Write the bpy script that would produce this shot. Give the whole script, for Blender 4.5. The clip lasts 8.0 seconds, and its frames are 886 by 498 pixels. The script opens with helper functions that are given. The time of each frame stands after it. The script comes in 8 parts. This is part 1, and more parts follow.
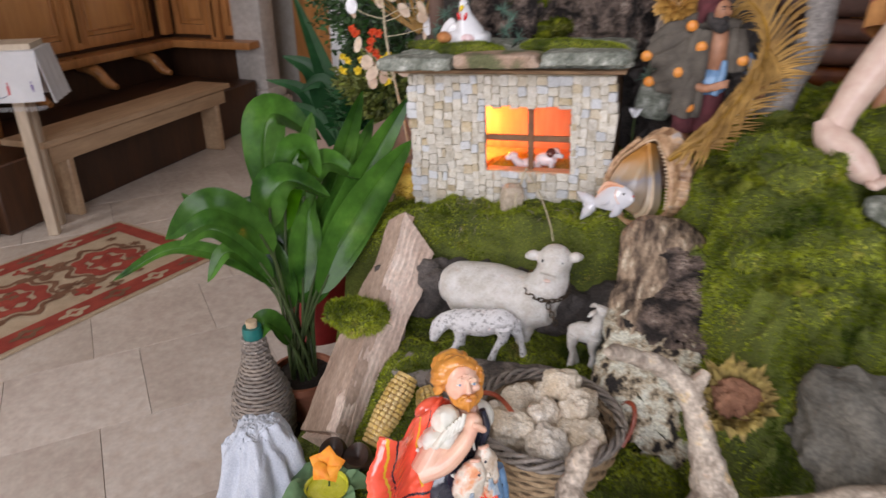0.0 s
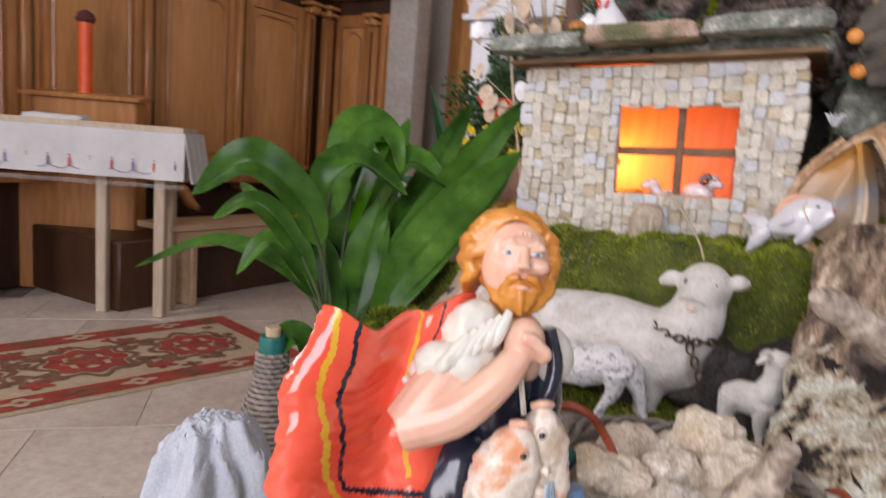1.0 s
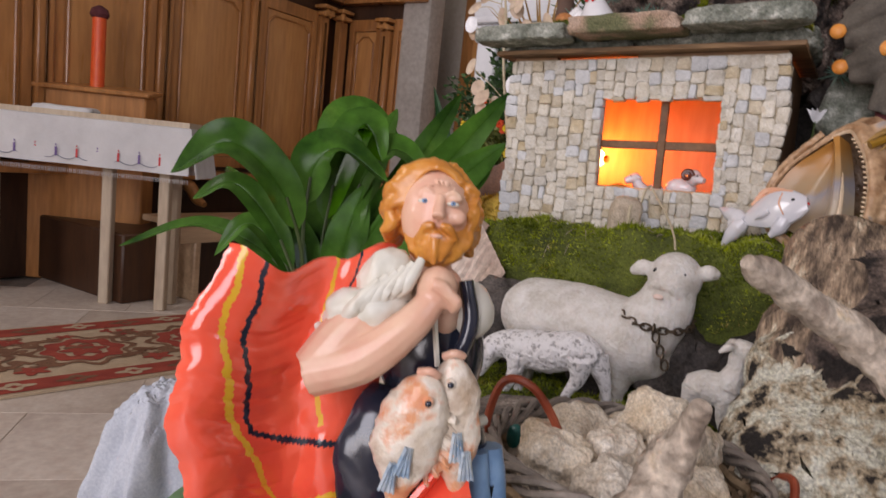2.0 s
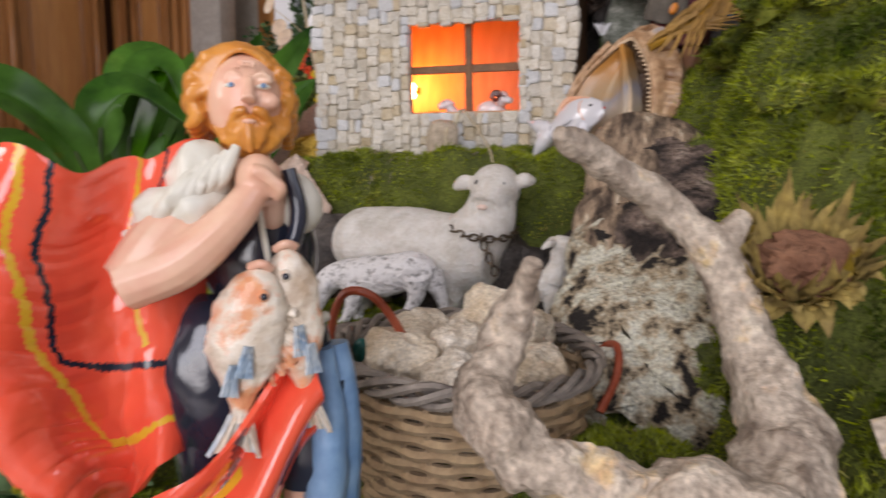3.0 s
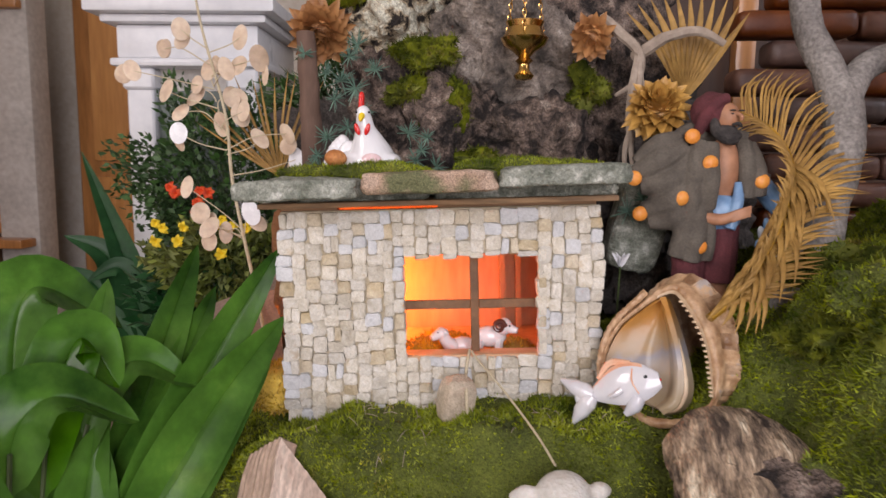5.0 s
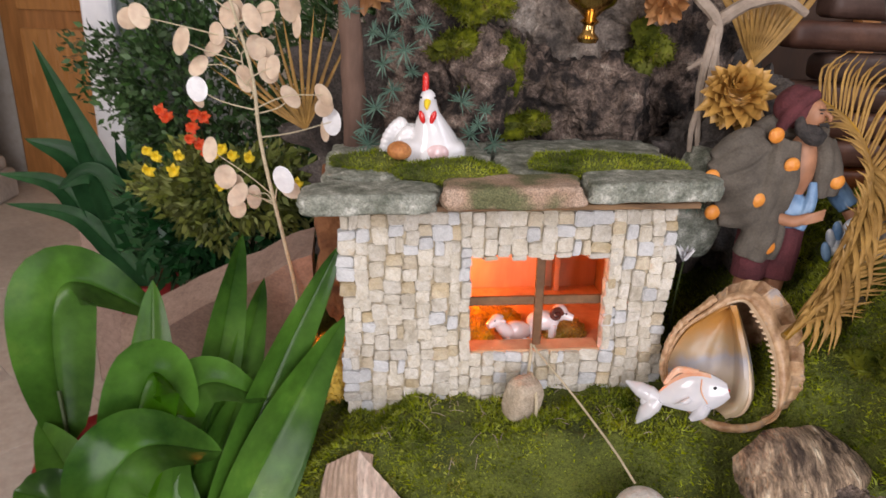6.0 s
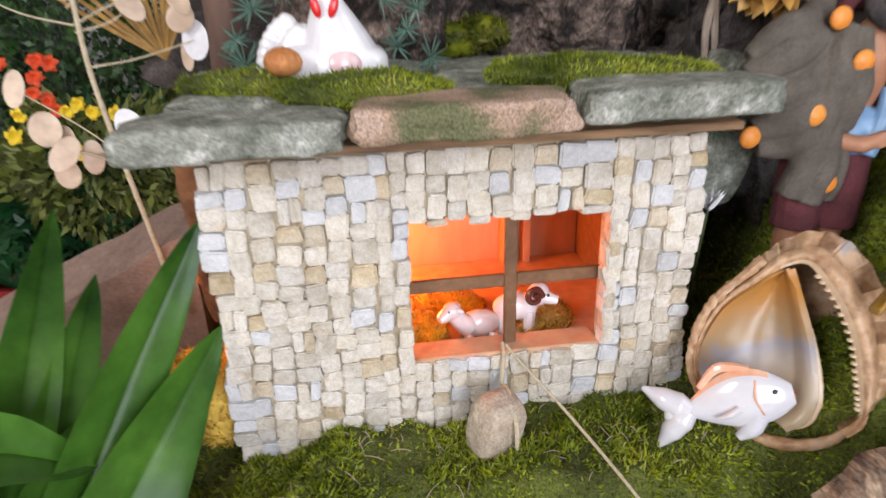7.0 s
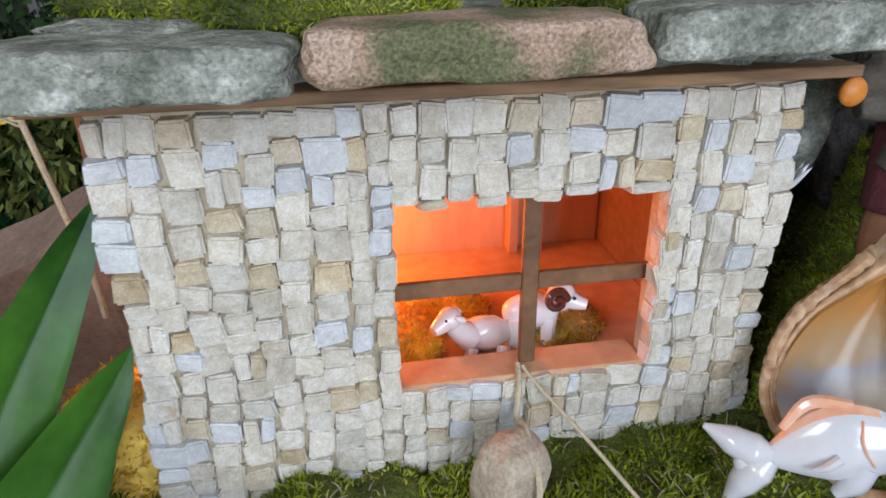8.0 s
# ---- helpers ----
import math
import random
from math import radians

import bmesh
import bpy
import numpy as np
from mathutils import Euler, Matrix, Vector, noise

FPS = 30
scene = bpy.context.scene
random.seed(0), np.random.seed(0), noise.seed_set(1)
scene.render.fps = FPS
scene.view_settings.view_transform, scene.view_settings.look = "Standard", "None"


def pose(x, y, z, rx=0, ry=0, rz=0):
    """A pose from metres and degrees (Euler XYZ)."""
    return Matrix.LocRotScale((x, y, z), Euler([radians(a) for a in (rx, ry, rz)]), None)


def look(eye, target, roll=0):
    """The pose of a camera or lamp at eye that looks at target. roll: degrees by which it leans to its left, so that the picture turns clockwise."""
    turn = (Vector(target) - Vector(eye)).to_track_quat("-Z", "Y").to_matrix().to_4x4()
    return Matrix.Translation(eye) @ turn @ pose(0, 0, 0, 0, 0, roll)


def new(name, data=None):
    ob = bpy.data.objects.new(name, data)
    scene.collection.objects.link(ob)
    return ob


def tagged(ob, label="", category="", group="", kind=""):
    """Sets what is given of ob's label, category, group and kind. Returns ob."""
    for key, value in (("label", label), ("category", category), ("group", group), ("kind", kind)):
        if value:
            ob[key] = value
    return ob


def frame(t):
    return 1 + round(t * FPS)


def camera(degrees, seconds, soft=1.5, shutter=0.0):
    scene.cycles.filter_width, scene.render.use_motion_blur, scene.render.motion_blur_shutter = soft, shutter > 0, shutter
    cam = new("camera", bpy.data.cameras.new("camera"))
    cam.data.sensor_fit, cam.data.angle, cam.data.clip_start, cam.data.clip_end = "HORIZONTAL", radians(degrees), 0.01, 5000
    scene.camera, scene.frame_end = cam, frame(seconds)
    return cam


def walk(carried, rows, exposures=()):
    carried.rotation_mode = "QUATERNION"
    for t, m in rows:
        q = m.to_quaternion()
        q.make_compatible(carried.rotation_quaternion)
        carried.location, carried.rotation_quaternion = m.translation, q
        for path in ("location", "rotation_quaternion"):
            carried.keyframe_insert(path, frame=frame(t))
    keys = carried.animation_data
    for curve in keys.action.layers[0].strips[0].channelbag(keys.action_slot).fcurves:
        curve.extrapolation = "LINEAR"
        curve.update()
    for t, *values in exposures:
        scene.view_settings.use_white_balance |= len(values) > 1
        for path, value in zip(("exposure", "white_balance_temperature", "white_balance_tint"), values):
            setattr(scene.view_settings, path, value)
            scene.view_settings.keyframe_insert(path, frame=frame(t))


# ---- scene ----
cam = camera(67.0, 8.0, shutter=0.4)
PATH = [
    (0, (1.496, 1.317, 1.426), (0.937, 3.045, 0.588), -0.6),
    (0.5, (1.476, 1.483, 1.2), (0.688, 3.195, 0.529), 2.3),
    (1, (1.474, 1.603, 0.974), (0.482, 3.316, 0.689), 4.4),
    (1.2, (1.526, 1.616, 0.982), (0.46, 3.293, 0.75), 7.1),
    (2.5, (1.531, 1.636, 0.904), (0.632, 3.399, 0.611), 3.0),
    (3, (1.531, 1.639, 0.889), (0.98, 3.532, 0.553), 1.3),
    (3.5, (1.506, 1.666, 1.004), (1.208, 3.624, 0.731), -0.3),
    (4, (1.391, 1.676, 1.134), (1.104, 3.633, 0.839), -2.2),
    (4.5, (1.268, 1.746, 1.192), (1.06, 3.717, 0.923), 0.9),
    (4.7, (1.244, 1.777, 1.19), (1.105, 3.761, 0.979), 1.5),
    (5.8, (1.034, 1.91, 1.397), (1.156, 3.81, 0.782), 0.2),
    (6, (1.008, 1.925, 1.425), (1.153, 3.791, 0.72), 2.7),
    (6.5, (1.016, 2.054, 1.386), (1.271, 3.897, 0.65), 1.2),
    (7, (1.058, 2.219, 1.302), (1.348, 4.039, 0.527), 0.8),
    (7.5, (1.072, 2.329, 1.262), (1.369, 4.109, 0.398), 1.9),
    (8, (1.076, 2.386, 1.244), (1.404, 4.171, 0.402), 1.6),
]
walk(cam, [(t, look(eye, target, roll)) for t, eye, target, roll in PATH],
     exposures=[(0, 0.0, 6100, 16), (1.0, 0.0, 6200, 19), (2.5, -0.44, 6400, 20), (3.0, -0.22, 6350, 17), (3.5, -0.54, 6400, 17), (4.5, -0.10, 6400, 20),
                (6.0, 0.12, 6400, 17), (7.0, 0.36, 6000, 14), (7.5, 0.22, 5750, 11), (8.0, 0.03, 5450, 7)])

# ---- world, windows and lamps ----
world = bpy.data.worlds.new("church_air")
scene.world = world
world.use_nodes = True
wn = world.node_tree.nodes
sky = wn.new("ShaderNodeTexSky")
sky.sky_type, sky.sun_disc, sky.sun_elevation, sky.sun_rotation = "NISHITA", False, 0.7, 2.6
wn["Background"].inputs[1].default_value = 0.10
world.node_tree.links.new(sky.outputs[0], wn["Background"].inputs[0])


def area_lamp(name, eye, target, sx, sy, watts, color):
    d = bpy.data.lights.new(name, "AREA")
    d.shape, d.size, d.size_y, d.energy, d.color = "RECTANGLE", sx, sy, watts, color
    ob = new(name, d)
    ob.matrix_world = look(eye, target)
    return ob


area_lamp("door_light_south", (1.7, -1.52, 1.9), (1.3, 2.6, 0.8), 2.0, 3.0, 122, (0.99, 0.97, 0.97))
area_lamp("window_light_east", (5.2, 1.2, 3.4), (-2.5, 4.4, 0.6), 2.0, 2.4, 46, (0.93, 0.96, 1.0))
area_lamp("window_light_west", (-2.75, -0.6, 3.4), (0.2, 3.2, 0.3), 1.6, 2.4, 115, (1.0, 0.96, 0.9))
bulb = bpy.data.lights.new("house_bulb_light", "POINT")
bulb.energy, bulb.color, bulb.shadow_soft_size = 2.2, (1.0, 0.19, 0.012), 0.012
bulb_ob = new("house_bulb_light", bulb)
bulb_ob.location = (1.066, 3.012, 0.985)
bulb2 = bpy.data.lights.new("annex_bulb_light", "POINT")
bulb2.energy, bulb2.color, bulb2.shadow_soft_size = 1.1, (1.0, 0.30, 0.03), 0.012
bulb2_ob = new("annex_bulb_light", bulb2)
bulb2_ob.location = (0.90, 2.96, 0.93)


# ---- materials ----
def surf(name, c1, c2, scale=8.0, rough=0.6, bump=0.3, bscale=60.0, metal=0.0, detail=6.0, c3=None, vary=0.0, island=0.0,
         stretch=(1, 1, 1), spec=0.5, coat=0.0, sss=0.0, dist=0.004, trans=0.0, lo=0.32, hi=0.68, grain=0.0, gscale=700.0):
    m = bpy.data.materials.new(name)
    m.use_nodes = True
    nt, n = m.node_tree, m.node_tree.nodes
    L = nt.links.new
    b = n["Principled BSDF"]
    tc = n.new("ShaderNodeTexCoord")
    mp = n.new("ShaderNodeMapping")
    mp.inputs["Scale"].default_value = stretch
    L(tc.outputs["Object"], mp.inputs[0])
    if vary:
        sh = n.new("ShaderNodeVectorMath")
        sh.operation = "SCALE"
        sh.inputs[0].default_value = (31.0, 17.0, 53.0)
        L(n.new("ShaderNodeObjectInfo").outputs["Random"], sh.inputs["Scale"])
        L(sh.outputs[0], mp.inputs["Location"])
    big = n.new("ShaderNodeTexNoise")
    big.inputs["Scale"].default_value, big.inputs["Detail"].default_value = scale, detail
    big.inputs["Roughness"].default_value = 0.6
    L(mp.outputs[0], big.inputs[0])
    ramp = n.new("ShaderNodeValToRGB")
    ramp.color_ramp.elements[0].position, ramp.color_ramp.elements[0].color = lo, (*c1, 1)
    ramp.color_ramp.elements[1].position, ramp.color_ramp.elements[1].color = hi, (*c2, 1)
    if c3:
        e = ramp.color_ramp.elements.new(min(0.95, hi + 0.1))
        e.color = (*c3, 1)
    L(big.outputs["Fac"], ramp.inputs[0])
    out = ramp.outputs[0]
    fine = n.new("ShaderNodeTexNoise")
    fine.inputs["Scale"].default_value, fine.inputs["Detail"].default_value = bscale, 5.0
    L(mp.outputs[0], fine.inputs[0])
    mix = n.new("ShaderNodeMix")
    mix.data_type, mix.blend_type = "RGBA", "OVERLAY"
    mix.inputs[0].default_value = 0.35
    L(out, mix.inputs[6])
    L(fine.outputs["Fac"], mix.inputs[7])
    out = mix.outputs[2]
    if grain:
        sp_ = n.new("ShaderNodeTexNoise")
        sp_.inputs["Scale"].default_value, sp_.inputs["Detail"].default_value = gscale, 4.0
        L(mp.outputs[0], sp_.inputs[0])
        sr = n.new("ShaderNodeMapRange")
        sr.inputs[1].default_value, sr.inputs[2].default_value = 0.32, 0.68
        sr.inputs[3].default_value, sr.inputs[4].default_value = 1 - grain, 1 + grain
        L(sp_.outputs["Fac"], sr.inputs[0])
        gm = n.new("ShaderNodeVectorMath")
        gm.operation = "SCALE"
        L(out, gm.inputs[0])
        L(sr.outputs[0], gm.inputs["Scale"])
        out = gm.outputs[0]
    if vary or island:
        hsv = n.new("ShaderNodeHueSaturation")
        if vary:
            src = n.new("ShaderNodeObjectInfo").outputs["Random"]
        else:
            src = n.new("ShaderNodeNewGeometry").outputs["Random Per Island"]
        amp = vary or island
        mr = n.new("ShaderNodeMapRange")
        mr.inputs[3].default_value, mr.inputs[4].default_value = 1 - amp, 1 + amp
        L(src, mr.inputs[0])
        L(mr.outputs[0], hsv.inputs["Value"])
        wv = n.new("ShaderNodeMath")
        wv.operation = "MULTIPLY_ADD"
        wv.inputs[1].default_value, wv.inputs[2].default_value = 7.31, 0.0
        L(src, wv.inputs[0])
        fr = n.new("ShaderNodeMath")
        fr.operation = "FRACT"
        L(wv.outputs[0], fr.inputs[0])
        mr2 = n.new("ShaderNodeMapRange")
        mr2.inputs[3].default_value, mr2.inputs[4].default_value = (1 - amp * 1.6, 1 + amp * 0.9) if vary else (1 - amp * 0.4, 1 + amp * 0.3)
        L(fr.outputs[0], mr2.inputs[0])
        L(mr2.outputs[0], hsv.inputs["Saturation"])
        L(out, hsv.inputs["Color"])
        out = hsv.outputs[0]
    L(out, b.inputs["Base Color"])
    rr = n.new("ShaderNodeMapRange")
    rr.inputs[3].default_value, rr.inputs[4].default_value = max(0.02, rough - 0.1), min(1, rough + 0.12)
    L(big.outputs["Fac"], rr.inputs[0])
    L(rr.outputs[0], b.inputs["Roughness"])
    b.inputs["Metallic"].default_value = metal
    b.inputs["Specular IOR Level"].default_value = spec
    if coat:
        b.inputs["Coat Weight"].default_value, b.inputs["Coat Roughness"].default_value = coat, 0.12
    if sss:
        b.inputs["Subsurface Weight"].default_value, b.inputs["Subsurface Radius"].default_value = sss, (0.01, 0.006, 0.004)
        b.inputs["Subsurface Scale"].default_value = 0.5
    if trans:
        b.inputs["Transmission Weight"].default_value = trans
    if bump:
        bp = n.new("ShaderNodeBump")
        bp.inputs["Strength"].default_value, bp.inputs["Distance"].default_value = bump, dist
        L(fine.outputs["Fac"], bp.inputs["Height"])
        L(bp.outputs[0], b.inputs["Normal"])
    return m


def zoned(m, stops, weights, wobble, scale):
    """Give the material m colour zones that run across its object, with a wavering border."""
    n, L = m.node_tree.nodes, m.node_tree.links.new
    b = n["Principled BSDF"]
    tc = n.new("ShaderNodeTexCoord")
    dot = n.new("ShaderNodeVectorMath")
    dot.operation = "DOT_PRODUCT"
    dot.inputs[1].default_value = weights
    L(tc.outputs["Generated"], dot.inputs[0])
    nse = n.new("ShaderNodeTexNoise")
    nse.inputs["Scale"].default_value, nse.inputs["Detail"].default_value = scale, 5.0
    L(tc.outputs["Object"], nse.inputs[0])
    add = n.new("ShaderNodeMath")
    add.operation = "MULTIPLY_ADD"
    add.inputs[1].default_value = wobble * 4
    L(nse.outputs["Fac"], add.inputs[0])
    off = n.new("ShaderNodeMath")
    off.operation = "ADD"
    off.inputs[1].default_value = 0.2 - wobble * 2
    L(dot.outputs["Value"], off.inputs[0])
    L(off.outputs[0], add.inputs[2])
    ramp = n.new("ShaderNodeValToRGB")
    el = ramp.color_ramp.elements
    el[0].position, el[0].color = stops[0][0], (*stops[0][1], 1)
    el[1].position, el[1].color = stops[-1][0], (*stops[-1][1], 1)
    for pos, col in stops[1:-1]:
        el.new(pos).color = (*col, 1)
    L(add.outputs[0], ramp.inputs[0])
    L(ramp.outputs[0], b.inputs["Base Color"])


def glow(name, color, strength):
    m = bpy.data.materials.new(name)
    m.use_nodes = True
    b = m.node_tree.nodes["Principled BSDF"]
    b.inputs["Base Color"].default_value = (*color, 1)
    b.inputs["Emission Color"].default_value, b.inputs["Emission Strength"].default_value = (*color, 1), strength
    return m


M_FLOOR = surf("pale_stone_tile", (0.54, 0.455, 0.385), (0.68, 0.595, 0.515), 2.2, 0.40, 0.12, 25, vary=0.07, grain=0.06, gscale=60)
M_GROUT = surf("grout", (0.24, 0.20, 0.17), (0.32, 0.28, 0.24), 10, 0.9)
M_PLASTER = surf("plaster", (0.62, 0.57, 0.50), (0.74, 0.69, 0.62), 1.5, 0.85, 0.2, 30)
M_STALL = surf("varnished_walnut", (0.33, 0.138, 0.042), (0.55, 0.25, 0.082), 5, 0.30, 0.15, 40, stretch=(1, 1, 0.12), coat=0.3)
M_STALLP = surf("varnished_panel", (0.48, 0.215, 0.066), (0.66, 0.325, 0.115), 4, 0.28, 0.1, 40, stretch=(1, 1, 0.12), coat=0.35)
M_STALLD = surf("dark_walnut", (0.032, 0.013, 0.006), (0.075, 0.031, 0.013), 5, 0.45, 0.15, 40, stretch=(1, 1, 0.15))
M_BENCH = surf("worn_pine", (0.36, 0.23, 0.13), (0.52, 0.36, 0.22), 6, 0.5, 0.2, 50, stretch=(1, 0.12, 1))
M_LEG = surf("pale_wood", (0.48, 0.38, 0.27), (0.60, 0.50, 0.38), 8, 0.55, 0.2, 60, stretch=(1, 1, 0.15))
M_CLOTH = surf("white_linen", (0.58, 0.58, 0.59), (0.70, 0.70, 0.71), 6, 0.9, 0.3, 400, sss=0.05, dist=0.001)
M_CLOTHB = surf("bluish_linen", (0.42, 0.45, 0.51), (0.58, 0.61, 0.67), 9, 0.95, 0.5, 300, dist=0.002)
M_RUG = surf("cream_rug", (0.46, 0.34, 0.22), (0.56, 0.44, 0.30), 14, 0.95, 0.7, 260, dist=0.003)
M_RUGR = surf("red_rug", (0.27, 0.035, 0.022), (0.40, 0.07, 0.04), 14, 0.95, 0.7, 260, dist=0.003)
M_RUGB = surf("brown_rug", (0.16, 0.07, 0.035), (0.26, 0.13, 0.07), 14, 0.95, 0.7, 260, dist=0.003)
M_PILLAR = surf("grey_stone", (0.42, 0.39, 0.36), (0.60, 0.57, 0.54), 3, 0.7, 0.3, 30)
M_WHITE = surf("white_marble", (0.66, 0.67, 0.70), (0.80, 0.81, 0.84), 4, 0.3, 0.05, 30)
M_REDWAX = surf("orange_wax", (0.80, 0.10, 0.02), (0.85, 0.14, 0.03), 6, 0.35, 0.05, 30, sss=0.2)
M_MOSSG = surf("moss_earth", (0.045, 0.058, 0.008), (0.14, 0.165, 0.022), 12, 0.95, 0.9, 160, c3=(0.17, 0.105, 0.045), dist=0.008, grain=0.5, gscale=500)
M_MOSS = surf("moss_tips", (0.045, 0.074, 0.006), (0.35, 0.40, 0.036), 11, 0.9, 0, 60, c3=(0.40, 0.29, 0.09), island=0.32, spec=0.06, lo=0.36, hi=0.60)
# darker copy of moss_tips, with shade put into the colour
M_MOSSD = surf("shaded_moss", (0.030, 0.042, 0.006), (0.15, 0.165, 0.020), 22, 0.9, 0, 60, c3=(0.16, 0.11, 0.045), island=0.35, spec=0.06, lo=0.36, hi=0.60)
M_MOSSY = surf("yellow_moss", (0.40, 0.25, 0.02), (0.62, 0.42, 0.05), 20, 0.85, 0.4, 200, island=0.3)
M_ROCK = surf("dark_rock", (0.032, 0.027, 0.025), (0.12, 0.10, 0.088), 16, 0.75, 0.9, 90, c3=(0.30, 0.27, 0.24), dist=0.006, grain=0.4, gscale=250)
M_STONE = surf("limestone_piece", (0.53, 0.475, 0.375), (0.70, 0.655, 0.565), 0.9, 0.75, 0.45, 4.0, c3=(0.57, 0.46, 0.31), vary=0.12, dist=0.008, detail=9, lo=0.34, hi=0.60, grain=0.12, gscale=14)
M_STONEB = surf("bluish_limestone", (0.53, 0.535, 0.535), (0.69, 0.695, 0.695), 0.9, 0.7, 0.30, 4.0, vary=0.10, dist=0.008, detail=9, grain=0.10, gscale=14)
M_STONEO = surf("ochre_limestone", (0.47, 0.37, 0.22), (0.63, 0.55, 0.41), 0.9, 0.75, 0.30, 4.0, vary=0.12, dist=0.008, detail=9, grain=0.14, gscale=14)
M_RBOARD = surf("raw_roof_board", (0.16, 0.085, 0.04), (0.36, 0.22, 0.11), 30, 0.7, 0.5, 120, stretch=(0.12, 1, 1), dist=0.004, grain=0.3, gscale=160)
M_MORTAR = surf("ochre_glue", (0.40, 0.335, 0.23), (0.58, 0.50, 0.36), 30, 0.9, 0.6, 150)
M_BOARD = surf("raw_board", (0.20, 0.10, 0.045), (0.34, 0.19, 0.09), 10, 0.6, 0.4, 90, stretch=(0.1, 1, 1))
M_MUNT = surf("brown_bar", (0.13, 0.062, 0.025), (0.22, 0.11, 0.05), 20, 0.6, 0.4, 120)
M_INNER = surf("bare_interior_wood", (0.50, 0.27, 0.14), (0.66, 0.42, 0.25), 6, 0.7, 0.25, 60, stretch=(1, 1, 0.2))
M_SLATE = surf("river_stone", (0.135, 0.152, 0.112), (0.34, 0.355, 0.295), 48, 0.8, 1.0, 190, c3=(0.60, 0.60, 0.53), vary=0.1, dist=0.006, lo=0.36, hi=0.58, detail=14, grain=0.26, gscale=420)
M_SLATEB = surf("brown_river_stone", (0.15, 0.155, 0.075), (0.44, 0.31, 0.225), 13, 0.8, 0.9, 260, c3=(0.54, 0.41, 0.32), vary=0.1, dist=0.004, lo=0.40, hi=0.54, detail=12, grain=0.35, gscale=520)
M_BARK = surf("cork_bark", (0.022, 0.016, 0.014), (0.24, 0.175, 0.14), 24, 0.9, 1.0, 100, c3=(0.46, 0.38, 0.31), dist=0.02, lo=0.42, hi=0.60, detail=12, grain=0.45, gscale=300)
M_BARKL = surf("lichen_bark", (0.022, 0.017, 0.014), (0.44, 0.35, 0.23), 34, 0.9, 1.0, 130, c3=(0.68, 0.66, 0.54), dist=0.012, lo=0.41, hi=0.47, detail=12, grain=0.35, gscale=300)
M_BARKT = surf("ridged_bark", (0.065, 0.044, 0.032), (0.42, 0.305, 0.205), 40, 0.9, 1.0, 90, c3=(0.70, 0.60, 0.45), dist=0.014, lo=0.40, hi=0.58, detail=12, stretch=(1.6, 0.45, 0.45), grain=0.35, gscale=300)
M_DRIFT = surf("driftwood", (0.24, 0.185, 0.14), (0.60, 0.51, 0.41), 24, 0.75, 1.0, 75, c3=(0.68, 0.50, 0.27), dist=0.007, lo=0.36, hi=0.58, detail=9, grain=0.26, gscale=190)
M_ROOT = surf("weathered_root", (0.055, 0.045, 0.038), (0.25, 0.205, 0.17), 18, 0.85, 1.0, 90, c3=(0.42, 0.37, 0.32), dist=0.012, lo=0.38, hi=0.58, detail=12, grain=0.3, gscale=260)
M_PLANK = surf("split_log_face", (0.50, 0.37, 0.29), (0.74, 0.60, 0.50), 7, 0.75, 0.5, 60, stretch=(2, 0.7, 0.7), dist=0.003, grain=0.18, gscale=160)
M_PLANKS = surf("split_log_side", (0.32, 0.22, 0.16), (0.52, 0.39, 0.30), 9, 0.8, 0.6, 60, stretch=(2, 0.7, 0.7), dist=0.004, grain=0.15, gscale=160)
M_TRUNK = surf("grey_trunk", (0.15, 0.135, 0.125), (0.34, 0.315, 0.29), 14, 0.85, 0.8, 70, c3=(0.25, 0.22, 0.18), dist=0.006, grain=0.3, gscale=180)
M_TWIG = surf("pale_twig", (0.28, 0.22, 0.17), (0.46, 0.38, 0.31), 20, 0.8, 0.4, 90)
M_LEAF = surf("glossy_green_leaf", (0.009, 0.046, 0.002), (0.055, 0.165, 0.005), 7, 0.22, 0.10, 40, c3=(0.100, 0.230, 0.010), island=0.40, spec=0.17, lo=0.34, hi=0.60)
M_LEAFD = surf("dark_green_leaf", (0.010, 0.050, 0.016), (0.030, 0.115, 0.034), 6, 0.35, 0.12, 50, island=0.25, spec=0.3)
M_STALK = surf("leaf_stalk", (0.03, 0.05, 0.012), (0.07, 0.10, 0.03), 12, 0.5, 0.1)
M_SOIL = surf("potting_soil", (0.012, 0.010, 0.008), (0.045, 0.034, 0.026), 40, 0.95, 1.0, 120, dist=0.008)
M_TERRA = surf("terracotta", (0.36, 0.13, 0.07), (0.46, 0.19, 0.11), 12, 0.7, 0.2, 60)
M_REDPOT = surf("dark_red_foil", (0.20, 0.012, 0.014), (0.32, 0.022, 0.022), 8, 0.35, 0.3, 30)
M_WICKER = surf("grey_wicker", (0.16, 0.13, 0.11), (0.32, 0.27, 0.22), 40, 0.75, 0.6, 150, vary=0.12, island=0)
M_WICKERB = surf("brown_wicker", (0.22, 0.14, 0.075), (0.40, 0.29, 0.17), 40, 0.7, 0.6, 150, island=0.25)
M_TEAL = surf("teal_foil", (0.01, 0.10, 0.09), (0.02, 0.17, 0.15), 20, 0.35, 0.3)
M_CORKS = surf("cork", (0.42, 0.30, 0.18), (0.55, 0.42, 0.27), 60, 0.85, 0.4, 150)
M_CORN = surf("corn_kernel", (0.52, 0.34, 0.09), (0.70, 0.50, 0.18), 40, 0.4, 0.1, 100, island=0.22, coat=0.2)
M_COB = surf("corn_core", (0.40, 0.26, 0.10), (0.50, 0.35, 0.16), 40, 0.9)
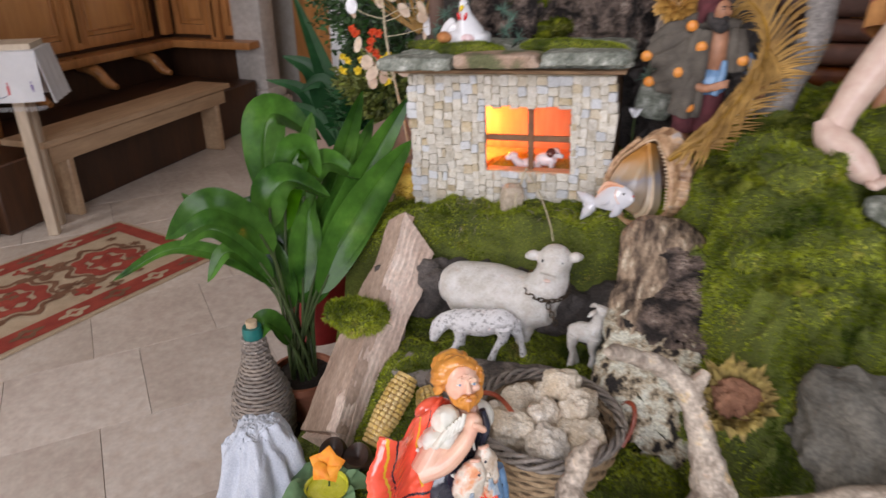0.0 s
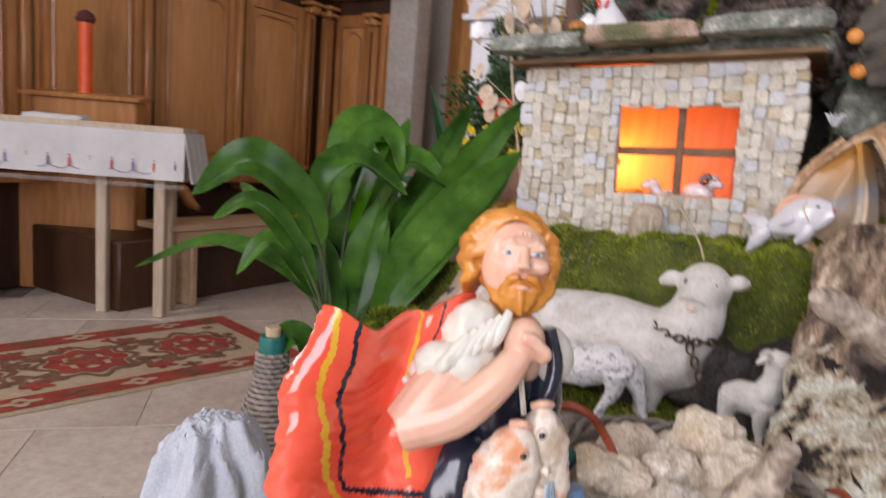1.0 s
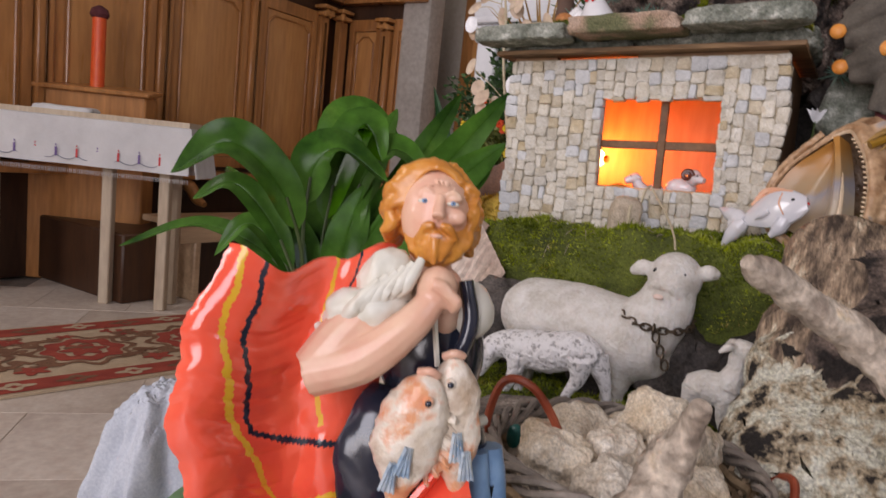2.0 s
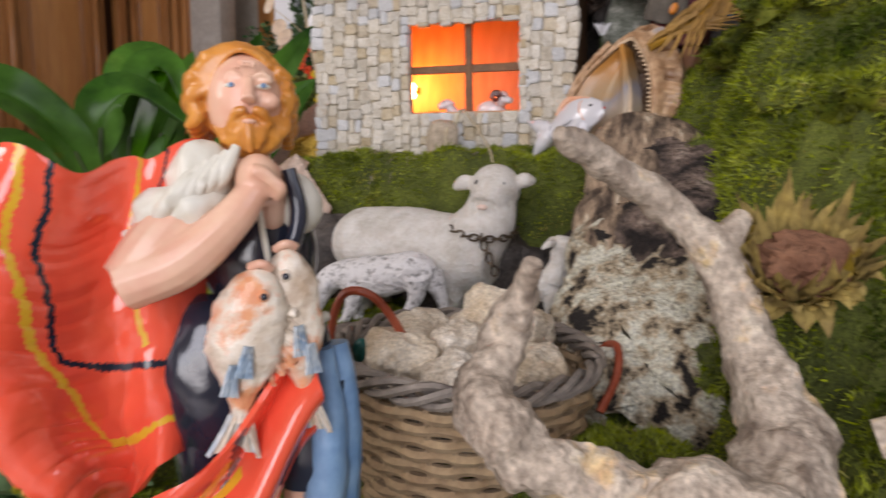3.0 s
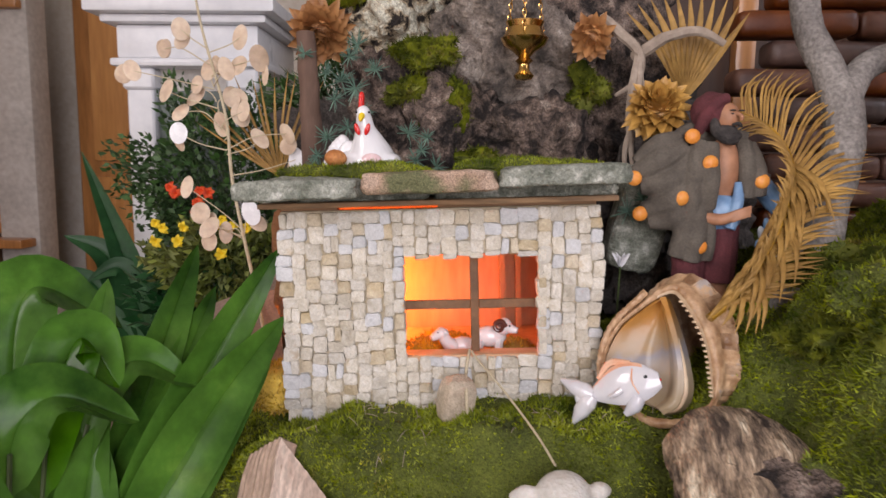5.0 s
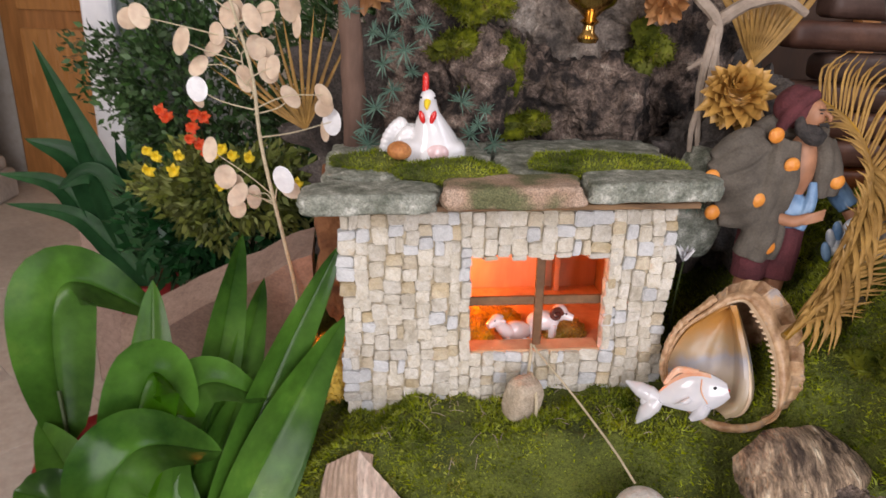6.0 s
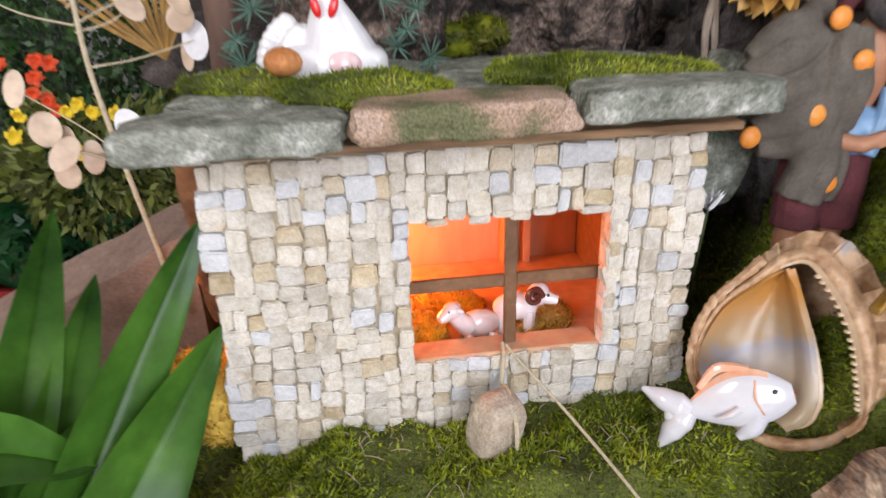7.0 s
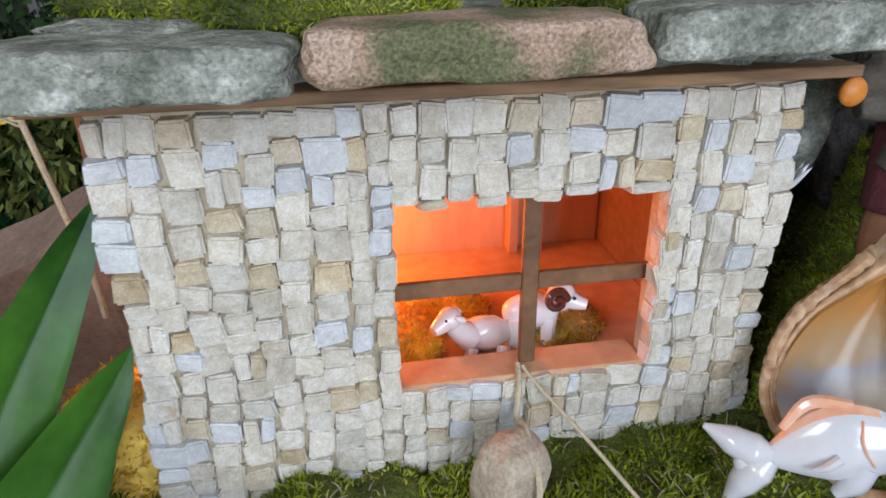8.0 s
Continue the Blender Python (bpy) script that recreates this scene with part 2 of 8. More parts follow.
M_BREAD = surf("porous_pale_stone", (0.50, 0.40, 0.28), (0.78, 0.71, 0.60), 26, 0.85, 0.9, 150, c3=(0.72, 0.66, 0.58), vary=0.12, dist=0.005, grain=0.25, gscale=400)
M_SHEEPW = surf("flocked_white_wool", (0.56, 0.52, 0.46), (0.77, 0.74, 0.70), 34, 0.95, 0.9, 200, dist=0.0035, sss=0.1)
M_SHEEPP = surf("white_painted_plaster", (0.36, 0.345, 0.34), (0.80, 0.78, 0.78), 130, 0.5, 1.0, 130, dist=0.006, lo=0.36, hi=0.47)
M_PINK = surf("pale_pink_paint", (0.72, 0.52, 0.43), (0.78, 0.60, 0.52), 20, 0.6, 0.1)
M_BLACK = surf("black_paint", (0.012, 0.012, 0.014), (0.03, 0.03, 0.033), 10, 0.25, 0.05)
M_CHAIN = surf("old_chain", (0.09, 0.065, 0.045), (0.18, 0.14, 0.10), 50, 0.45, 0.3, metal=0.8)
M_CAPE = surf("red_lacquer", (0.86, 0.090, 0.045), (0.95, 0.135, 0.070), 14, 0.10, 0.35, 34, coat=0.8, dist=0.004)
M_GOLD = surf("yellow_paint", (0.72, 0.38, 0.02), (0.80, 0.48, 0.04), 9, 0.25, 0.05, coat=0.4)
M_NAVY = surf("navy_lacquer", (0.010, 0.013, 0.026), (0.028, 0.033, 0.055), 18, 0.14, 0.2, 40, coat=0.6)
M_SKIN = surf("painted_skin", (0.76, 0.44, 0.30), (0.84, 0.54, 0.40), 20, 0.35, 0.08, 60, coat=0.2)
M_SKINP = surf("pale_painted_skin", (0.60, 0.43, 0.345), (0.68, 0.51, 0.42), 8, 0.4, 0.08, 60)
M_HAIR = surf("ginger_painted_hair", (0.52, 0.185, 0.026), (0.76, 0.34, 0.06), 26, 0.3, 0.5, 70, coat=0.3, dist=0.003)
M_SLEEVE = surf("cream_painted_cloth", (0.66, 0.63, 0.52), (0.80, 0.79, 0.72), 24, 0.4, 0.3, 40, c3=(0.55, 0.47, 0.30))
M_FISHP = surf("painted_fish", (0.50, 0.38, 0.27), (0.84, 0.76, 0.64), 26, 0.30, 0.7, 150, c3=(0.80, 0.36, 0.18), coat=0.4, dist=0.003, lo=0.36, hi=0.53)
M_FISHB = surf("blue_painted_fin", (0.22, 0.36, 0.52), (0.66, 0.66, 0.62), 60, 0.35, 0.8, 120, coat=0.3)
M_BLUE = surf("blue_painted_cloth", (0.10, 0.22, 0.42), (0.24, 0.38, 0.56), 20, 0.35, 0.3, 40)
M_PORC = surf("white_porcelain", (0.78, 0.78, 0.80), (0.86, 0.85, 0.86), 14, 0.10, 0.05, 30, coat=0.6)
M_PORCF = surf("painted_porcelain", (0.66, 0.66, 0.70), (0.74, 0.72, 0.73), 20, 0.10, 0.05, 30, c3=(0.78, 0.50, 0.36), coat=0.6, lo=0.40, hi=0.62)
M_PORCO = surf("orange_glaze", (0.80, 0.36, 0.18), (0.84, 0.58, 0.44), 30, 0.12, 0.05, 30, coat=0.6)
M_REDG = surf("red_glaze", (0.62, 0.012, 0.012), (0.72, 0.03, 0.02), 14, 0.12, 0.03, 30, coat=0.6)
M_YEL = surf("yellow_petal", (0.80, 0.55, 0.01), (0.88, 0.66, 0.03), 20, 0.6, 0.1, 60)
M_ORG = surf("orange_petal", (0.82, 0.24, 0.01), (0.90, 0.36, 0.02), 30, 0.6, 0.15, 60)
M_ORGF = surf("orange_fruit", (0.72, 0.24, 0.03), (0.82, 0.33, 0.06), 30, 0.4, 0.3, 160)
M_SHELL = surf("brown_shell", (0.20, 0.10, 0.045), (0.50, 0.33, 0.20), 30, 0.4, 0.5, 90, c3=(0.60, 0.46, 0.33), dist=0.005, lo=0.38, hi=0.6)
M_SHELLI = surf("orange_shell_inside", (0.38, 0.17, 0.04), (0.46, 0.31, 0.18), 14, 0.32, 0.1, 40, coat=0.08)
zoned(M_SHELLI, ((0.20, (0.46, 0.36, 0.23)), (0.38, (0.42, 0.36, 0.31)), (0.46, (0.30, 0.29, 0.32)), (0.54, (0.38, 0.26, 0.14)), (0.78, (0.47, 0.22, 0.05))), (-0.25, 0.0, 0.85), 0.10, 22)
M_LUNA = surf("papery_seed_disc", (0.48, 0.345, 0.24), (0.64, 0.50, 0.37), 24, 0.5, 0.15, 80, island=0.18, sss=0.2)
M_LUNAW = surf("pearly_seed_disc", (0.74, 0.74, 0.76), (0.84, 0.84, 0.86), 40, 0.25, 0.15, 80)
M_SUN = surf("dried_sunflower_centre", (0.15, 0.065, 0.035), (0.30, 0.15, 0.085), 40, 0.95, 0.9, 140, dist=0.006)
M_SUNP = surf("dried_petal", (0.15, 0.095, 0.02), (0.48, 0.355, 0.065), 30, 0.8, 0.3, 60, island=0.45)
M_PALM = surf("dried_palm", (0.20, 0.10, 0.013), (0.48, 0.275, 0.050), 18, 0.55, 0.3, 60, island=0.28)
M_CONE = surf("orange_cone", (0.28, 0.11, 0.03), (0.50, 0.24, 0.07), 24, 0.5, 0.3, 60, island=0.25)
M_THISTLE = surf("gilded_thistle", (0.34, 0.16, 0.02), (0.66, 0.38, 0.07), 24, 0.4, 0.3, 60, island=0.22)
M_JUN = surf("blue_green_needles", (0.05, 0.11, 0.08), (0.16, 0.26, 0.20), 20, 0.6, 0, 60, island=0.3)
M_BRASS = surf("polished_brass", (0.62, 0.36, 0.10), (0.74, 0.48, 0.17), 6, 0.16, 0.03, metal=1.0)
M_CLOAK = surf("brown_cloth_cloak", (0.085, 0.072, 0.058), (0.15, 0.13, 0.105), 30, 0.95, 0.6, 300, dist=0.002)
M_HOOD = surf("maroon_cloth", (0.075, 0.018, 0.022), (0.14, 0.036, 0.042), 30, 0.9, 0.6, 300, dist=0.002)
M_BEARD = surf("dark_beard", (0.020, 0.018, 0.018), (0.07, 0.06, 0.055), 60, 0.9, 0.8, 200)
M_TAN = surf("brown_painted_skin", (0.34, 0.15, 0.075), (0.46, 0.23, 0.13), 20, 0.5, 0.1)
M_TILE = surf("dark_clay_tile", (0.085, 0.025, 0.011), (0.17, 0.058, 0.024), 14, 0.45, 0.3, 60, vary=0.3)
M_TWINE = surf("pale_twine", (0.50, 0.42, 0.28), (0.62, 0.54, 0.38), 80, 0.9, 0.6, 300)
M_PEB = surf("buff_pebble", (0.40, 0.32, 0.23), (0.62, 0.53, 0.41), 26, 0.75, 0.5, 120, grain=0.22, gscale=400)
M_CANE = surf("red_brown_cane", (0.26, 0.045, 0.018), (0.36, 0.08, 0.035), 30, 0.35, 0.2)
M_SLAB = surf("pinkish_stone", (0.25, 0.165, 0.13), (0.38, 0.27, 0.215), 6, 0.8, 0.4, 60, grain=0.15, gscale=200)
M_ORANGEC = surf("ochre_cloth", (0.40, 0.17, 0.05), (0.55, 0.27, 0.09), 12, 0.85, 0.3, 100)
M_PURPLE = surf("purple_thread", (0.16, 0.10, 0.30), (0.24, 0.17, 0.40), 50, 0.8, 0.3, 300)
M_SCARLET = surf("scarlet_petal", (0.62, 0.045, 0.012), (0.78, 0.11, 0.025), 50, 0.6, 0.3, 100)
M_REDT = surf("red_thread", (0.55, 0.05, 0.06), (0.66, 0.09, 0.09), 50, 0.8, 0.3, 300)
M_GREYT = surf("grey_thread", (0.25, 0.26, 0.34), (0.34, 0.35, 0.42), 50, 0.8, 0.3, 300)


# ---- shapes ----
class Geo:
    """Points and faces with a material number each."""

    def __init__(self):
        self.v, self.f, self.m = [], [], []

    def add(self, v, f, m=0):
        o = len(self.v)
        self.v += [tuple(p) for p in v]
        self.f += [tuple(i + o for i in q) for q in f]
        self.m += [m] * len(f)
        return self

    def move(self, mat, start=0):
        self.v[start:] = [tuple(mat @ Vector(p)) for p in self.v[start:]]
        return self


def nz(p, freq, seed=0.0):
    return noise.noise(Vector((p[0] * freq + seed * 7.3, p[1] * freq - seed * 3.1, p[2] * freq + seed)))


def box(g, c, s, rot=(0, 0, 0), bevel=0.0, m=0, seg=1):
    bm = bmesh.new()
    bmesh.ops.create_cube(bm, size=1)
    bmesh.ops.scale(bm, vec=s, verts=bm.verts)
    if bevel:
        bmesh.ops.bevel(bm, geom=bm.edges[:], offset=bevel, segments=seg, affect="EDGES", profile=0.6)
    bm.transform(pose(*c, *rot))
    bm.verts.index_update()
    g.add([v.co for v in bm.verts], [[v.index for v in f.verts] for f in bm.faces], m)
    bm.free()
    return g


def lathe(g, profile, c, seg=24, rot=(0, 0, 0), m=0, wob=0.0):
    k = len(profile)
    mt = pose(*c, *rot)
    v, f = [], []
    for i in range(seg):
        a = 2 * math.pi * i / seg
        for j, (r, z) in enumerate(profile):
            q = r * (1 + wob * math.sin(3 * a + j))
            v.append(mt @ Vector((q * math.cos(a), q * math.sin(a), z)))
    for i in range(seg):
        n2 = (i + 1) % seg
        for j in range(k - 1):
            f.append((i * k + j, n2 * k + j, n2 * k + j + 1, i * k + j + 1))
    f.append([i * k for i in range(seg)][::-1])
    f.append([i * k + k - 1 for i in range(seg)])
    return g.add(v, f, m)


def smooth_path(pts, n):
    """n points on a smooth curve through pts (Catmull-Rom)."""
    P = [Vector(p) for p in pts]
    P = [2 * P[0] - P[1]] + P + [2 * P[-1] - P[-2]]
    out = []
    for i in range(n):
        u = i / (n - 1) * (len(P) - 3)
        k = min(int(u), len(P) - 4)
        t = u - k
        a, b, c, d = P[k:k + 4]
        out.append(0.5 * ((2 * b) + (c - a) * t + (2 * a - 5 * b + 4 * c - d) * t * t + (3 * b - a - 3 * c + d) * t ** 3))
    return out


def tube(g, pts, radii, n=None, seg=10, m=0, rough=0.0, freq=30.0, closed=False, seed=0.0, flat=1.0):
    n = n or max(3, len(pts) * 5)
    P = smooth_path(list(pts) + ([pts[0]] if closed else []), n)
    if closed:
        P = P[:-1]
    n = len(P)
    v, f = [], []
    ref = Vector((0.13, 0.21, 0.97))
    for i, p in enumerate(P):
        d = (P[(i + 1) % n] - P[i - 1]) if closed else (P[min(i + 1, n - 1)] - P[max(i - 1, 0)])
        d.normalize()
        if abs(d.dot(ref)) > 0.97:
            ref = Vector((0.9, 0.3, 0.1))
        s = d.cross(ref).normalized()
        t = s.cross(d)
        ref = t
        u = i / (n - 1) * (len(radii) - 1)
        k = min(int(u), len(radii) - 2) if len(radii) > 1 else 0
        r = radii[0] if len(radii) == 1 else radii[k] + (radii[k + 1] - radii[k]) * (u - k)
        for j in range(seg):
            a = 2 * math.pi * j / seg
            o = s * math.cos(a) + t * math.sin(a) * flat
            q = p + o * r
            if rough:
                q = q + o * r * rough * (nz(q, freq, seed) + 0.5 * nz(q, freq * 2.7, seed))
            v.append(q)
    for i in range(n if closed else n - 1):
        for j in range(seg):
            b = (i + 1) % n
            f.append((i * seg + j, i * seg + (j + 1) % seg, b * seg + (j + 1) % seg, b * seg + j))
    if not closed:
        f.append(list(range(seg))[::-1])
        f.append([(n - 1) * seg + j for j in range(seg)])
    return g.add(v, f, m)


SPHERES = {}


def ball(sub):
    if sub not in SPHERES:
        bm = bmesh.new()
        bmesh.ops.create_icosphere(bm, subdivisions=sub, radius=1)
        bm.verts.index_update()
        SPHERES[sub] = ([v.co.copy() for v in bm.verts], [[v.index for v in f.verts] for f in bm.faces])
        bm.free()
    return SPHERES[sub]


def blob(g, c, s, rot=(0, 0, 0), sub=3, rough=0.0, freq=10.0, seed=0.0, m=0, box_like=0.0, turn=None):
    """An egg, stone or lump of half sizes s; box_like pushes it towards a block."""
    vs, fs = ball(sub)
    mt = Matrix.Translation(c) @ turn if turn else pose(*c, *rot)
    out = []
    for p in vs:
        q = p.copy()
        if box_like:
            e = 2 + 7 * box_like
            q = q / (abs(q.x) ** e + abs(q.y) ** e + abs(q.z) ** e) ** (1 / e) * (1 - 0.06 * box_like)
        w = Vector((q.x * s[0], q.y * s[1], q.z * s[2]))
        if rough:
            h = nz(w, freq, seed) + 0.5 * nz(w, freq * 2.3, seed + 3) + 0.25 * nz(w, freq * 5.1, seed + 5)
            w = w * (1 + rough * h)
        out.append(mt @ w)
    return g.add(out, fs, m)


def sheet(g, fn, nu, nv, m=0, thick=0.0, pick=None):
    """A surface fn(u, v) over the unit square; thick gives it a back and edges; pick(u, v) chooses the material."""
    P = [[Vector(fn(i / (nu - 1), j / (nv - 1))) for j in range(nv)] for i in range(nu)]
    v = [p for row in P for p in row]
    F = [((i * nv + j), ((i + 1) * nv + j), ((i + 1) * nv + j + 1), (i * nv + j + 1)) for i in range(nu - 1) for j in range(nv - 1)]
    mats = [pick((i + 0.5) / (nu - 1), (j + 0.5) / (nv - 1)) if pick else m for i in range(nu - 1) for j in range(nv - 1)]
    if thick:
        N = []
        for i in range(nu):
            for j in range(nv):
                a = P[min(i + 1, nu - 1)][j] - P[max(i - 1, 0)][j]
                b = P[i][min(j + 1, nv - 1)] - P[i][max(j - 1, 0)]
                N.append(a.cross(b).normalized())
        k = len(v)
        v = v + [p - q * thick for p, q in zip(v, N)]
        F = F + [tuple(x + k for x in q[::-1]) for q in F]
        mats = mats + mats
        rim = [i * nv for i in range(nu)] + [(nu - 1) * nv + j for j in range(1, nv)] + [i * nv + nv - 1 for i in range(nu - 2, -1, -1)] + [j for j in range(nv - 2, 0, -1)]
        for a, b in zip(rim, rim[1:] + rim[:1]):
            F.append((b, a, a + k, b + k))
            mats.append(m)
    o = len(g.v)
    g.v += [tuple(p) for p in v]
    g.f += [tuple(x + o for x in q) for q in F]
    g.m += mats
    return g


def blade(g, pts, width, n=14, fold=0.25, side=(0, 0, 1), m=0, tip=0.9, wave=0.0, start=0.0):
    """A leaf blade along pts: pointed at both ends, folded along the rib."""
    P = smooth_path(pts, n)
    side = Vector(side)
    v, f = [], []
    for i, p in enumerate(P):
        d = (P[min(i + 1, n - 1)] - P[max(i - 1, 0)]).normalized()
        s = d.cross(side)
        s = s.normalized() if s.length > 1e-4 else Vector((1, 0, 0))
        up = s.cross(d)
        u = i / (n - 1)
        w = width * 0.5 * (max(0.0, math.sin(math.pi * min(1, start + (1 - start) * u ** tip))) ** 0.92 * (1.12 - 0.24 * u) + 0.015)
        for k in (-1, -0.5, 0, 0.5, 1):
            v.append(p + s * (w * k) + up * (w * fold * k * k + wave * w * math.sin(u * 9 + k * 2)))
    for i in range(n - 1):
        for k in range(4):
            f.append((i * 5 + k, (i + 1) * 5 + k, (i + 1) * 5 + k + 1, i * 5 + k + 1))
    return g.add(v, f, m)


def broad_blade(g, pts, width, n=30, fold=0.3, side=(0, 0, 1), m=0, ripple=0.03, seed=0.0):
    """A lance-shaped leaf along pts with a sunk midrib, fine lengthwise ridges and a slim drawn-out tip."""
    P = smooth_path(pts, n)
    side = Vector(side)
    ks = [-1, -0.8, -0.6, -0.4, -0.2, -0.05, 0, 0.05, 0.2, 0.4, 0.6, 0.8, 1]
    v, f = [], []
    for i, p in enumerate(P):
        d = (P[min(i + 1, n - 1)] - P[max(i - 1, 0)]).normalized()
        s = d.cross(side)
        s = s.normalized() if s.length > 1e-4 else Vector((1, 0, 0))
        up = s.cross(d)
        u = i / (n - 1)
        w = width * 0.5 * (u ** 0.55 * (1 - u) ** 0.95 / 0.372 + 0.010)
        for j, k in enumerate(ks):
            z = w * fold * abs(k) ** 1.4 - 0.05 * w * max(0, 1 - abs(k) * 8) + 0.018 * w * (j % 2) + ripple * w * math.sin(u * 8 + seed) * k * k * (1 if k > 0 else -0.7)
            v.append(p + s * (w * k) + up * z)
    c = len(ks)
    for i in range(n - 1):
        for k in range(c - 1):
            f.append((i * c + k, (i + 1) * c + k, (i + 1) * c + k + 1, i * c + k + 1))
    return g.add(v, f, m)


def mesh_of(name, g, mats, origin, sharp=40):
    me = bpy.data.meshes.new(name)
    o = Vector(origin)
    me.from_pydata([Vector(p) - o for p in g.v], [], g.f)
    for mt in mats if isinstance(mats, (list, tuple)) else [mats]:
        me.materials.append(mt)
    if any(g.m):
        me.polygons.foreach_set("material_index", g.m)
    me.polygons.foreach_set("use_smooth", [True] * len(g.f))
    me.update()
    if sharp:
        me.set_sharp_from_angle(angle=radians(sharp))
    return me


def fused(g, keep=(), voxel=0.002, rounds=6):
    """Melt the overlapping lumps of each material into one skin; materials in keep stay as they are."""
    out = Geo()
    for mi in sorted(set(g.m)):
        fs = [f for f, m in zip(g.f, g.m) if m == mi]
        used = sorted({i for f in fs for i in f})
        idx = {a: b for b, a in enumerate(used)}
        vs, fs = [g.v[i] for i in used], [tuple(idx[i] for i in f) for f in fs]
        if mi in keep:
            out.add(vs, fs, mi)
            continue
        me = bpy.data.meshes.new("lump")
        me.from_pydata(vs, [], fs)
        ob = new("lump", me)
        rm = ob.modifiers.new("melt", "REMESH")
        rm.mode, rm.voxel_size = "VOXEL", voxel
        smo = ob.modifiers.new("soften", "SMOOTH")
        smo.factor, smo.iterations = 0.5, rounds
        dg = bpy.context.evaluated_depsgraph_get()
        ev = ob.evaluated_get(dg)
        res = ev.to_mesh()
        out.add([v.co.copy() for v in res.vertices], [tuple(p.vertices) for p in res.polygons], mi)
        ev.to_mesh_clear()
        bpy.data.objects.remove(ob)
        bpy.data.meshes.remove(me)
    return out


ORIGIN = {}


def thing(name, loc, label="", category="", group="", kind=""):
    ob = new(name)
    ob.empty_display_size = 0.02
    ob.location = loc
    ORIGIN[ob] = Vector(loc)
    return tagged(ob, label, category, group, kind)


def part(name, g, mats, parent, label="", sharp=40):
    ob = new(name, mesh_of(name, g, mats, ORIGIN[parent], sharp))
    ob.parent = parent
    ORIGIN[ob] = ORIGIN[parent]
    return tagged(ob, label)


def solid(name, g, mats, loc, label="", category="", group="", kind="", sharp=40):
    ob = new(name, mesh_of(name, g, mats, loc, sharp))
    ob.location = loc
    ORIGIN[ob] = Vector(loc)
    return tagged(ob, label, category, group, kind)


def smooth(a, b, x):
    t = min(1, max(0, (x - a) / (b - a)))
    return t * t * (3 - 2 * t)


# ---- church: floor, walls, ceiling ----
fg = Geo()
box(fg, (1.4, 2.0, -0.121), (9.2, 11.0, 0.2))
floor = solid("floor", fg, M_GROUT, (0, 0, 0), "pale worn stone slab floor laid on the diagonal", "floor", kind="structure")


def wall_with_hole(name, axis, at, a0, a1, h0, h1, z0, z1, top=6.0):
    """A wall across x or y with one window opening from h0 to h1 and z0 to z1."""
    g = Geo()
    for lo, hi, b, t in ((a0, h0, 0, top), (h1, a1, 0, top), (h0, h1, 0, z0), (h0, h1, z1, top)):
        c, s = ((lo + hi) / 2, at, (b + t) / 2), (hi - lo, 0.3, t - b)
        if axis == "x":
            c, s = (at, (lo + hi) / 2, (b + t) / 2), (0.3, hi - lo, t - b)
        box(g, c, s)
    return solid(name, g, M_PLASTER, (0, 0, 0), "cream plastered church wall with a tall window", "wall", kind="structure")


wall_with_hole("wall_south", "y", -1.75, -2.8, 5.45, 0.7, 2.7, 0.3, 3.5)
wall_with_hole("wall_east", "x", 5.6, -3.1, 7.3, 0.2, 2.2, 2.2, 4.6)
wall_with_hole("wall_west", "x", -2.95, -3.1, 7.3, -1.4, 0.2, 2.2, 4.6)
wg = Geo()
box(wg, (1.4, 7.3, 3.0), (9.2, 0.3, 6.0))
solid("wall_north", wg, M_PLASTER, (0, 0, 0), "cream plastered church wall", "wall", kind="structure")
cg = Geo()
box(cg, (1.4, 2.0, 6.1), (9.2, 11.0, 0.2))
solid("ceiling", cg, M_PLASTER, (0, 0, 0), "pale plastered church ceiling", "ceiling", kind="structure")


# ---- choir stall along the wall ----
def panel_bay(stall, along, at, a, b, z0, z1, out):
    """One framed panel between a and b: two stiles, two rails and a fielded panel with a shaped head."""
    def slab(name, lo, hi, b0, t0, d, th, bev, mt, label=""):
        g = Geo()
        c, s = (at + out * d, (lo + hi) / 2, (b0 + t0) / 2), (th, hi - lo, t0 - b0)
        if along == "x":
            c, s = ((lo + hi) / 2, at + out * d, (b0 + t0) / 2), (hi - lo, th, t0 - b0)
        box(g, c, s, bevel=bev, seg=2)
        part(name, g, mt, stall, label)
    w = 0.055
    slab("stile", a, a + w, z0, z1, 0.018, 0.036, 0.006, M_STALL)
    slab("stile", b - w, b, z0, z1, 0.018, 0.036, 0.006, M_STALL)
    slab("rail", a + w, b - w, z0, z0 + 0.08, 0.017, 0.034, 0.006, M_STALL)
    slab("rail", a + w, b - w, z1 - 0.10, z1, 0.017, 0.034, 0.006, M_STALL)
    slab("panel", a + w + 0.004, b - w - 0.004, z0 + 0.082, z1 - 0.102, 0.006, 0.016, 0.004, M_STALLP, "lighter orange-brown wood panel")
    # moulding round the panel
    g = Geo()
    q = [(a + w + 0.03, z0 + 0.12), (b - w - 0.03, z0 + 0.12), (b - w - 0.03, z1 - 0.20), (b - w - 0.09, z1 - 0.145), (a + w + 0.09, z1 - 0.145), (a + w + 0.03, z1 - 0.20)]
    for (p, z), (p2, zz) in zip(q, q[1:] + q[:1]):
        e = at + out * 0.022
        pts = [(e, p, z), (e, (p + p2) / 2, (z + zz) / 2), (e, p2, zz)]
        if along == "x":
            pts = [(y, x, k) for x, y, k in pts]
        tube(g, pts, [0.008], n=3, seg=6)
    part("moulding", g, M_STALL, stall)


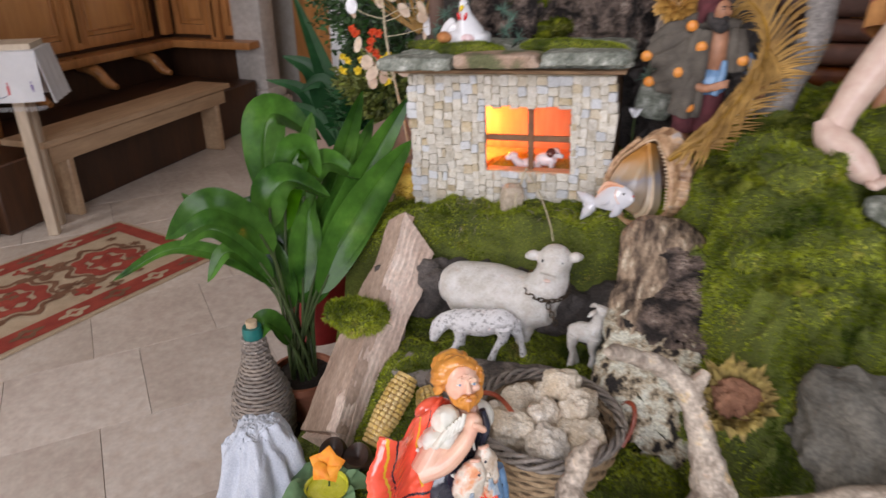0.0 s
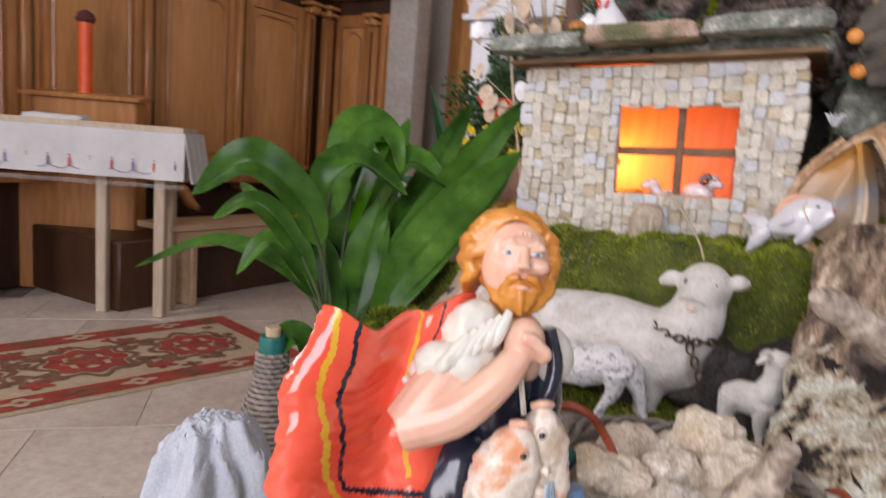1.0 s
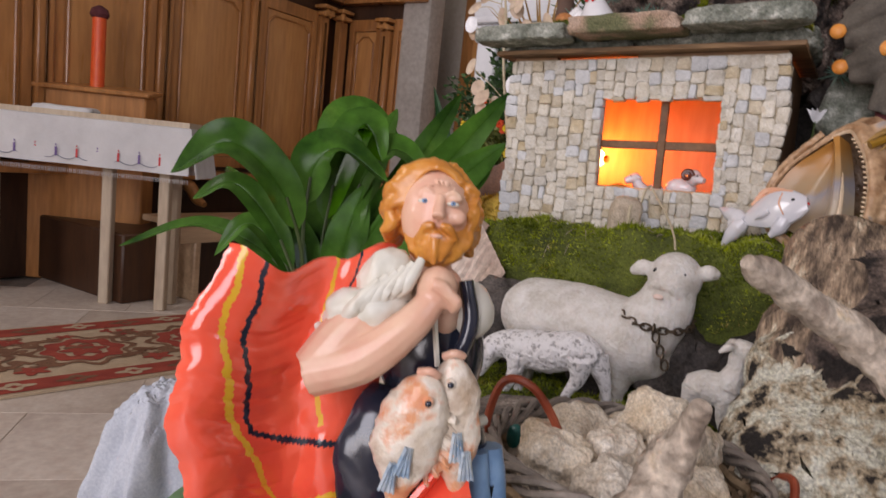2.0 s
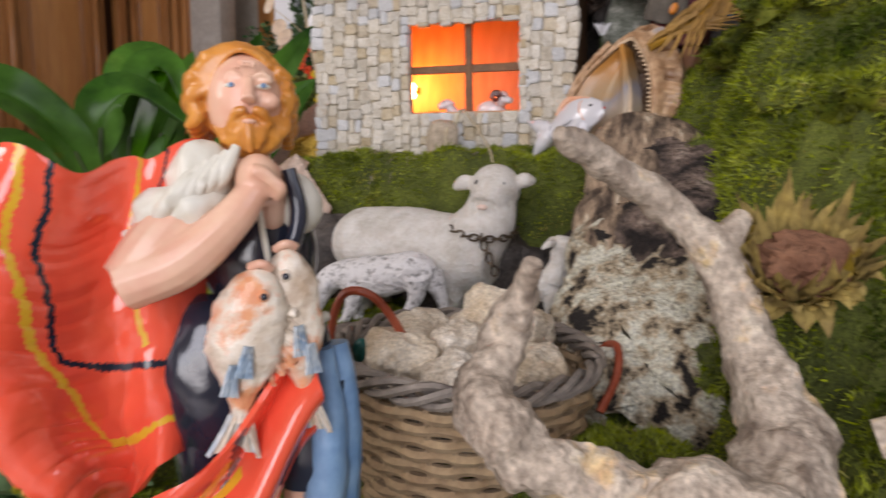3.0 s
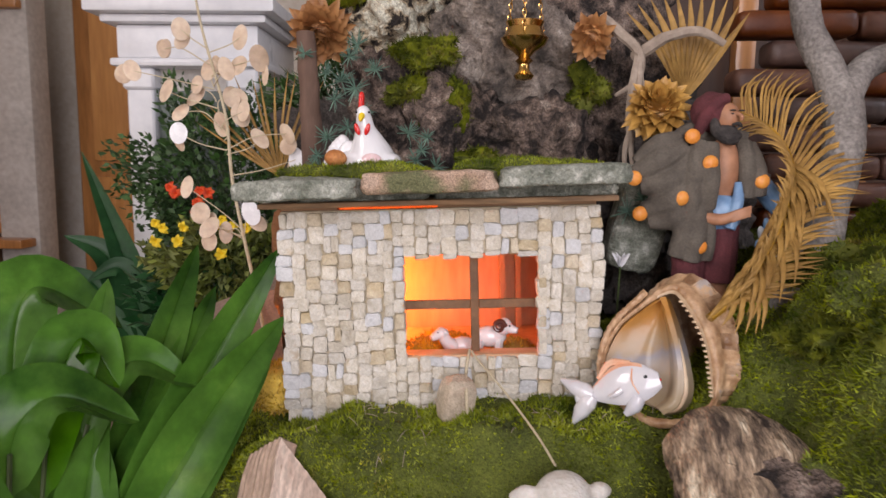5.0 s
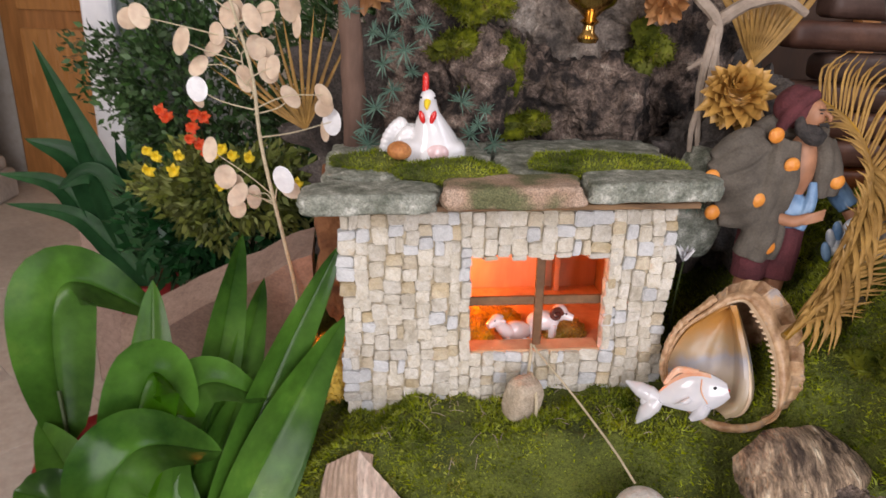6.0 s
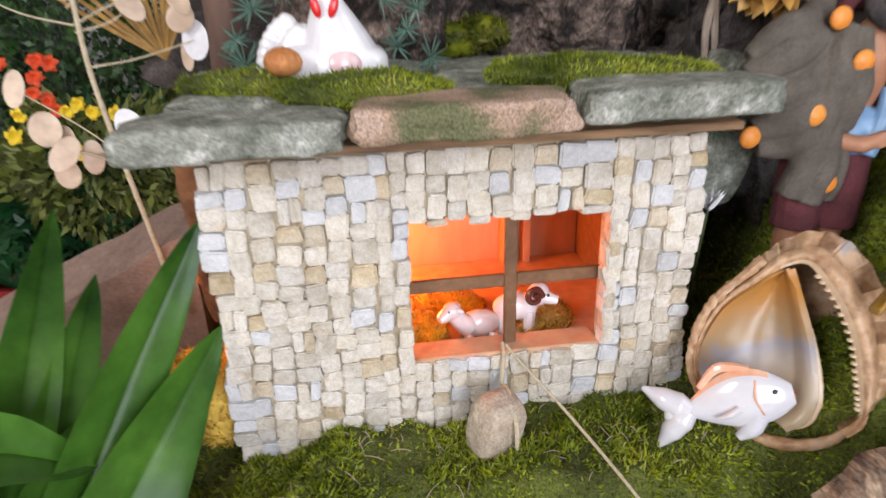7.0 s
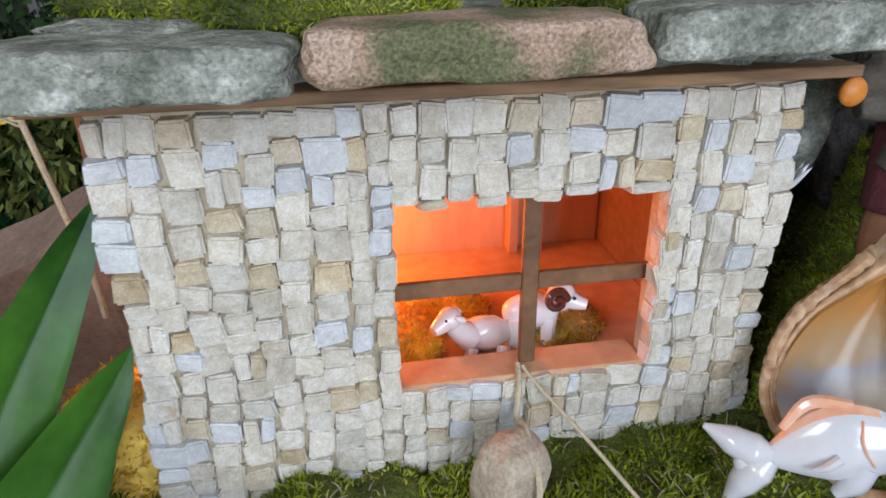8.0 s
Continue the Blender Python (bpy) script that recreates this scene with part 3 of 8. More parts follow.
def pilaster(stall, x, y, dx, dy, z0, z1):
    g = Geo()
    box(g, (x, y, (z0 + z1) / 2), (0.07 if dx else 0.10, 0.10 if dx else 0.07, z1 - z0), bevel=0.01)
    for k in (-0.025, 0.025):
        box(g, (x + dx * 0.04, y + dy * 0.04, (z0 + z1) / 2), (0.014 if not dx else 0.012, 0.014, z1 - z0 - 0.1), bevel=0.003)
    part("pilaster", g, M_STALL, stall)
    c = Geo()
    box(c, (x + dx * 0.02, y + dy * 0.02, z1 + 0.02), (0.13, 0.13, 0.035), bevel=0.008)
    for k in range(4):
        blob(c, (x + dx * 0.065 + dy * (k - 1.5) * 0.03, y + dy * 0.065 + dx * (k - 1.5) * 0.03, z1 + 0.015 + 0.02 * (k % 2)), (0.020, 0.020, 0.026), sub=2, rough=0.3, freq=60, seed=k)
    box(c, (x + dx * 0.02, y + dy * 0.02, z1 + 0.075), (0.15, 0.15, 0.03), bevel=0.006)
    part("capital", c, M_STALLP, stall, "small carved wooden capital")


stall = thing("choir_stall", (-2.25, 4.2, 0), "tall panelled varnished walnut choir stall lining the wall", "stall")
g = Geo()
box(g, (-2.67, 4.2, 1.3), (0.10, 4.6, 2.6))
box(g, (-2.16, 6.40, 1.3), (0.92, 0.10, 2.6))
part("carcass", g, M_STALLD, stall)
YB = [2.2, 2.98, 3.76, 4.54, 5.32, 6.06]
for a, b in zip(YB, YB[1:]):
    panel_bay(stall, "y", -2.62, a + 0.06, b - 0.06, 0.72, 2.08, 1)
for y in YB[1:]:
    pilaster(stall, -2.59, y, 1, 0, 0.72, 2.05)
for a, b in ((-2.50, -2.15), (-2.02, -1.84)):
    panel_bay(stall, "x", 6.35, a, b, 0.72, 2.08, -1)
pilaster(stall, -2.55, 6.26, 0.7, -0.7, 0.72, 2.05)
pilaster(stall, -2.08, 6.31, 0, -1, 0.66, 1.98)
for z, dpt, h in ((0.66, 0.20, 0.06), (2.23, 0.10, 0.06), (2.30, 0.16, 0.08)):
    g = Geo()
    box(g, (-2.62 + dpt / 2, 4.2, z), (dpt, 4.25, h), bevel=0.012, seg=2)
    box(g, (-2.13, 6.35 - dpt / 2, z + 0.002), (0.88, dpt, h), bevel=0.012, seg=2)
    part("ledge" if z < 1 else "cornice", g, M_STALL, stall)
g = Geo()
box(g, (-2.15, 5.0, 0.19), (0.84, 2.5, 0.38), bevel=0.01)
part("footboard", g, M_STALLD, stall)
for y in (4.1, 4.7, 5.3, 5.9):
    g = Geo()
    tube(g, [(-2.6, y, 0.60), (-2.45, y, 0.58), (-2.36, y, 0.50), (-2.28, y, 0.47)], [0.03, 0.045, 0.04, 0.02], seg=10)
    part("bracket", g, M_STALL, stall, "curved carved seat bracket")

bench = thing("bench", (-1.72, 4.8, 0), "long plain worn pine bench against the stall", "bench")
g = Geo()
box(g, (-1.72, 4.80, 0.455), (0.30, 1.70, 0.035), bevel=0.006, seg=2)
part("seat", g, M_BENCH, bench)
g = Geo()
box(g, (-1.60, 4.80, 0.385), (0.022, 1.60, 0.095), bevel=0.004)
part("apron", g, M_BENCH, bench)
for y in (4.12, 5.50):
    g = Geo()
    box(g, (-1.72, y, 0.219), (0.26, 0.045, 0.437), bevel=0.008)
    part("leg", g, M_BENCH, bench)

pil = thing("stone_pillar", (-1.80, 6.42, 0), "pale grey stone pillar with a moulded base", "pillar", kind="structure")
g = Geo()
box(g, (-1.80, 6.42, 1.9), (0.28, 0.22, 3.4), bevel=0.03, seg=2)
part("shaft", g, M_PILLAR, pil)
g = Geo()
box(g, (-1.80, 6.42, 0.10), (0.40, 0.36, 0.20), bevel=0.015)
box(g, (-1.80, 6.42, 0.245), (0.34, 0.30, 0.09), bevel=0.035, seg=3)
part("base", g, M_PILLAR, pil)

door = thing("panelled_door", (-1.15, 6.95, 0), "orange-brown panelled wooden door behind the pillar", "door", kind="structure")
g = Geo()
box(g, (-1.15, 6.95, 1.3), (1.10, 0.08, 2.6), bevel=0.01)
part("leaf", g, M_STALL, door)
for z0, z1 in ((0.25, 1.10), (1.22, 2.35)):
    g = Geo()
    box(g, (-1.15, 6.90, (z0 + z1) / 2), (0.84, 0.03, z1 - z0), bevel=0.012, seg=2)
    part("panel", g, M_STALLP, door)

# marble side altar behind the flowers
alt = thing("side_altar", (0.42, 4.5, 0), "white and grey marble side altar with stepped cornice", "altar")
g = Geo()
box(g, (0.21, 4.62, 0.8), (0.46, 0.5, 1.6), bevel=0.005)
part("body", g, M_PILLAR, alt)
for x in (0.015, 0.40):
    g = Geo()
    box(g, (x, 4.35, 0.80), (0.10, 0.06, 1.58), bevel=0.008)
    box(g, (x, 4.34, 1.52), (0.12, 0.07, 0.08), bevel=0.01)
    part("pilaster", g, M_WHITE, alt)
g = Geo()
sheet(g, lambda u, v: (0.07 + 0.28 * u, 4.362, 0.1 + 1.38 * v), 2, 2, thick=-0.01)
part("dark_panel", g, surf("green_marble", (0.05, 0.07, 0.065), (0.16, 0.19, 0.18), 9, 0.2, 0.05), alt)
for z, o, h in ((1.575, 0.06, 0.03), (1.65, 0.02, 0.12), (1.725, 0.10, 0.03), (1.765, 0.18, 0.05)):
    g = Geo()
    box(g, (0.205, 4.57, z), (0.50 + o, 0.52 + o, h), bevel=0.012, seg=2)
    part("cornice", g, M_WHITE, alt)

# dark wooden altar front behind the crib
pan = thing("wooden_altar_back", (2.3, 4.2, 0), "dark red-brown wooden altar panelling behind the crib", "panelling", kind="structure")
g = Geo()
box(g, (2.55, 4.25, 1.4), (2.9, 0.12, 2.8), bevel=0.01)
part("back", g, M_STALLD, pan)
for x in (1.35, 1.75, 2.15, 2.55, 2.95):
    g = Geo()
    box(g, (x, 4.17, 1.5), (0.07, 0.06, 2.4), bevel=0.015, seg=2)
    part("post", g, M_STALL, pan)

# ---- table with the embroidered cloth ----
TU, TN = Vector((0.85, 0.53, 0)).normalized(), Vector((0.53, -0.85, 0)).normalized()
TC = Vector((-1.45, 3.815, 0))          # its near front corner
table = thing("side_table", TC - TU * 0.5, "narrow side table with pale plain wooden legs", "table")


def tpt(a, b, z):
    return TC - TU * a - TN * b + Vector((0, 0, z))


g = Geo()
sheet(g, lambda u, v: tpt(-0.07 + 1.20 * u, 0.03 + 0.22 * v, 0.955), 2, 2, thick=0.04)
part("tabletop", g, M_LEG, table)
for a, b in ((0.05, 0.07), (0.36, 0.10), (1.05, 0.07), (0.06, 0.22), (1.05, 0.22)):
    g = Geo()
    c = tpt(a, b, 0.457)
    box(g, c, (0.055, 0.055, 0.914), rot=(0, 0, 32), bevel=0.006)
    part("leg", g, M_LEG, table)


def cloth_pt(u, v):
    """v from the far hem over the top to the near hem; folds at the ends."""
    a = -0.092 + 1.24 * u
    s = v * 0.77
    if s < 0.25:
        b, z = 0.30, 0.968 - (0.25 - s)
    elif s < 0.53:
        b, z = 0.30 - (s - 0.25), 0.968
    else:
        k = s - 0.53
        b, z = 0.02 - 0.05 * k - 0.012 * math.sin(u * 22) * k * 4, 0.968 - k
    return tpt(a, b - 0.02, z)


g = Geo()
sheet(g, cloth_pt, 90, 60, thick=0.004)
sheet(g, lambda u, v: tpt(-0.094 - 0.04 * v - 0.008 * math.sin(u * 20) * v, 0.28 * u - 0.02, 0.967 - 0.25 * v), 20, 12, thick=0.004)
tcl = thing("tablecloth", tpt(0.5, 0.2, 0.94), "white linen tablecloth with embroidered red and purple candles", "tablecloth")
part("cloth", g, M_CLOTH, tcl)
for i in range(12):
    a = -0.05 + 0.105 * i
    k = (0.06, 0.12)
    mt = M_REDT if i % 2 else M_PURPLE
    g = Geo()
    for z0, z1, w in ((0.765, 0.81, 0.011), (0.815, 0.826, 0.005)):
        c = tpt(a, -0.014 + 0.0, (z0 + z1) / 2)
        box(g, c, (w, 0.003, z1 - z0), rot=(0, 0, 32), bevel=0.001)
    part("embroidered_candle", g, mt, tcl)
    g = Geo()
    tube(g, [tpt(a - 0.0, -0.012, 0.772), tpt(a + 0.03, -0.0125, 0.755), tpt(a + 0.07, -0.0125, 0.757), tpt(a + 0.105, -0.012, 0.772)], [0.0022], n=10, seg=4)
    part("embroidered_swag", g, M_GREYT, tcl)
g = Geo()
for i in range(124):
    p = tpt(-0.09 + i * 0.01, -0.018 - 0.012 * math.sin(i / 115 * 22) * 0.96, 0.707)
    tube(g, [p, p + Vector((random.uniform(-0.003, 0.003), random.uniform(-0.003, 0.003), -0.010)), p + Vector((random.uniform(-0.004, 0.004), 0, -0.022))], [0.002, 0.0012], n=3, seg=4)
part("fringe", g, M_CLOTH, tcl)
g = Geo()
blob(g, tpt(0.62, 0.13, 0.994), (0.16, 0.08, 0.028), rot=(0, 0, 32), sub=4, rough=0.12, freq=18, box_like=0.5)
solid("folded_napkin", g, M_CLOTH, tpt(0.62, 0.13, 0.97), "folded white linen napkin lying on the table", "napkin")

# kneeler desk and candle behind the table
desk = thing("kneeler_desk", tpt(0.7, 0.75, 0), "dark wooden kneeler desk standing behind the table", "desk")
g = Geo()
box(g, tpt(1.20, 0.60, 1.145), (1.70, 0.20, 0.03), rot=(8, 0, 32), bevel=0.008)
part("top", g, M_STALL, desk)
g = Geo()
box(g, tpt(1.20, 0.61, 0.56), (1.64, 0.16, 1.13), rot=(0, 0, 32), bevel=0.008)
part("body", g, M_STALL, desk)
cp = tpt(0.71, 0.62, 1.155)
can = thing("altar_candle", cp, "tall orange-red wax candle with a dark cap", "candle")
g = Geo()
lathe(g, [(0.0, 0.0), (0.038, 0.0), (0.038, 0.40), (0.0, 0.40)], cp, 20)
part("wax", g, M_REDWAX, can)
g = Geo()
lathe(g, [(0.0, 0.0), (0.044, 0.0), (0.054, 0.02), (0.044, 0.05), (0.012, 0.07), (0.0, 0.07)], cp + Vector((0, 0, 0.40)), 20)
part("cap", g, M_HOOD, can)

# ---- rug ----
RA = Vector((math.sin(radians(14)), math.cos(radians(14)), 0))
RB = Vector((RA.y, -RA.x, 0))
RC = Vector((-0.90, 3.98, 0))          # middle of its far end


def rug_pt(a, b, z=0.0):
    return RC - RA * a + RB * b + Vector((0, 0, z))


rug = thing("rug", rug_pt(0.9, 0), "oriental runner rug with red medallions on cream", "rug")
g = Geo()
sheet(g, lambda u, v: rug_pt(2.6 * u, 0.42 - 0.84 * v, 0.010 + 0.0015 * nz((u * 9, v * 5, 0), 1)), 60, 20, thick=-0.009)
part("woven_ground", g, M_RUG, rug)


def inlay(name, mt, rings, z=0.0125):
    g = Geo()
    for ca, cb, ra, rb, lobes, amp, inner in rings:
        n = 40
        v, f = [], []
        for i in range(n):
            t = 2 * math.pi * i / n
            w = 1 + amp * math.cos(lobes * t)
            for k in (inner, 1.0):
                v.append(rug_pt(ca + ra * k * w * math.cos(t), cb + rb * k * w * math.sin(t), z))
        for i in range(n):
            j = (i + 1) % n
            f.append((2 * i, 2 * i + 1, 2 * j + 1, 2 * j))
        g.add(v, f)
    part(name, g, mt, rug)


for s in (-1, 1):
    g = Geo()
    sheet(g, lambda u, v: rug_pt(0.02 + 2.56 * u, s * (0.285 + 0.115 * v), 0.0123), 2, 2)
    part("border_band", g, M_RUGR, rug)
    for i in range(12):
        inlay("border_flower", M_RUG if i % 2 else M_RUGB, [(0.14 + i * 0.2, s * 0.345, 0.055, 0.032, 4, 0.3, 0.35)], 0.0138)
for z, a in ((0, 0.02), (0, 2.5)):
    g = Geo()
    sheet(g, lambda u, v: rug_pt(a + 0.08 * u, -0.39 + 0.78 * v, 0.0124), 2, 2)
    part("border_band", g, M_RUGR, rug)
for i in range(5):
    ca = 0.36 + i * 0.46
    inlay("medallion", M_RUGR, [(ca, 0, 0.15, 0.15, 8, 0.10, 0.62)], 0.0126)
    inlay("medallion", M_RUGB, [(ca, 0, 0.19, 0.20, 8, 0.14, 0.86)], 0.0125)
    inlay("medallion", M_RUGR, [(ca, 0, 0.075, 0.07, 6, 0.25, 0.05)], 0.0127)
    for s in (-1, 1):
        inlay("leaf_scroll", M_RUGB, [(ca + 0.23, s * 0.13, 0.10, 0.06, 5, 0.40, 0.30)], 0.0124)
        inlay("leaf_scroll", M_RUGR, [(ca + 0.23, s * 0.20, 0.05, 0.04, 5, 0.30, 0.10)], 0.0126)
for i in range(46):
    inlay("sprig_motif", (M_RUGR, M_RUGB, M_RUGB)[i % 3], [(0.14 + random.random() * 2.3, random.uniform(-0.26, 0.26), random.uniform(0.02, 0.05), random.uniform(0.012, 0.03), 3 + i % 4, 0.45, 0.15)], 0.0129 + 0.00002 * i)
for i in range(10):
    inlay("leaf_scroll", M_RUGB, [(0.36 + i * 0.23, random.uniform(-0.22, 0.22), 0.045, 0.03, 3, 0.5, 0.2)], 0.0128)

# ---- platform of the crib ----
g = Geo()
box(g, (1.62, 2.6, 0.17), (1.86, 1.7, 0.34), bevel=0.012)
solid("crib_platform", g, M_STALLD, (1.6, 2.6, 0), "low dark wooden platform under the crib", "platform")


# ---- ground of the crib: stage, mossy shelf and hill ----
def ground(x, y):
    stage = 0.525 + 0.09 * smooth(2.20, 2.48, y)
    shelf = 0.85 + 0.10 * (x - 1.15) + 0.02 * smooth(2.7, 3.1, y)
    edge = 2.665 + 0.015 * math.sin(x * 13) + 0.03 * smooth(1.0, 0.85, x)
    z = stage + (shelf - stage) * smooth(edge - 0.045, edge + 0.035, y)
    hill = 0.53 + 0.53 * smooth(1.92, 2.64, y) + 0.05 * smooth(1.75, 2.1, x)
    hill -= 0.060 * smooth(1.79, 1.88, x) * smooth(2.66, 2.52, y)
    z = z + (max(hill, z) - z) * smooth(1.50, 1.70, x - 0.05 * smooth(2.5, 2.2, y))
    z -= 0.028 * smooth(1.08, 0.95, x) * smooth(2.68, 2.76, y)
    z -= 0.05 * smooth(0.96, 0.84, x) + 0.14 * smooth(1.03, 0.93, x) * smooth(2.64, 2.52, y)
    return z


def rough_ground(x, y):
    p = (x, y, 0)
    k = smooth(1.55, 1.75, x)
    return ground(x, y) + k * (0.052 * nz(p, 8, 11) + 0.040 * abs(nz(p, 15, 12)) + 0.030 * abs(nz(p, 27, 13)) + 0.012 * nz(p, 60, 14)) + 0.026 * nz(p, 5.5, 7) + 0.020 * nz(p, 14, 1) + 0.010 * nz(p, 34, 2) + 0.005 * nz(p, 80, 3)


GX0, GX1, GY0, GY1 = 0.80, 2.55, 1.76, 3.40
NXG, NYG = 260, 250
g = Geo()
HG = np.zeros((NXG, NYG))
for i in range(NXG):
    for j in range(NYG):
        x, y = GX0 + (GX1 - GX0) * i / (NXG - 1), GY0 + (GY1 - GY0) * j / (NYG - 1)
        HG[i, j] = rough_ground(x, y)
        g.v.append((x, y, HG[i, j]))
top = len(g.v)
for i in range(NXG - 1):
    for j in range(NYG - 1):
        g.f.append((i * NYG + j, (i + 1) * NYG + j, (i + 1) * NYG + j + 1, i * NYG + j + 1))
rim = [i * NYG for i in range(NXG)] + [(NXG - 1) * NYG + j for j in range(1, NYG)] + [i * NYG + NYG - 1 for i in range(NXG - 2, -1, -1)] + [j for j in range(NYG - 2, 0, -1)]
for a in rim:
    g.v.append((g.v[a][0], g.v[a][1], 0.34))
for k in range(len(rim)):
    a, b = rim[k], rim[(k + 1) % len(rim)]
    g.f.append((b, a, top + k, top + (k + 1) % len(rim)))
g.m = [0] * len(g.f)
solid("moss_ground", g, M_MOSSG, (1.6, 2.5, 0.34), "mossy earth ground of the crib with a raised shelf and a slope", "ground", kind="structure", sharp=60)


def at(x, y):
    """Height of the finished ground."""
    u, v = (x - GX0) / (GX1 - GX0) * (NXG - 1), (y - GY0) / (GY1 - GY0) * (NYG - 1)
    i, j = min(NXG - 2, max(0, int(u))), min(NYG - 2, max(0, int(v)))
    a, b = u - i, v - j
    return float(HG[i, j] * (1 - a) * (1 - b) + HG[i + 1, j] * a * (1 - b) + HG[i, j + 1] * (1 - a) * b + HG[i + 1, j + 1] * a * b)


def tufts(name, pts, ups, size, wide, mt, label, loc, seed, mats_kind="stuff"):
    """Many short moss shoots: each a slim bent blade of two triangles."""
    r = np.random.default_rng(seed)
    P, U = np.array(pts, float), np.array(ups, float)
    n = len(P)
    lean = r.normal(0, 0.55, (n, 3))
    D = U + lean
    D /= np.linalg.norm(D, axis=1)[:, None]
    h = size * r.uniform(0.5, 1.25, n)[:, None]
    s = np.cross(D, r.normal(0, 1, (n, 3)))
    s /= np.linalg.norm(s, axis=1)[:, None] + 1e-9
    w = wide * r.uniform(0.6, 1.2, n)[:, None]
    base = P - U * size * 0.15
    droop = r.normal(0, 0.35, (n, 3)) * h
    V = np.stack([base - s * w, base + s * w, base + D * h * 0.55 + s * w * 0.9, base + D * h + droop * 0.5, base + D * h * 0.55 - s * w * 0.9], 1).reshape(-1, 3) - np.array(loc)
    me = bpy.data.meshes.new(name)
    F = [(5 * i, 5 * i + 1, 5 * i + 2, 5 * i + 3, 5 * i + 4) for i in range(n)]
    me.from_pydata(V.tolist(), [], F)
    me.materials.append(mt)
    ob = new(name, me)
    ob.location = loc
    return tagged(ob, label, "moss", kind="stuff")


def scatter_ground(n, test, seed):
    r = random.Random(seed)
    pts, ups = [], []
    while len(pts) < n:
        x, y = r.uniform(GX0 + 0.01, GX1 - 0.3), r.uniform(GY0, 3.15)
        if not test(x, y, r):
            continue
        e = 0.006
        z = at(x, y)
        up = Vector((at(x - e, y) - at(x + e, y), at(x, y - e) - at(x, y + e), 2 * e)).normalized()
        # steep faces carry as many shoots as flat ground
        if r.random() > 0.35 / max(0.35, up.z) and up.z > 0.9:
            continue
        pts.append((x, y, z))
        ups.append(up)
    return pts, ups


def mossy(x, y, r):
    if y < 1.9 and x < 1.3:
        return False
    bare = nz((x, y, 0), 9, 4) + 0.5 * nz((x, y, 0), 25, 5)
    if bare > 0.30:
        return r.random() < 0.15
    s = smooth(2.60, 2.635, y) * smooth(2.70, 2.66, y) * smooth(1.56, 1.48, x)     # rock under the shelf's lip
    if s > 0.3 and at(x, y) < 0.755 + 0.02 * math.sin(31 * x):
        return False
    return True


pts, ups = scatter_ground(300000, mossy, 3)
tufts("moss", pts, ups, 0.0070, 0.0013, M_MOSS, "lush green moss covering the ground of the crib", (1.6, 2.5, 0.34), 5)

pts, ups = scatter_ground(70000, lambda x, y, r: x > 1.52 + r.uniform(0, 0.08) and mossy(x, y, r) and nz((x, y, 0), 13, 21) > -0.12, 8)
tufts("long_moss", pts, ups, 0.0145, 0.0011, M_MOSS, "tall feathery moss on the slope of the crib", (1.6, 2.5, 0.34), 6)
pts, ups = scatter_ground(26000, lambda x, y, r: x < 1.60 and y > 2.60 and mossy(x, y, r) and nz((x, y, 0), 16, 23) > 0.02, 9)
tufts("long_moss", pts, ups, 0.0115, 0.0011, M_MOSS, "tall feathery moss before the house", (1.2, 2.7, 0.34), 7)

# dark rock under the lip of the shelf
for k in range(7):
    g = Geo()
    x = 0.99 + k * 0.085
    blob(g, (x, 2.625 + 0.01 * (k % 3), 0.685), (0.062, 0.04, 0.060 + 0.01 * (k % 2)), rot=(10 * k, 0, 31 * k), sub=4, rough=0.35, freq=16, seed=k, box_like=0.4)
    solid("dark_rock", g, M_ROCK, (x, 2.62, 0.62), "rough dark rock under the mossy shelf", "rock", group="rocks under the shelf")

# ---- stone house ----
HC = Vector((1.1745, 2.815, 0.98))      # middle of its front
HT = pose(*HC, 0, -2.2, 0)              # it leans a little, rising to one side
WX0, WX1, WZ0, WZ1 = -0.053, 0.146, -0.049, 0.100     # window opening, from the front's middle
HW, HB, HTOP = 0.240, -0.20, 0.172

house = thing("stone_house", (1.1745, 2.95, 0.80), "miniature stone-faced house with a lit window", "house")


def hbox(g, x0, x1, y0, y1, z0, z1, bevel=0.0, m=0):
    o = len(g.v)
    box(g, ((x0 + x1) / 2, (y0 + y1) / 2, (z0 + z1) / 2), (x1 - x0, y1 - y0, z1 - z0), bevel=bevel, m=m)
    g.move(HT, o)
    return g


front = Geo()
hbox(front, -HW + 0.006, WX0 - 0.004, -0.0045, 0.02, HB, HTOP)
hbox(front, WX1 + 0.004, HW - 0.006, -0.0045, 0.02, HB, HTOP)
hbox(front, WX0 - 0.004, WX1 + 0.004, -0.0045, 0.02, HB, WZ0 - 0.004)
hbox(front, WX0 - 0.004, WX1 + 0.004, -0.0045, 0.02, WZ1 + 0.004, HTOP)
front_wall = part("front_wall", front, M_MORTAR, house, "ochre board faced with small stones")
g = Geo()
hbox(g, HW - 0.018, HW - 0.006, 0.021, 0.30, HB, HTOP)
part("side_wall", g, M_BOARD, house)
g = Geo()
hbox(g, -HW + 0.006, -HW + 0.018, 0.021, 0.30, HB, HTOP)
part("side_wall", g, M_BOARD, house)
g = Geo()
hbox(g, -HW + 0.019, HW - 0.019, 0.286, 0.298, HB, HTOP)
part("back_wall", g, M_INNER, house)
g = Geo()
hbox(g, -HW + 0.019, HW - 0.019, 0.021, 0.285, HB, WZ0 - 0.028)
part("house_floor", g, M_INNER, house)
g = Geo()
hbox(g, 0.105, 0.115, 0.262, 0.284, WZ0 - 0.027, HTOP - 0.006)
part("post", g, M_INNER, house)
g = Geo()
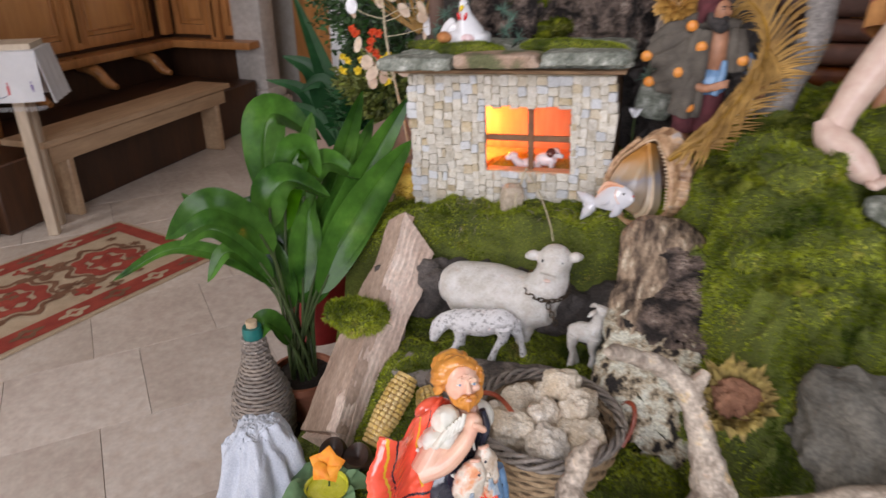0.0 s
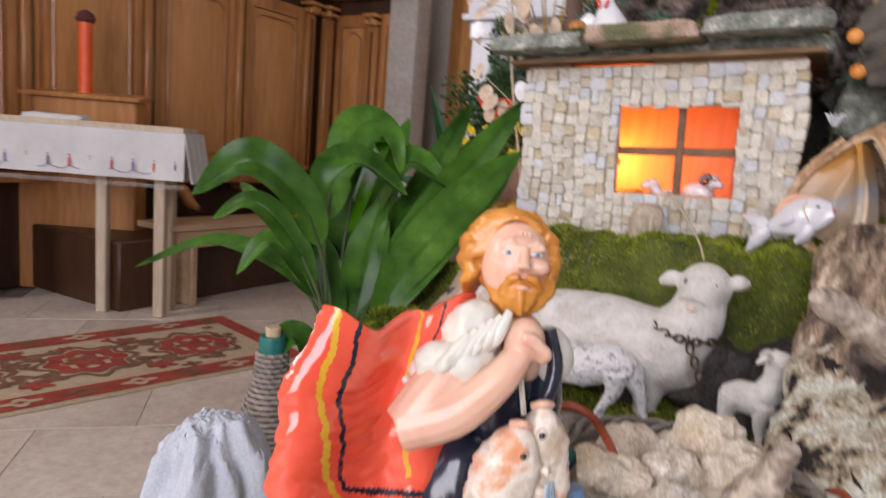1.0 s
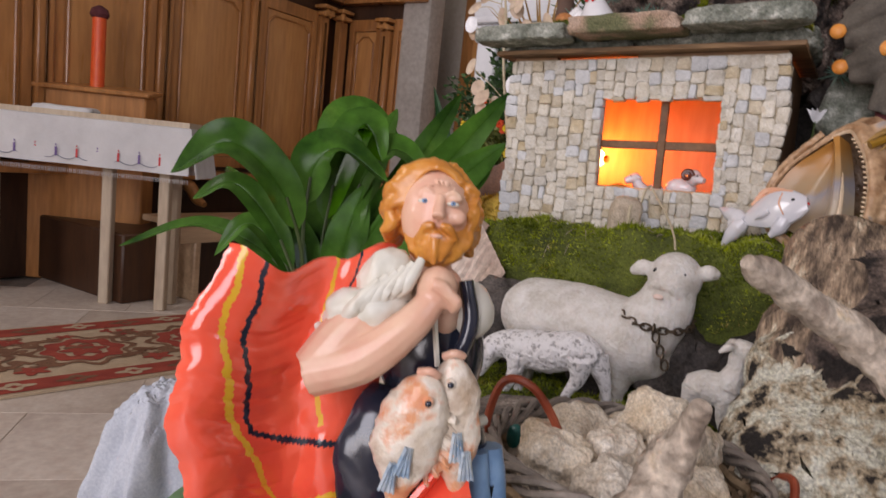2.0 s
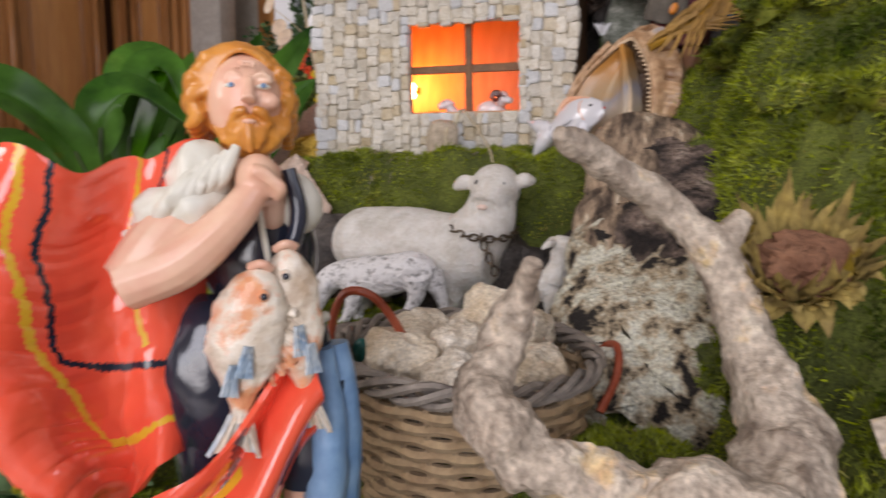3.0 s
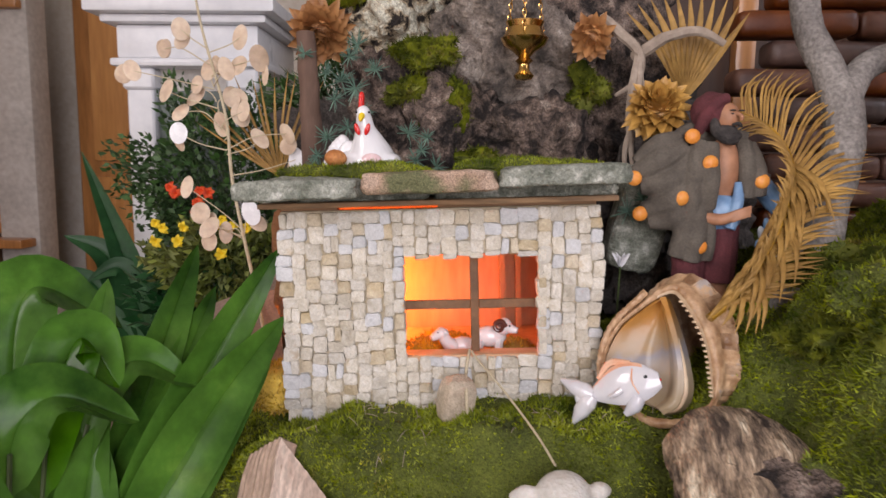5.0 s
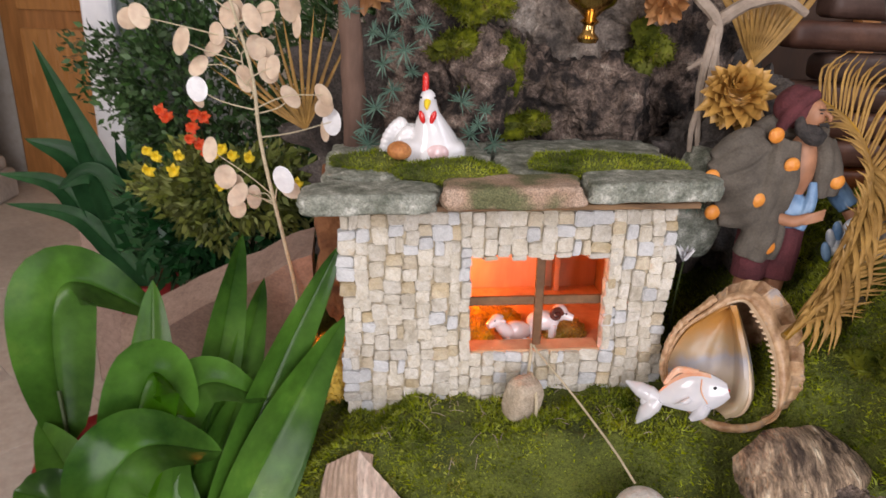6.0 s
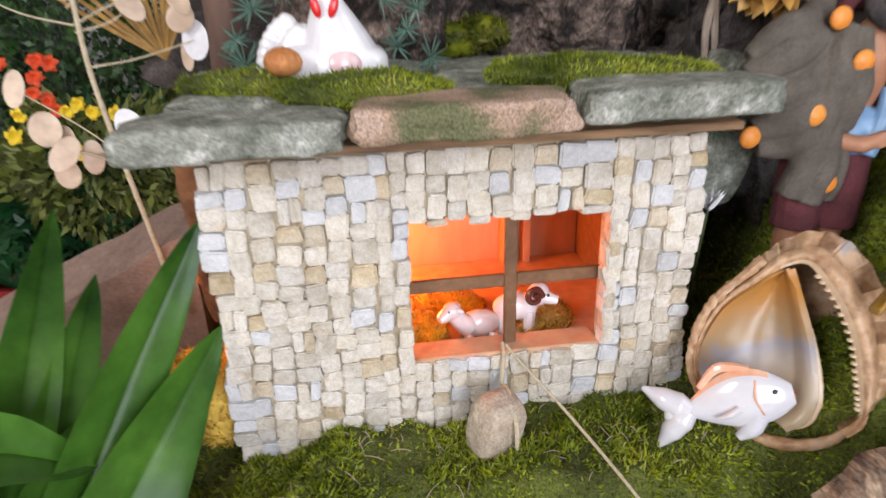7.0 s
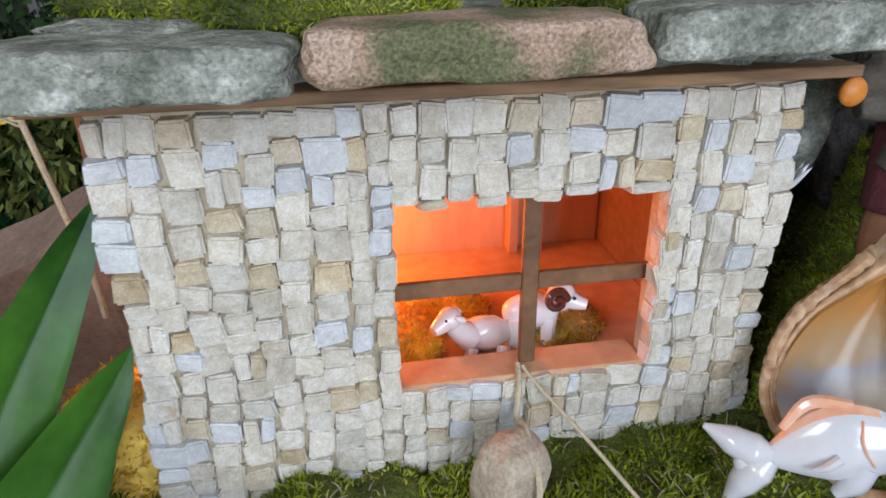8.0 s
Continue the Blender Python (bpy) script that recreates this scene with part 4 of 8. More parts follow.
hbox(g, 0.135, 0.145, 0.262, 0.284, WZ0 - 0.027, HTOP - 0.006)
part("post", g, M_INNER, house)
sill = Geo()
hbox(sill, WX0 - 0.002, WX1 + 0.002, -0.006, 0.030, WZ0 - 0.012, WZ0 - 0.002, 0.002)
part("window_sill", sill, M_INNER, house)
frame_t = Geo()
hbox(frame_t, -HW - 0.02, HW + 0.02, -0.034, 0.31, HTOP + 0.006, HTOP + 0.014, 0.001)
part("roof_board", frame_t, M_RBOARD, house, "thin raw wooden board under the roof stones")
for lo, hi in ((-HW + 0.006, -0.150), (0.000, HW - 0.006)):        # packing strips; a slit of light stays open between them
    g = Geo()
    hbox(g, lo, hi, 0.0, 0.02, HTOP + 0.0005, HTOP + 0.0055)
    part("packing_strip", g, M_BOARD, house)
wx, wz = 0.052, 0.024
win = Geo()
hbox(win, wx - 0.0065, wx + 0.0065, 0.008, 0.015, WZ0 - 0.001, WZ1 + 0.003, 0.001)
part("window_bar", win, M_MUNT, house)
win = Geo()
hbox(win, WX0 - 0.003, wx - 0.0066, 0.009, 0.0145, wz - 0.007, wz + 0.007, 0.001)
hbox(win, wx + 0.0066, WX1 + 0.003, 0.009, 0.0145, wz - 0.007, wz + 0.007, 0.001)
part("window_bar", win, M_MUNT, house)

# bulb in the house
g = Geo()
blob(g, (1.034, 3.058, 0.982), (0.017, 0.017, 0.020), sub=3)
lb = thing("house_lamp", (1.034, 3.058, 0.94), "small warm bulb fixed inside the house", "lamp")
part("glass", g, glow("lit_bulb", (1.0, 0.50, 0.12), 40), lb)
g = Geo()
lathe(g, [(0.0, -0.022), (0.008, -0.022), (0.008, 0.022), (0.0, 0.022)], (1.036, 3.058, 0.982), 12, rot=(0, 90, 0))
part("socket", g, M_BRASS, lb)


# ---- roof of the house ----
def flat_stone(x0, x1, y0, y1, z0, z1, mt, seed, label):
    g = Geo()
    c = ((x0 + x1) / 2, (y0 + y1) / 2, (z0 + z1) / 2)
    blob(g, c, ((x1 - x0) / 2, (y1 - y0) / 2, (z1 - z0) / 2), rot=(0, -2.4, 0), sub=6, rough=0.11, freq=26, seed=seed, box_like=0.82)
    return solid("roof_stone", g, mt, (c[0], c[1], z0), label, "stone", group="roof stones of the house")


flat_stone(0.880, 1.070, 2.720, 2.795, 1.164, 1.194, M_SLATE, 1, "flat grey-green river stone on the house roof")
flat_stone(1.066, 1.256, 2.718, 2.798, 1.176, 1.208, M_SLATEB, 2, "flat brown and green river stone on the house roof")
flat_stone(1.252, 1.434, 2.722, 2.800, 1.189, 1.219, M_SLATE, 3, "flat grey-green river stone on the house roof")
flat_stone(0.90, 1.16, 2.792, 3.06, 1.156, 1.200, M_SLATE, 4, "flat grey stone at the back of the roof")
flat_stone(1.15, 1.44, 2.797, 3.06, 1.164, 1.208, M_SLATE, 5, "flat grey stone at the back of the roof")


def moss_pad(c, s, n, seed, size=0.009, mt=None, label="cushion of green moss", rot=(0, 0, 0), lump=0.35):
    pad = thing("moss_cushion", (c[0], c[1], c[2] - s[2] * 0.5), label, "moss")
    g = Geo()
    blob(g, c, s, rot=rot, sub=4, rough=lump, freq=1.4 / max(s), seed=seed)
    part("cushion", g, mt or M_MOSSG, pad)
    r = random.Random(seed)
    pts, ups = [], []
    cc = Vector(c)
    for i in range(n):
        a, b, d = (Vector(g.v[k]) for k in r.choice(g.f))
        u, w = sorted((r.random(), r.random()))
        p = a * u + b * (w - u) + d * (1 - w)
        pts.append(p)
        ups.append((b - a).cross(d - a).normalized())
    t = tufts("moss_fuzz", pts, ups, size, size * 0.11, mt or M_MOSS, "", ORIGIN[pad], seed)
    t.parent = pad
    t.location = (0, 0, 0)
    del t["category"]
    return pad


moss_pad((1.09, 2.812, 1.204), (0.075, 0.035, 0.014), 4200, 11, 0.006, label="thin green moss on the roof beside the hen")
moss_pad((1.30, 2.835, 1.212), (0.120, 0.045, 0.017), 6000, 12, 0.006, label="green moss along the roof stones")
moss_pad((0.985, 2.87, 1.200), (0.06, 0.05, 0.012), 2200, 13, 0.006, label="green moss on the roof behind the hen")

# uneven clumps on the slope beside the house
rk = random.Random(17)
for k in range(22):
    x, y = rk.uniform(1.60, 1.93), rk.uniform(2.28, 2.78)
    w = rk.uniform(0.026, 0.058)
    # every third clump takes the moss with shade painted into its colour
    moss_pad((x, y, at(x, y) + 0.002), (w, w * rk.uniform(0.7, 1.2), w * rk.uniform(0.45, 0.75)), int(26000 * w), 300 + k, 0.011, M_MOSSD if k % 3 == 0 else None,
             "green moss clump on the slope with shade in its colour" if k % 3 == 0 else "bright green moss clump on the slope", rot=(rk.uniform(-20, 20), rk.uniform(-30, 0), 0), lump=0.8)

# dry grass stems and bits lying on the moss
rd = random.Random(91)
g = Geo()
for k in range(70):
    x, y = rd.uniform(0.95, 1.50), rd.uniform(2.69, 2.80)
    a, l = rd.uniform(0, 6.28), rd.uniform(0.006, 0.022)
    p = [(x + l * t * math.cos(a), y + l * t * math.sin(a)) for t in (-0.5, 0, 0.5)]
    tube(g, [(q[0], q[1], at(q[0], q[1]) + 0.004 + 0.002 * (i == 1)) for i, q in enumerate(p)], [0.0004, 0.0006, 0.0003], n=4, seg=4)
solid("dry_grass", g, M_TWIG, (1.25, 2.75, 0.87), "dry grass stems and bits scattered on the moss", "grass", kind="stuff")

# ---- moss and animals in the house ----
IZ = 0.899


def grown(base, k, shift):
    """A scaling by k about the base, then a shift."""
    b = Vector(base)
    return Matrix.Translation(b + Vector(shift)) @ Matrix.Diagonal((k, k, k, 1)) @ Matrix.Translation(-b)


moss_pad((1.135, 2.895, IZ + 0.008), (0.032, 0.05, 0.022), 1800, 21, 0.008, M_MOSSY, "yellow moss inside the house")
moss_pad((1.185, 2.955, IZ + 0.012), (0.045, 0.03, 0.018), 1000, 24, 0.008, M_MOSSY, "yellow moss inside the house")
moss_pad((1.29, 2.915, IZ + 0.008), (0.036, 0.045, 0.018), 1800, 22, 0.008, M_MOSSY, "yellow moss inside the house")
g = Geo()
blob(g, (1.208, 2.866, IZ + 0.016), (0.019, 0.011, 0.0125), sub=4, rough=0.06, freq=120)
tube(g, [(1.197, 2.862, IZ + 0.016), (1.189, 2.859, IZ + 0.024), (1.184, 2.857, IZ + 0.032)], [0.010, 0.0078, 0.0070], n=12, seg=16)
blob(g, (1.182, 2.856, IZ + 0.0345), (0.0082, 0.0076, 0.0080), sub=3)
tube(g, [(1.179, 2.854, IZ + 0.034), (1.174, 2.851, IZ + 0.0315), (1.1705, 2.849, IZ + 0.030)], [0.0066, 0.0052, 0.0036], n=8, seg=14)
for q in ((1.188, 2.850), (1.187, 2.862)):
    blob(g, (q[0], q[1], IZ + 0.037), (0.0042, 0.0020, 0.0022), rot=(0, 25, 0), sub=3)
for dx in (-0.010, 0.012):
    tube(g, [(1.208 + dx, 2.857, IZ + 0.010), (1.206 + dx, 2.852, IZ + 0.002)], [0.0050, 0.0042], n=6, seg=10)
blob(g, (1.1785, 2.8490, IZ + 0.037), (0.0011, 0.0011, 0.0011), sub=2, m=1)
g.move(grown((1.201, 2.862, IZ - 0.002), 1.34, (-0.002, 0.022, 0)))
solid("porcelain_lamb", g, [M_PORC, M_BLACK], (1.199, 2.862, IZ - 0.002), "small white porcelain lamb lying inside the house", "figurine")
g = Geo()
blob(g, (1.256, 2.872, IZ + 0.030), (0.022, 0.012, 0.014), sub=3)
for dx, dy in ((-0.013, -0.006), (-0.013, 0.006), (0.012, -0.006), (0.012, 0.006)):
    tube(g, [(1.256 + dx, 2.872 + dy, IZ + 0.028), (1.256 + dx, 2.872 + dy, IZ + 0.014), (1.257 + dx, 2.871 + dy, IZ - 0.002)], [0.006, 0.005], seg=8)
blob(g, (1.274, 2.862, IZ + 0.046), (0.0105, 0.010, 0.0115), sub=3)
tube(g, [(1.276, 2.860, IZ + 0.046), (1.283, 2.856, IZ + 0.044), (1.290, 2.853, IZ + 0.043)], [0.008, 0.006, 0.004], seg=10)
tube(g, [(1.267 + 0.008 * math.cos(t * 1.1) * (1 - t * 0.09), 2.853 - t * 0.0006, IZ + 0.048 + 0.008 * math.sin(t * 1.1) * (1 - t * 0.09)) for t in range(9)], [0.0035, 0.002], n=30, seg=8, m=1)
blob(g, (1.280, 2.852, IZ + 0.049), (0.0014, 0.0014, 0.0014), sub=2, m=2)
g.move(grown((1.256, 2.872, IZ - 0.002), 1.26, (-0.003, 0.024, 0)))
solid("porcelain_ram", g, [M_PORC, surf("brown_glaze", (0.09, 0.025, 0.02), (0.15, 0.05, 0.035), 30, 0.15, 0.0), M_BLACK], (1.256, 2.872, IZ - 0.002), "small white porcelain ram with brown curled horn", "figurine")

# ---- annex beside the house: bark and yellow lit moss ----
g = Geo()
blob(g, (0.915, 2.99, 1.03), (0.035, 0.05, 0.13), sub=5, rough=0.25, freq=18, seed=3, box_like=0.3)
solid("bark_chunk", g, surf("red_bark", (0.14, 0.05, 0.02), (0.34, 0.15, 0.06), 16, 0.9, 0.9, 60, dist=0.01), (0.915, 2.99, 0.88), "reddish bark chunk beside the house", "bark")
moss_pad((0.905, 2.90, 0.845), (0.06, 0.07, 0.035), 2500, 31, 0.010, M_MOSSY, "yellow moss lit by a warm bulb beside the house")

# ---- pebble, twine ----
g = Geo()
blob(g, (1.200, 2.755, 0.878), (0.027, 0.022, 0.036), rot=(8, 6, 20), sub=4, rough=0.10, freq=30, seed=2, box_like=0.2)
peb = solid("pebble_weight", g, M_PEB, (1.20, 2.755, 0.845), "buff pebble tied with pale twine before the house", "pebble")
tw = thing("twine", (1.21, 2.79, 0.93), "pale twine tied to the window bar and the pebble", "twine")
g = Geo()
tube(g, [(1.219, 2.818, 0.935), (1.216, 2.800, 0.926), (1.213, 2.790, 0.900), (1.213, 2.770, 0.912), (1.214, 2.732, 0.895), (1.216, 2.729, 0.86)], [0.0024], n=30, seg=6)
part("loop", g, M_TWINE, tw)
g = Geo()
tube(g, [(1.222, 2.815, 0.935), (1.232, 2.800, 0.925), (1.27, 2.74, 0.895), (1.305, 2.66, 0.868), (1.322, 2.605, 0.852)], [0.0016], n=30, seg=6)
part("string", g, M_TWINE, tw)


# ---- painted porcelain fish ----
def fish_shape(g, axis, up, nose, tail, deep, thick, m=(0, 1)):
    """A fish from nose to tail: a flattened body, forked tail, back fin and belly fin."""
    A, U = (Vector(tail) - Vector(nose)), Vector(up).normalized()
    L = A.length
    A.normalize()
    S = A.cross(U).normalized()
    U = S.cross(A)
    n, seg = 18, 14
    v, f, mats = [], [], []
    for i in range(n):
        t = i / (n - 1)
        h = deep * (math.sin(math.pi * min(1, t * 0.92 + 0.06)) ** 0.8) * (1 - 0.35 * t) + 0.0015
        for j in range(seg):
            a = 2 * math.pi * j / seg
            v.append(Vector(nose) + A * L * 0.76 * t + U * (h * math.sin(a) + deep * 0.15 * math.sin(math.pi * t)) + S * thick * (h / deep) * math.cos(a))
    for i in range(n - 1):
        for j in range(seg):
            f.append((i * seg + j, i * seg + (j + 1) % seg, (i + 1) * seg + (j + 1) % seg, (i + 1) * seg + j))
            mats.append(m[1] if 2 <= j <= 4 and i > 2 else m[0])
    f.append(list(range(seg)))
    f.append([(n - 1) * seg + j for j in range(seg)][::-1])
    mats += [m[0], m[0]]
    o = len(g.v)
    g.v += [tuple(p) for p in v]
    g.f += [tuple(i + o for i in q) for q in f]
    g.m += mats
    root = Vector(nose) + A * L * 0.72
    for s in (1, -1):
        tube(g, [root, root + A * L * 0.12 + U * s * deep * 0.35, root + A * L * 0.30 + U * s * deep * 0.95], [thick * 0.6, thick * 0.9, thick * 0.75, thick * 0.14], n=16, seg=12, m=m[0])
    blob(g, root + A * L * 0.10, (L * 0.10, thick * 0.5, deep * 0.42), sub=3, m=m[0])
    tube(g, [Vector(nose) + A * L * 0.25 + U * deep * 0.9, Vector(nose) + A * L * 0.45 + U * deep * 1.12, Vector(nose) + A * L * 0.62 + U * deep * 0.62], [thick * 0.3, thick * 0.35, thick * 0.2], n=10, seg=8, m=m[1])
    return A, U, S, L


g = Geo()
A, U, S, L = fish_shape(g, None, (0.10, 0.25, 1), (1.471, 2.692, 0.935), (1.358, 2.738, 0.886), 0.033, 0.015)
nose = Vector((1.471, 2.692, 0.935))
tube(g, [nose + A * 0.034 - U * 0.014, nose + A * 0.044 - U * 0.026, nose + A * 0.058 - U * 0.034], [0.011, 0.011, 0.004], n=8, seg=10)
blob(g, nose + A * 0.016 + U * 0.007 + S * 0.0085, (0.0032, 0.002, 0.0032), sub=2, m=2)
blob(g, nose + A * 0.016 + U * 0.007 - S * 0.0085, (0.0032, 0.002, 0.0032), sub=2, m=2)
blob(g, nose + A * 0.001, (0.003, 0.003, 0.0025), sub=2, m=3)
for s_ in (1, -1):
    tube(g, [nose + A * 0.030 + U * 0.022 + S * s_ * 0.0095, nose + A * 0.034 + U * 0.006 + S * s_ * 0.0138, nose + A * 0.030 - U * 0.012 + S * s_ * 0.0115], [0.0010, 0.0013, 0.0008], n=12, seg=6, m=1)
    tube(g, [nose + A * 0.050 - U * 0.002 + S * s_ * 0.0135, nose + A * 0.060 - U * 0.006 + S * s_ * 0.015, nose + A * 0.072 - U * 0.008 + S * s_ * 0.0125], [0.004, 0.0035, 0.001], n=10, seg=8)
solid("porcelain_fish", g, [M_PORCF, M_PORCO, M_BLACK, M_REDG], (1.42, 2.68, 0.895), "white porcelain fish with an orange back", "figurine")


# ---- large sea shell, mouth open ----
shell = thing("sea_shell", (1.495, 2.70, 0.87), "large brown helmet shell with its orange mouth open", "shell")
ST = Matrix.Translation((1.493, 2.735, 0.972)) @ Matrix.Rotation(radians(-30), 4, "Z") @ Matrix.Rotation(radians(-19), 4, "X")


# outlines in the plane of the mouth, x across and z up: from the lower left over the apex to the lower right
OUTER = smooth_path([(x, 0, z) for x, z in ((-0.030, -0.101), (-0.066, -0.088), (-0.088, -0.062), (-0.093, -0.030), (-0.083, 0.014), (-0.052, 0.056), (-0.022, 0.092), (0.012, 0.105), (0.046, 0.090),
                                            (0.078, 0.046), (0.089, 0.002), (0.094, -0.024), (0.086, -0.050), (0.072, -0.072), (0.056, -0.088))], 240)
INNER = smooth_path([(x, 0, z) for x, z in ((-0.028, -0.096), (-0.060, -0.083), (-0.080, -0.060), (-0.085, -0.030), (-0.070, 0.014), (-0.043, 0.044), (-0.020, 0.064), (-0.002, 0.071), (0.012, 0.060),
                                            (0.034, 0.032), (0.050, 0.000), (0.058, -0.030), (0.064, -0.056), (0.064, -0.072), (0.054, -0.084))], 240)
FOLD = smooth_path([(x, 0, z) for x, z in ((-0.014, 0.064), (-0.002, 0.040), (0.014, 0.006), (0.027, -0.030), (0.033, -0.058), (0.028, -0.082), (0.010, -0.094))], 60)
g = Geo()


def shell_out(u, v):
    t = u * 239
    p = OUTER[min(239, int(t))]
    k = math.cos(v * math.pi / 2)
    rib = 1 + 0.018 * math.sin(v * 26) + 0.010 * math.sin(u * 190)
    return ST @ Vector((p.x * k * rib * 0.98 + 0.010 * v, 0.014 + 0.080 * math.sin(v * math.pi / 2), p.z * k * rib * 0.98 - 0.006 * v))


sheet(g, shell_out, 160, 22, thick=0.003)
part("body", g, M_SHELL, shell)
g = Geo()


def callus(u, v):
    """The smooth dish between the shell's edge and the fold of the inner lip."""
    b = FOLD[min(59, int(v * 59))]
    k = 24 + int((1 - v) ** 0.9 * 78)
    a = INNER[k]
    p = a.lerp(b, u)
    roll = smooth(0.78, 0.92, u)
    y = 0.004 + 0.020 * math.sin(math.pi * min(1, u * 1.15)) * math.sin(math.pi * min(1, 0.08 + 0.92 * v)) ** 0.7 - 0.010 * roll + 0.030 * smooth(0.93, 1.0, u)
    return ST @ Vector((p.x, y + 0.0012 * nz((u, v, 0), 6, 3), p.z))


sheet(g, callus, 60, 60, thick=0.004)
part("mouth", g, M_SHELLI, shell, "glossy orange and bluish callus of the shell's mouth")
g = Geo()


def lip(u, v):
    k = min(239, int(u * 239))
    p = INNER[k].lerp(OUTER[k], v)
    far = smooth(0.42, 0.60, u)
    y = 0.002 - (0.006 + 0.008 * far) * math.sin(math.pi * min(1, v * 1.5 + 0.12)) + 0.030 * max(0, v - 0.45) ** 1.2
    rib = 0.0016 * math.sin(u * (150 if u > 0.42 else 260)) * smooth(0.25, 0.8, v)
    return ST @ Vector((p.x * (1 + rib * 6), y - abs(rib) + 0.0010 * nz((u * 9, v, 0), 5, 2), p.z * (1 + rib * 6)))


M_LIP = surf("pale_shell_lip", (0.30, 0.15, 0.065), (0.62, 0.41, 0.24), 34, 0.38, 0.5, 90, c3=(0.42, 0.36, 0.33), lo=0.36, hi=0.58)
M_EDGE = surf("cream_shell_edge", (0.60, 0.42, 0.26), (0.78, 0.64, 0.46), 40, 0.4, 0.3, 90)
sheet(g, lip, 260, 18, thick=0.005, pick=lambda u, v: 2 if v < 0.13 and u > 0.42 else 1 if v > 0.55 and math.sin(u * 75) > 0.25 else 0)
part("outer_lip", g, [M_LIP, M_SHELL, M_EDGE], shell, "thick ribbed shell lip barred with brown and grey")
g = Geo()
tube(g, [ST @ Vector((p.x * 0.985, -0.002, p.z * 0.985)) for p in OUTER[4:96:4]], [0.0040, 0.0036, 0.0048, 0.0052], n=110, seg=8, rough=0.35, freq=170)
part("beaded_rim", g, M_LIP, shell)
g = Geo()
tube(g, [ST @ Vector(q) for q in ((0.056, -0.002, -0.086), (0.040, -0.006, -0.098), (0.012, -0.008, -0.107), (-0.014, -0.006, -0.107), (-0.040, -0.003, -0.098), (-0.064, -0.001, -0.086))], [0.0046, 0.0062, 0.0066, 0.0052, 0.0036], n=60, seg=10, rough=0.15, freq=120)
part("bottom_rim", g, M_LIP, shell, "rounded brown lower rim")
g = Geo()
tube(g, [ST @ Vector((p.x - 0.003, -0.003, p.z)) for p in FOLD[::4]], [0.0022, 0.0038, 0.0042, 0.0036, 0.0022], n=70, seg=8, rough=0.12, freq=150)
part("inner_lip", g, M_EDGE, shell)
for i in range(19):
    p = INNER[136 + i * 4]
    g = Geo()
    blob(g, ST @ Vector((p.x - 0.0015, -0.004, p.z)), (0.0030, 0.0034, 0.0019), sub=2)
    part("tooth", g, M_EDGE, shell)


# ---- sheep ----
def sheep_big():
    g = Geo()
    tube(g, [(1.082, 2.605, 0.702), (1.115, 2.602, 0.714), (1.185, 2.596, 0.718), (1.25, 2.586, 0.716), (1.305, 2.572, 0.714), (1.338, 2.562, 0.712)], [0.028, 0.058, 0.063, 0.061, 0.056, 0.034], n=30, seg=24, rough=0.04, freq=30)
    tube(g, [(1.296, 2.580, 0.728), (1.322, 2.578, 0.766), (1.330, 2.588, 0.800)], [0.052, 0.042, 0.034], n=12, seg=20)
    blob(g, (1.331, 2.590, 0.814), (0.0365, 0.036, 0.036), sub=4)
    tube(g, [(1.330, 2.582, 0.811), (1.327, 2.566, 0.797), (1.325, 2.557, 0.789)], [0.034, 0.028, 0.023], n=10, seg=18)
    for s, e in ((-1, Vector((1.268, 2.600, 0.812))), (1, Vector((1.386, 2.598, 0.826)))):
        r = Vector((1.331 + s * 0.030, 2.588, 0.822))
        tube(g, [r, r.lerp(e, 0.5) + Vector((0, -0.004, 0.004)), e], [0.008, 0.0125, 0.006], n=10, seg=12)
    for x, y in ((1.276, 2.556), (1.262, 2.615), (1.128, 2.578), (1.14, 2.63)):
        z = at(x, y)
        tube(g, [(x, y, 0.70), (x + 0.004, y, 0.665), (x, y - 0.002, 0.64), (x + 0.002, y - 0.004, z - 0.006)], [0.034, 0.022, 0.0165, 0.018], n=14, seg=14)
    tube(g, [(1.088, 2.607, 0.73), (1.078, 2.607, 0.70), (1.082, 2.607, 0.67)], [0.012, 0.011, 0.006], n=8, seg=8)
    g = fused(g, voxel=0.0026, rounds=5)
    blob(g, (1.3245, 2.5360, 0.792), (0.0070, 0.0035, 0.0040), sub=3, m=1)
    for x in (1.3105, 1.3475):
        blob(g, (x, 2.5625, 0.823), (0.0042, 0.0042, 0.0046), sub=2, m=2)
    return solid("sheep_figure", g, [M_SHEEPW, M_PINK, M_BLACK], (1.205, 2.595, 0.62), "large white flocked sheep wearing a chain collar", "figurine")


sheep_big()
col = thing("chain_collar", (1.31, 2.55, 0.76), "dark metal chain collar round the big sheep's neck", "chain")
for i in range(28):
    t = 2 * math.pi * i / 28
    c = Vector((1.316, 2.576, 0.764)) + Vector((0.049 * math.cos(t), 0.047 * math.sin(t), -0.006 * math.cos(t) - 0.004 + 0.010 * math.sin(t)))
    g = Geo()
    a = Vector((-math.sin(t), math.cos(t), 0))
    b = Vector((0, 0, 1)) if i % 2 else Vector((math.cos(t), math.sin(t), 0))
    tube(g, [c + a * 0.008 * math.cos(k) + b * 0.0045 * math.sin(k) for k in (0, 1.05, 2.1, 3.14, 4.2, 5.25)], [0.0016], n=13, seg=5, closed=True)
    part("link", g, M_CHAIN, col)
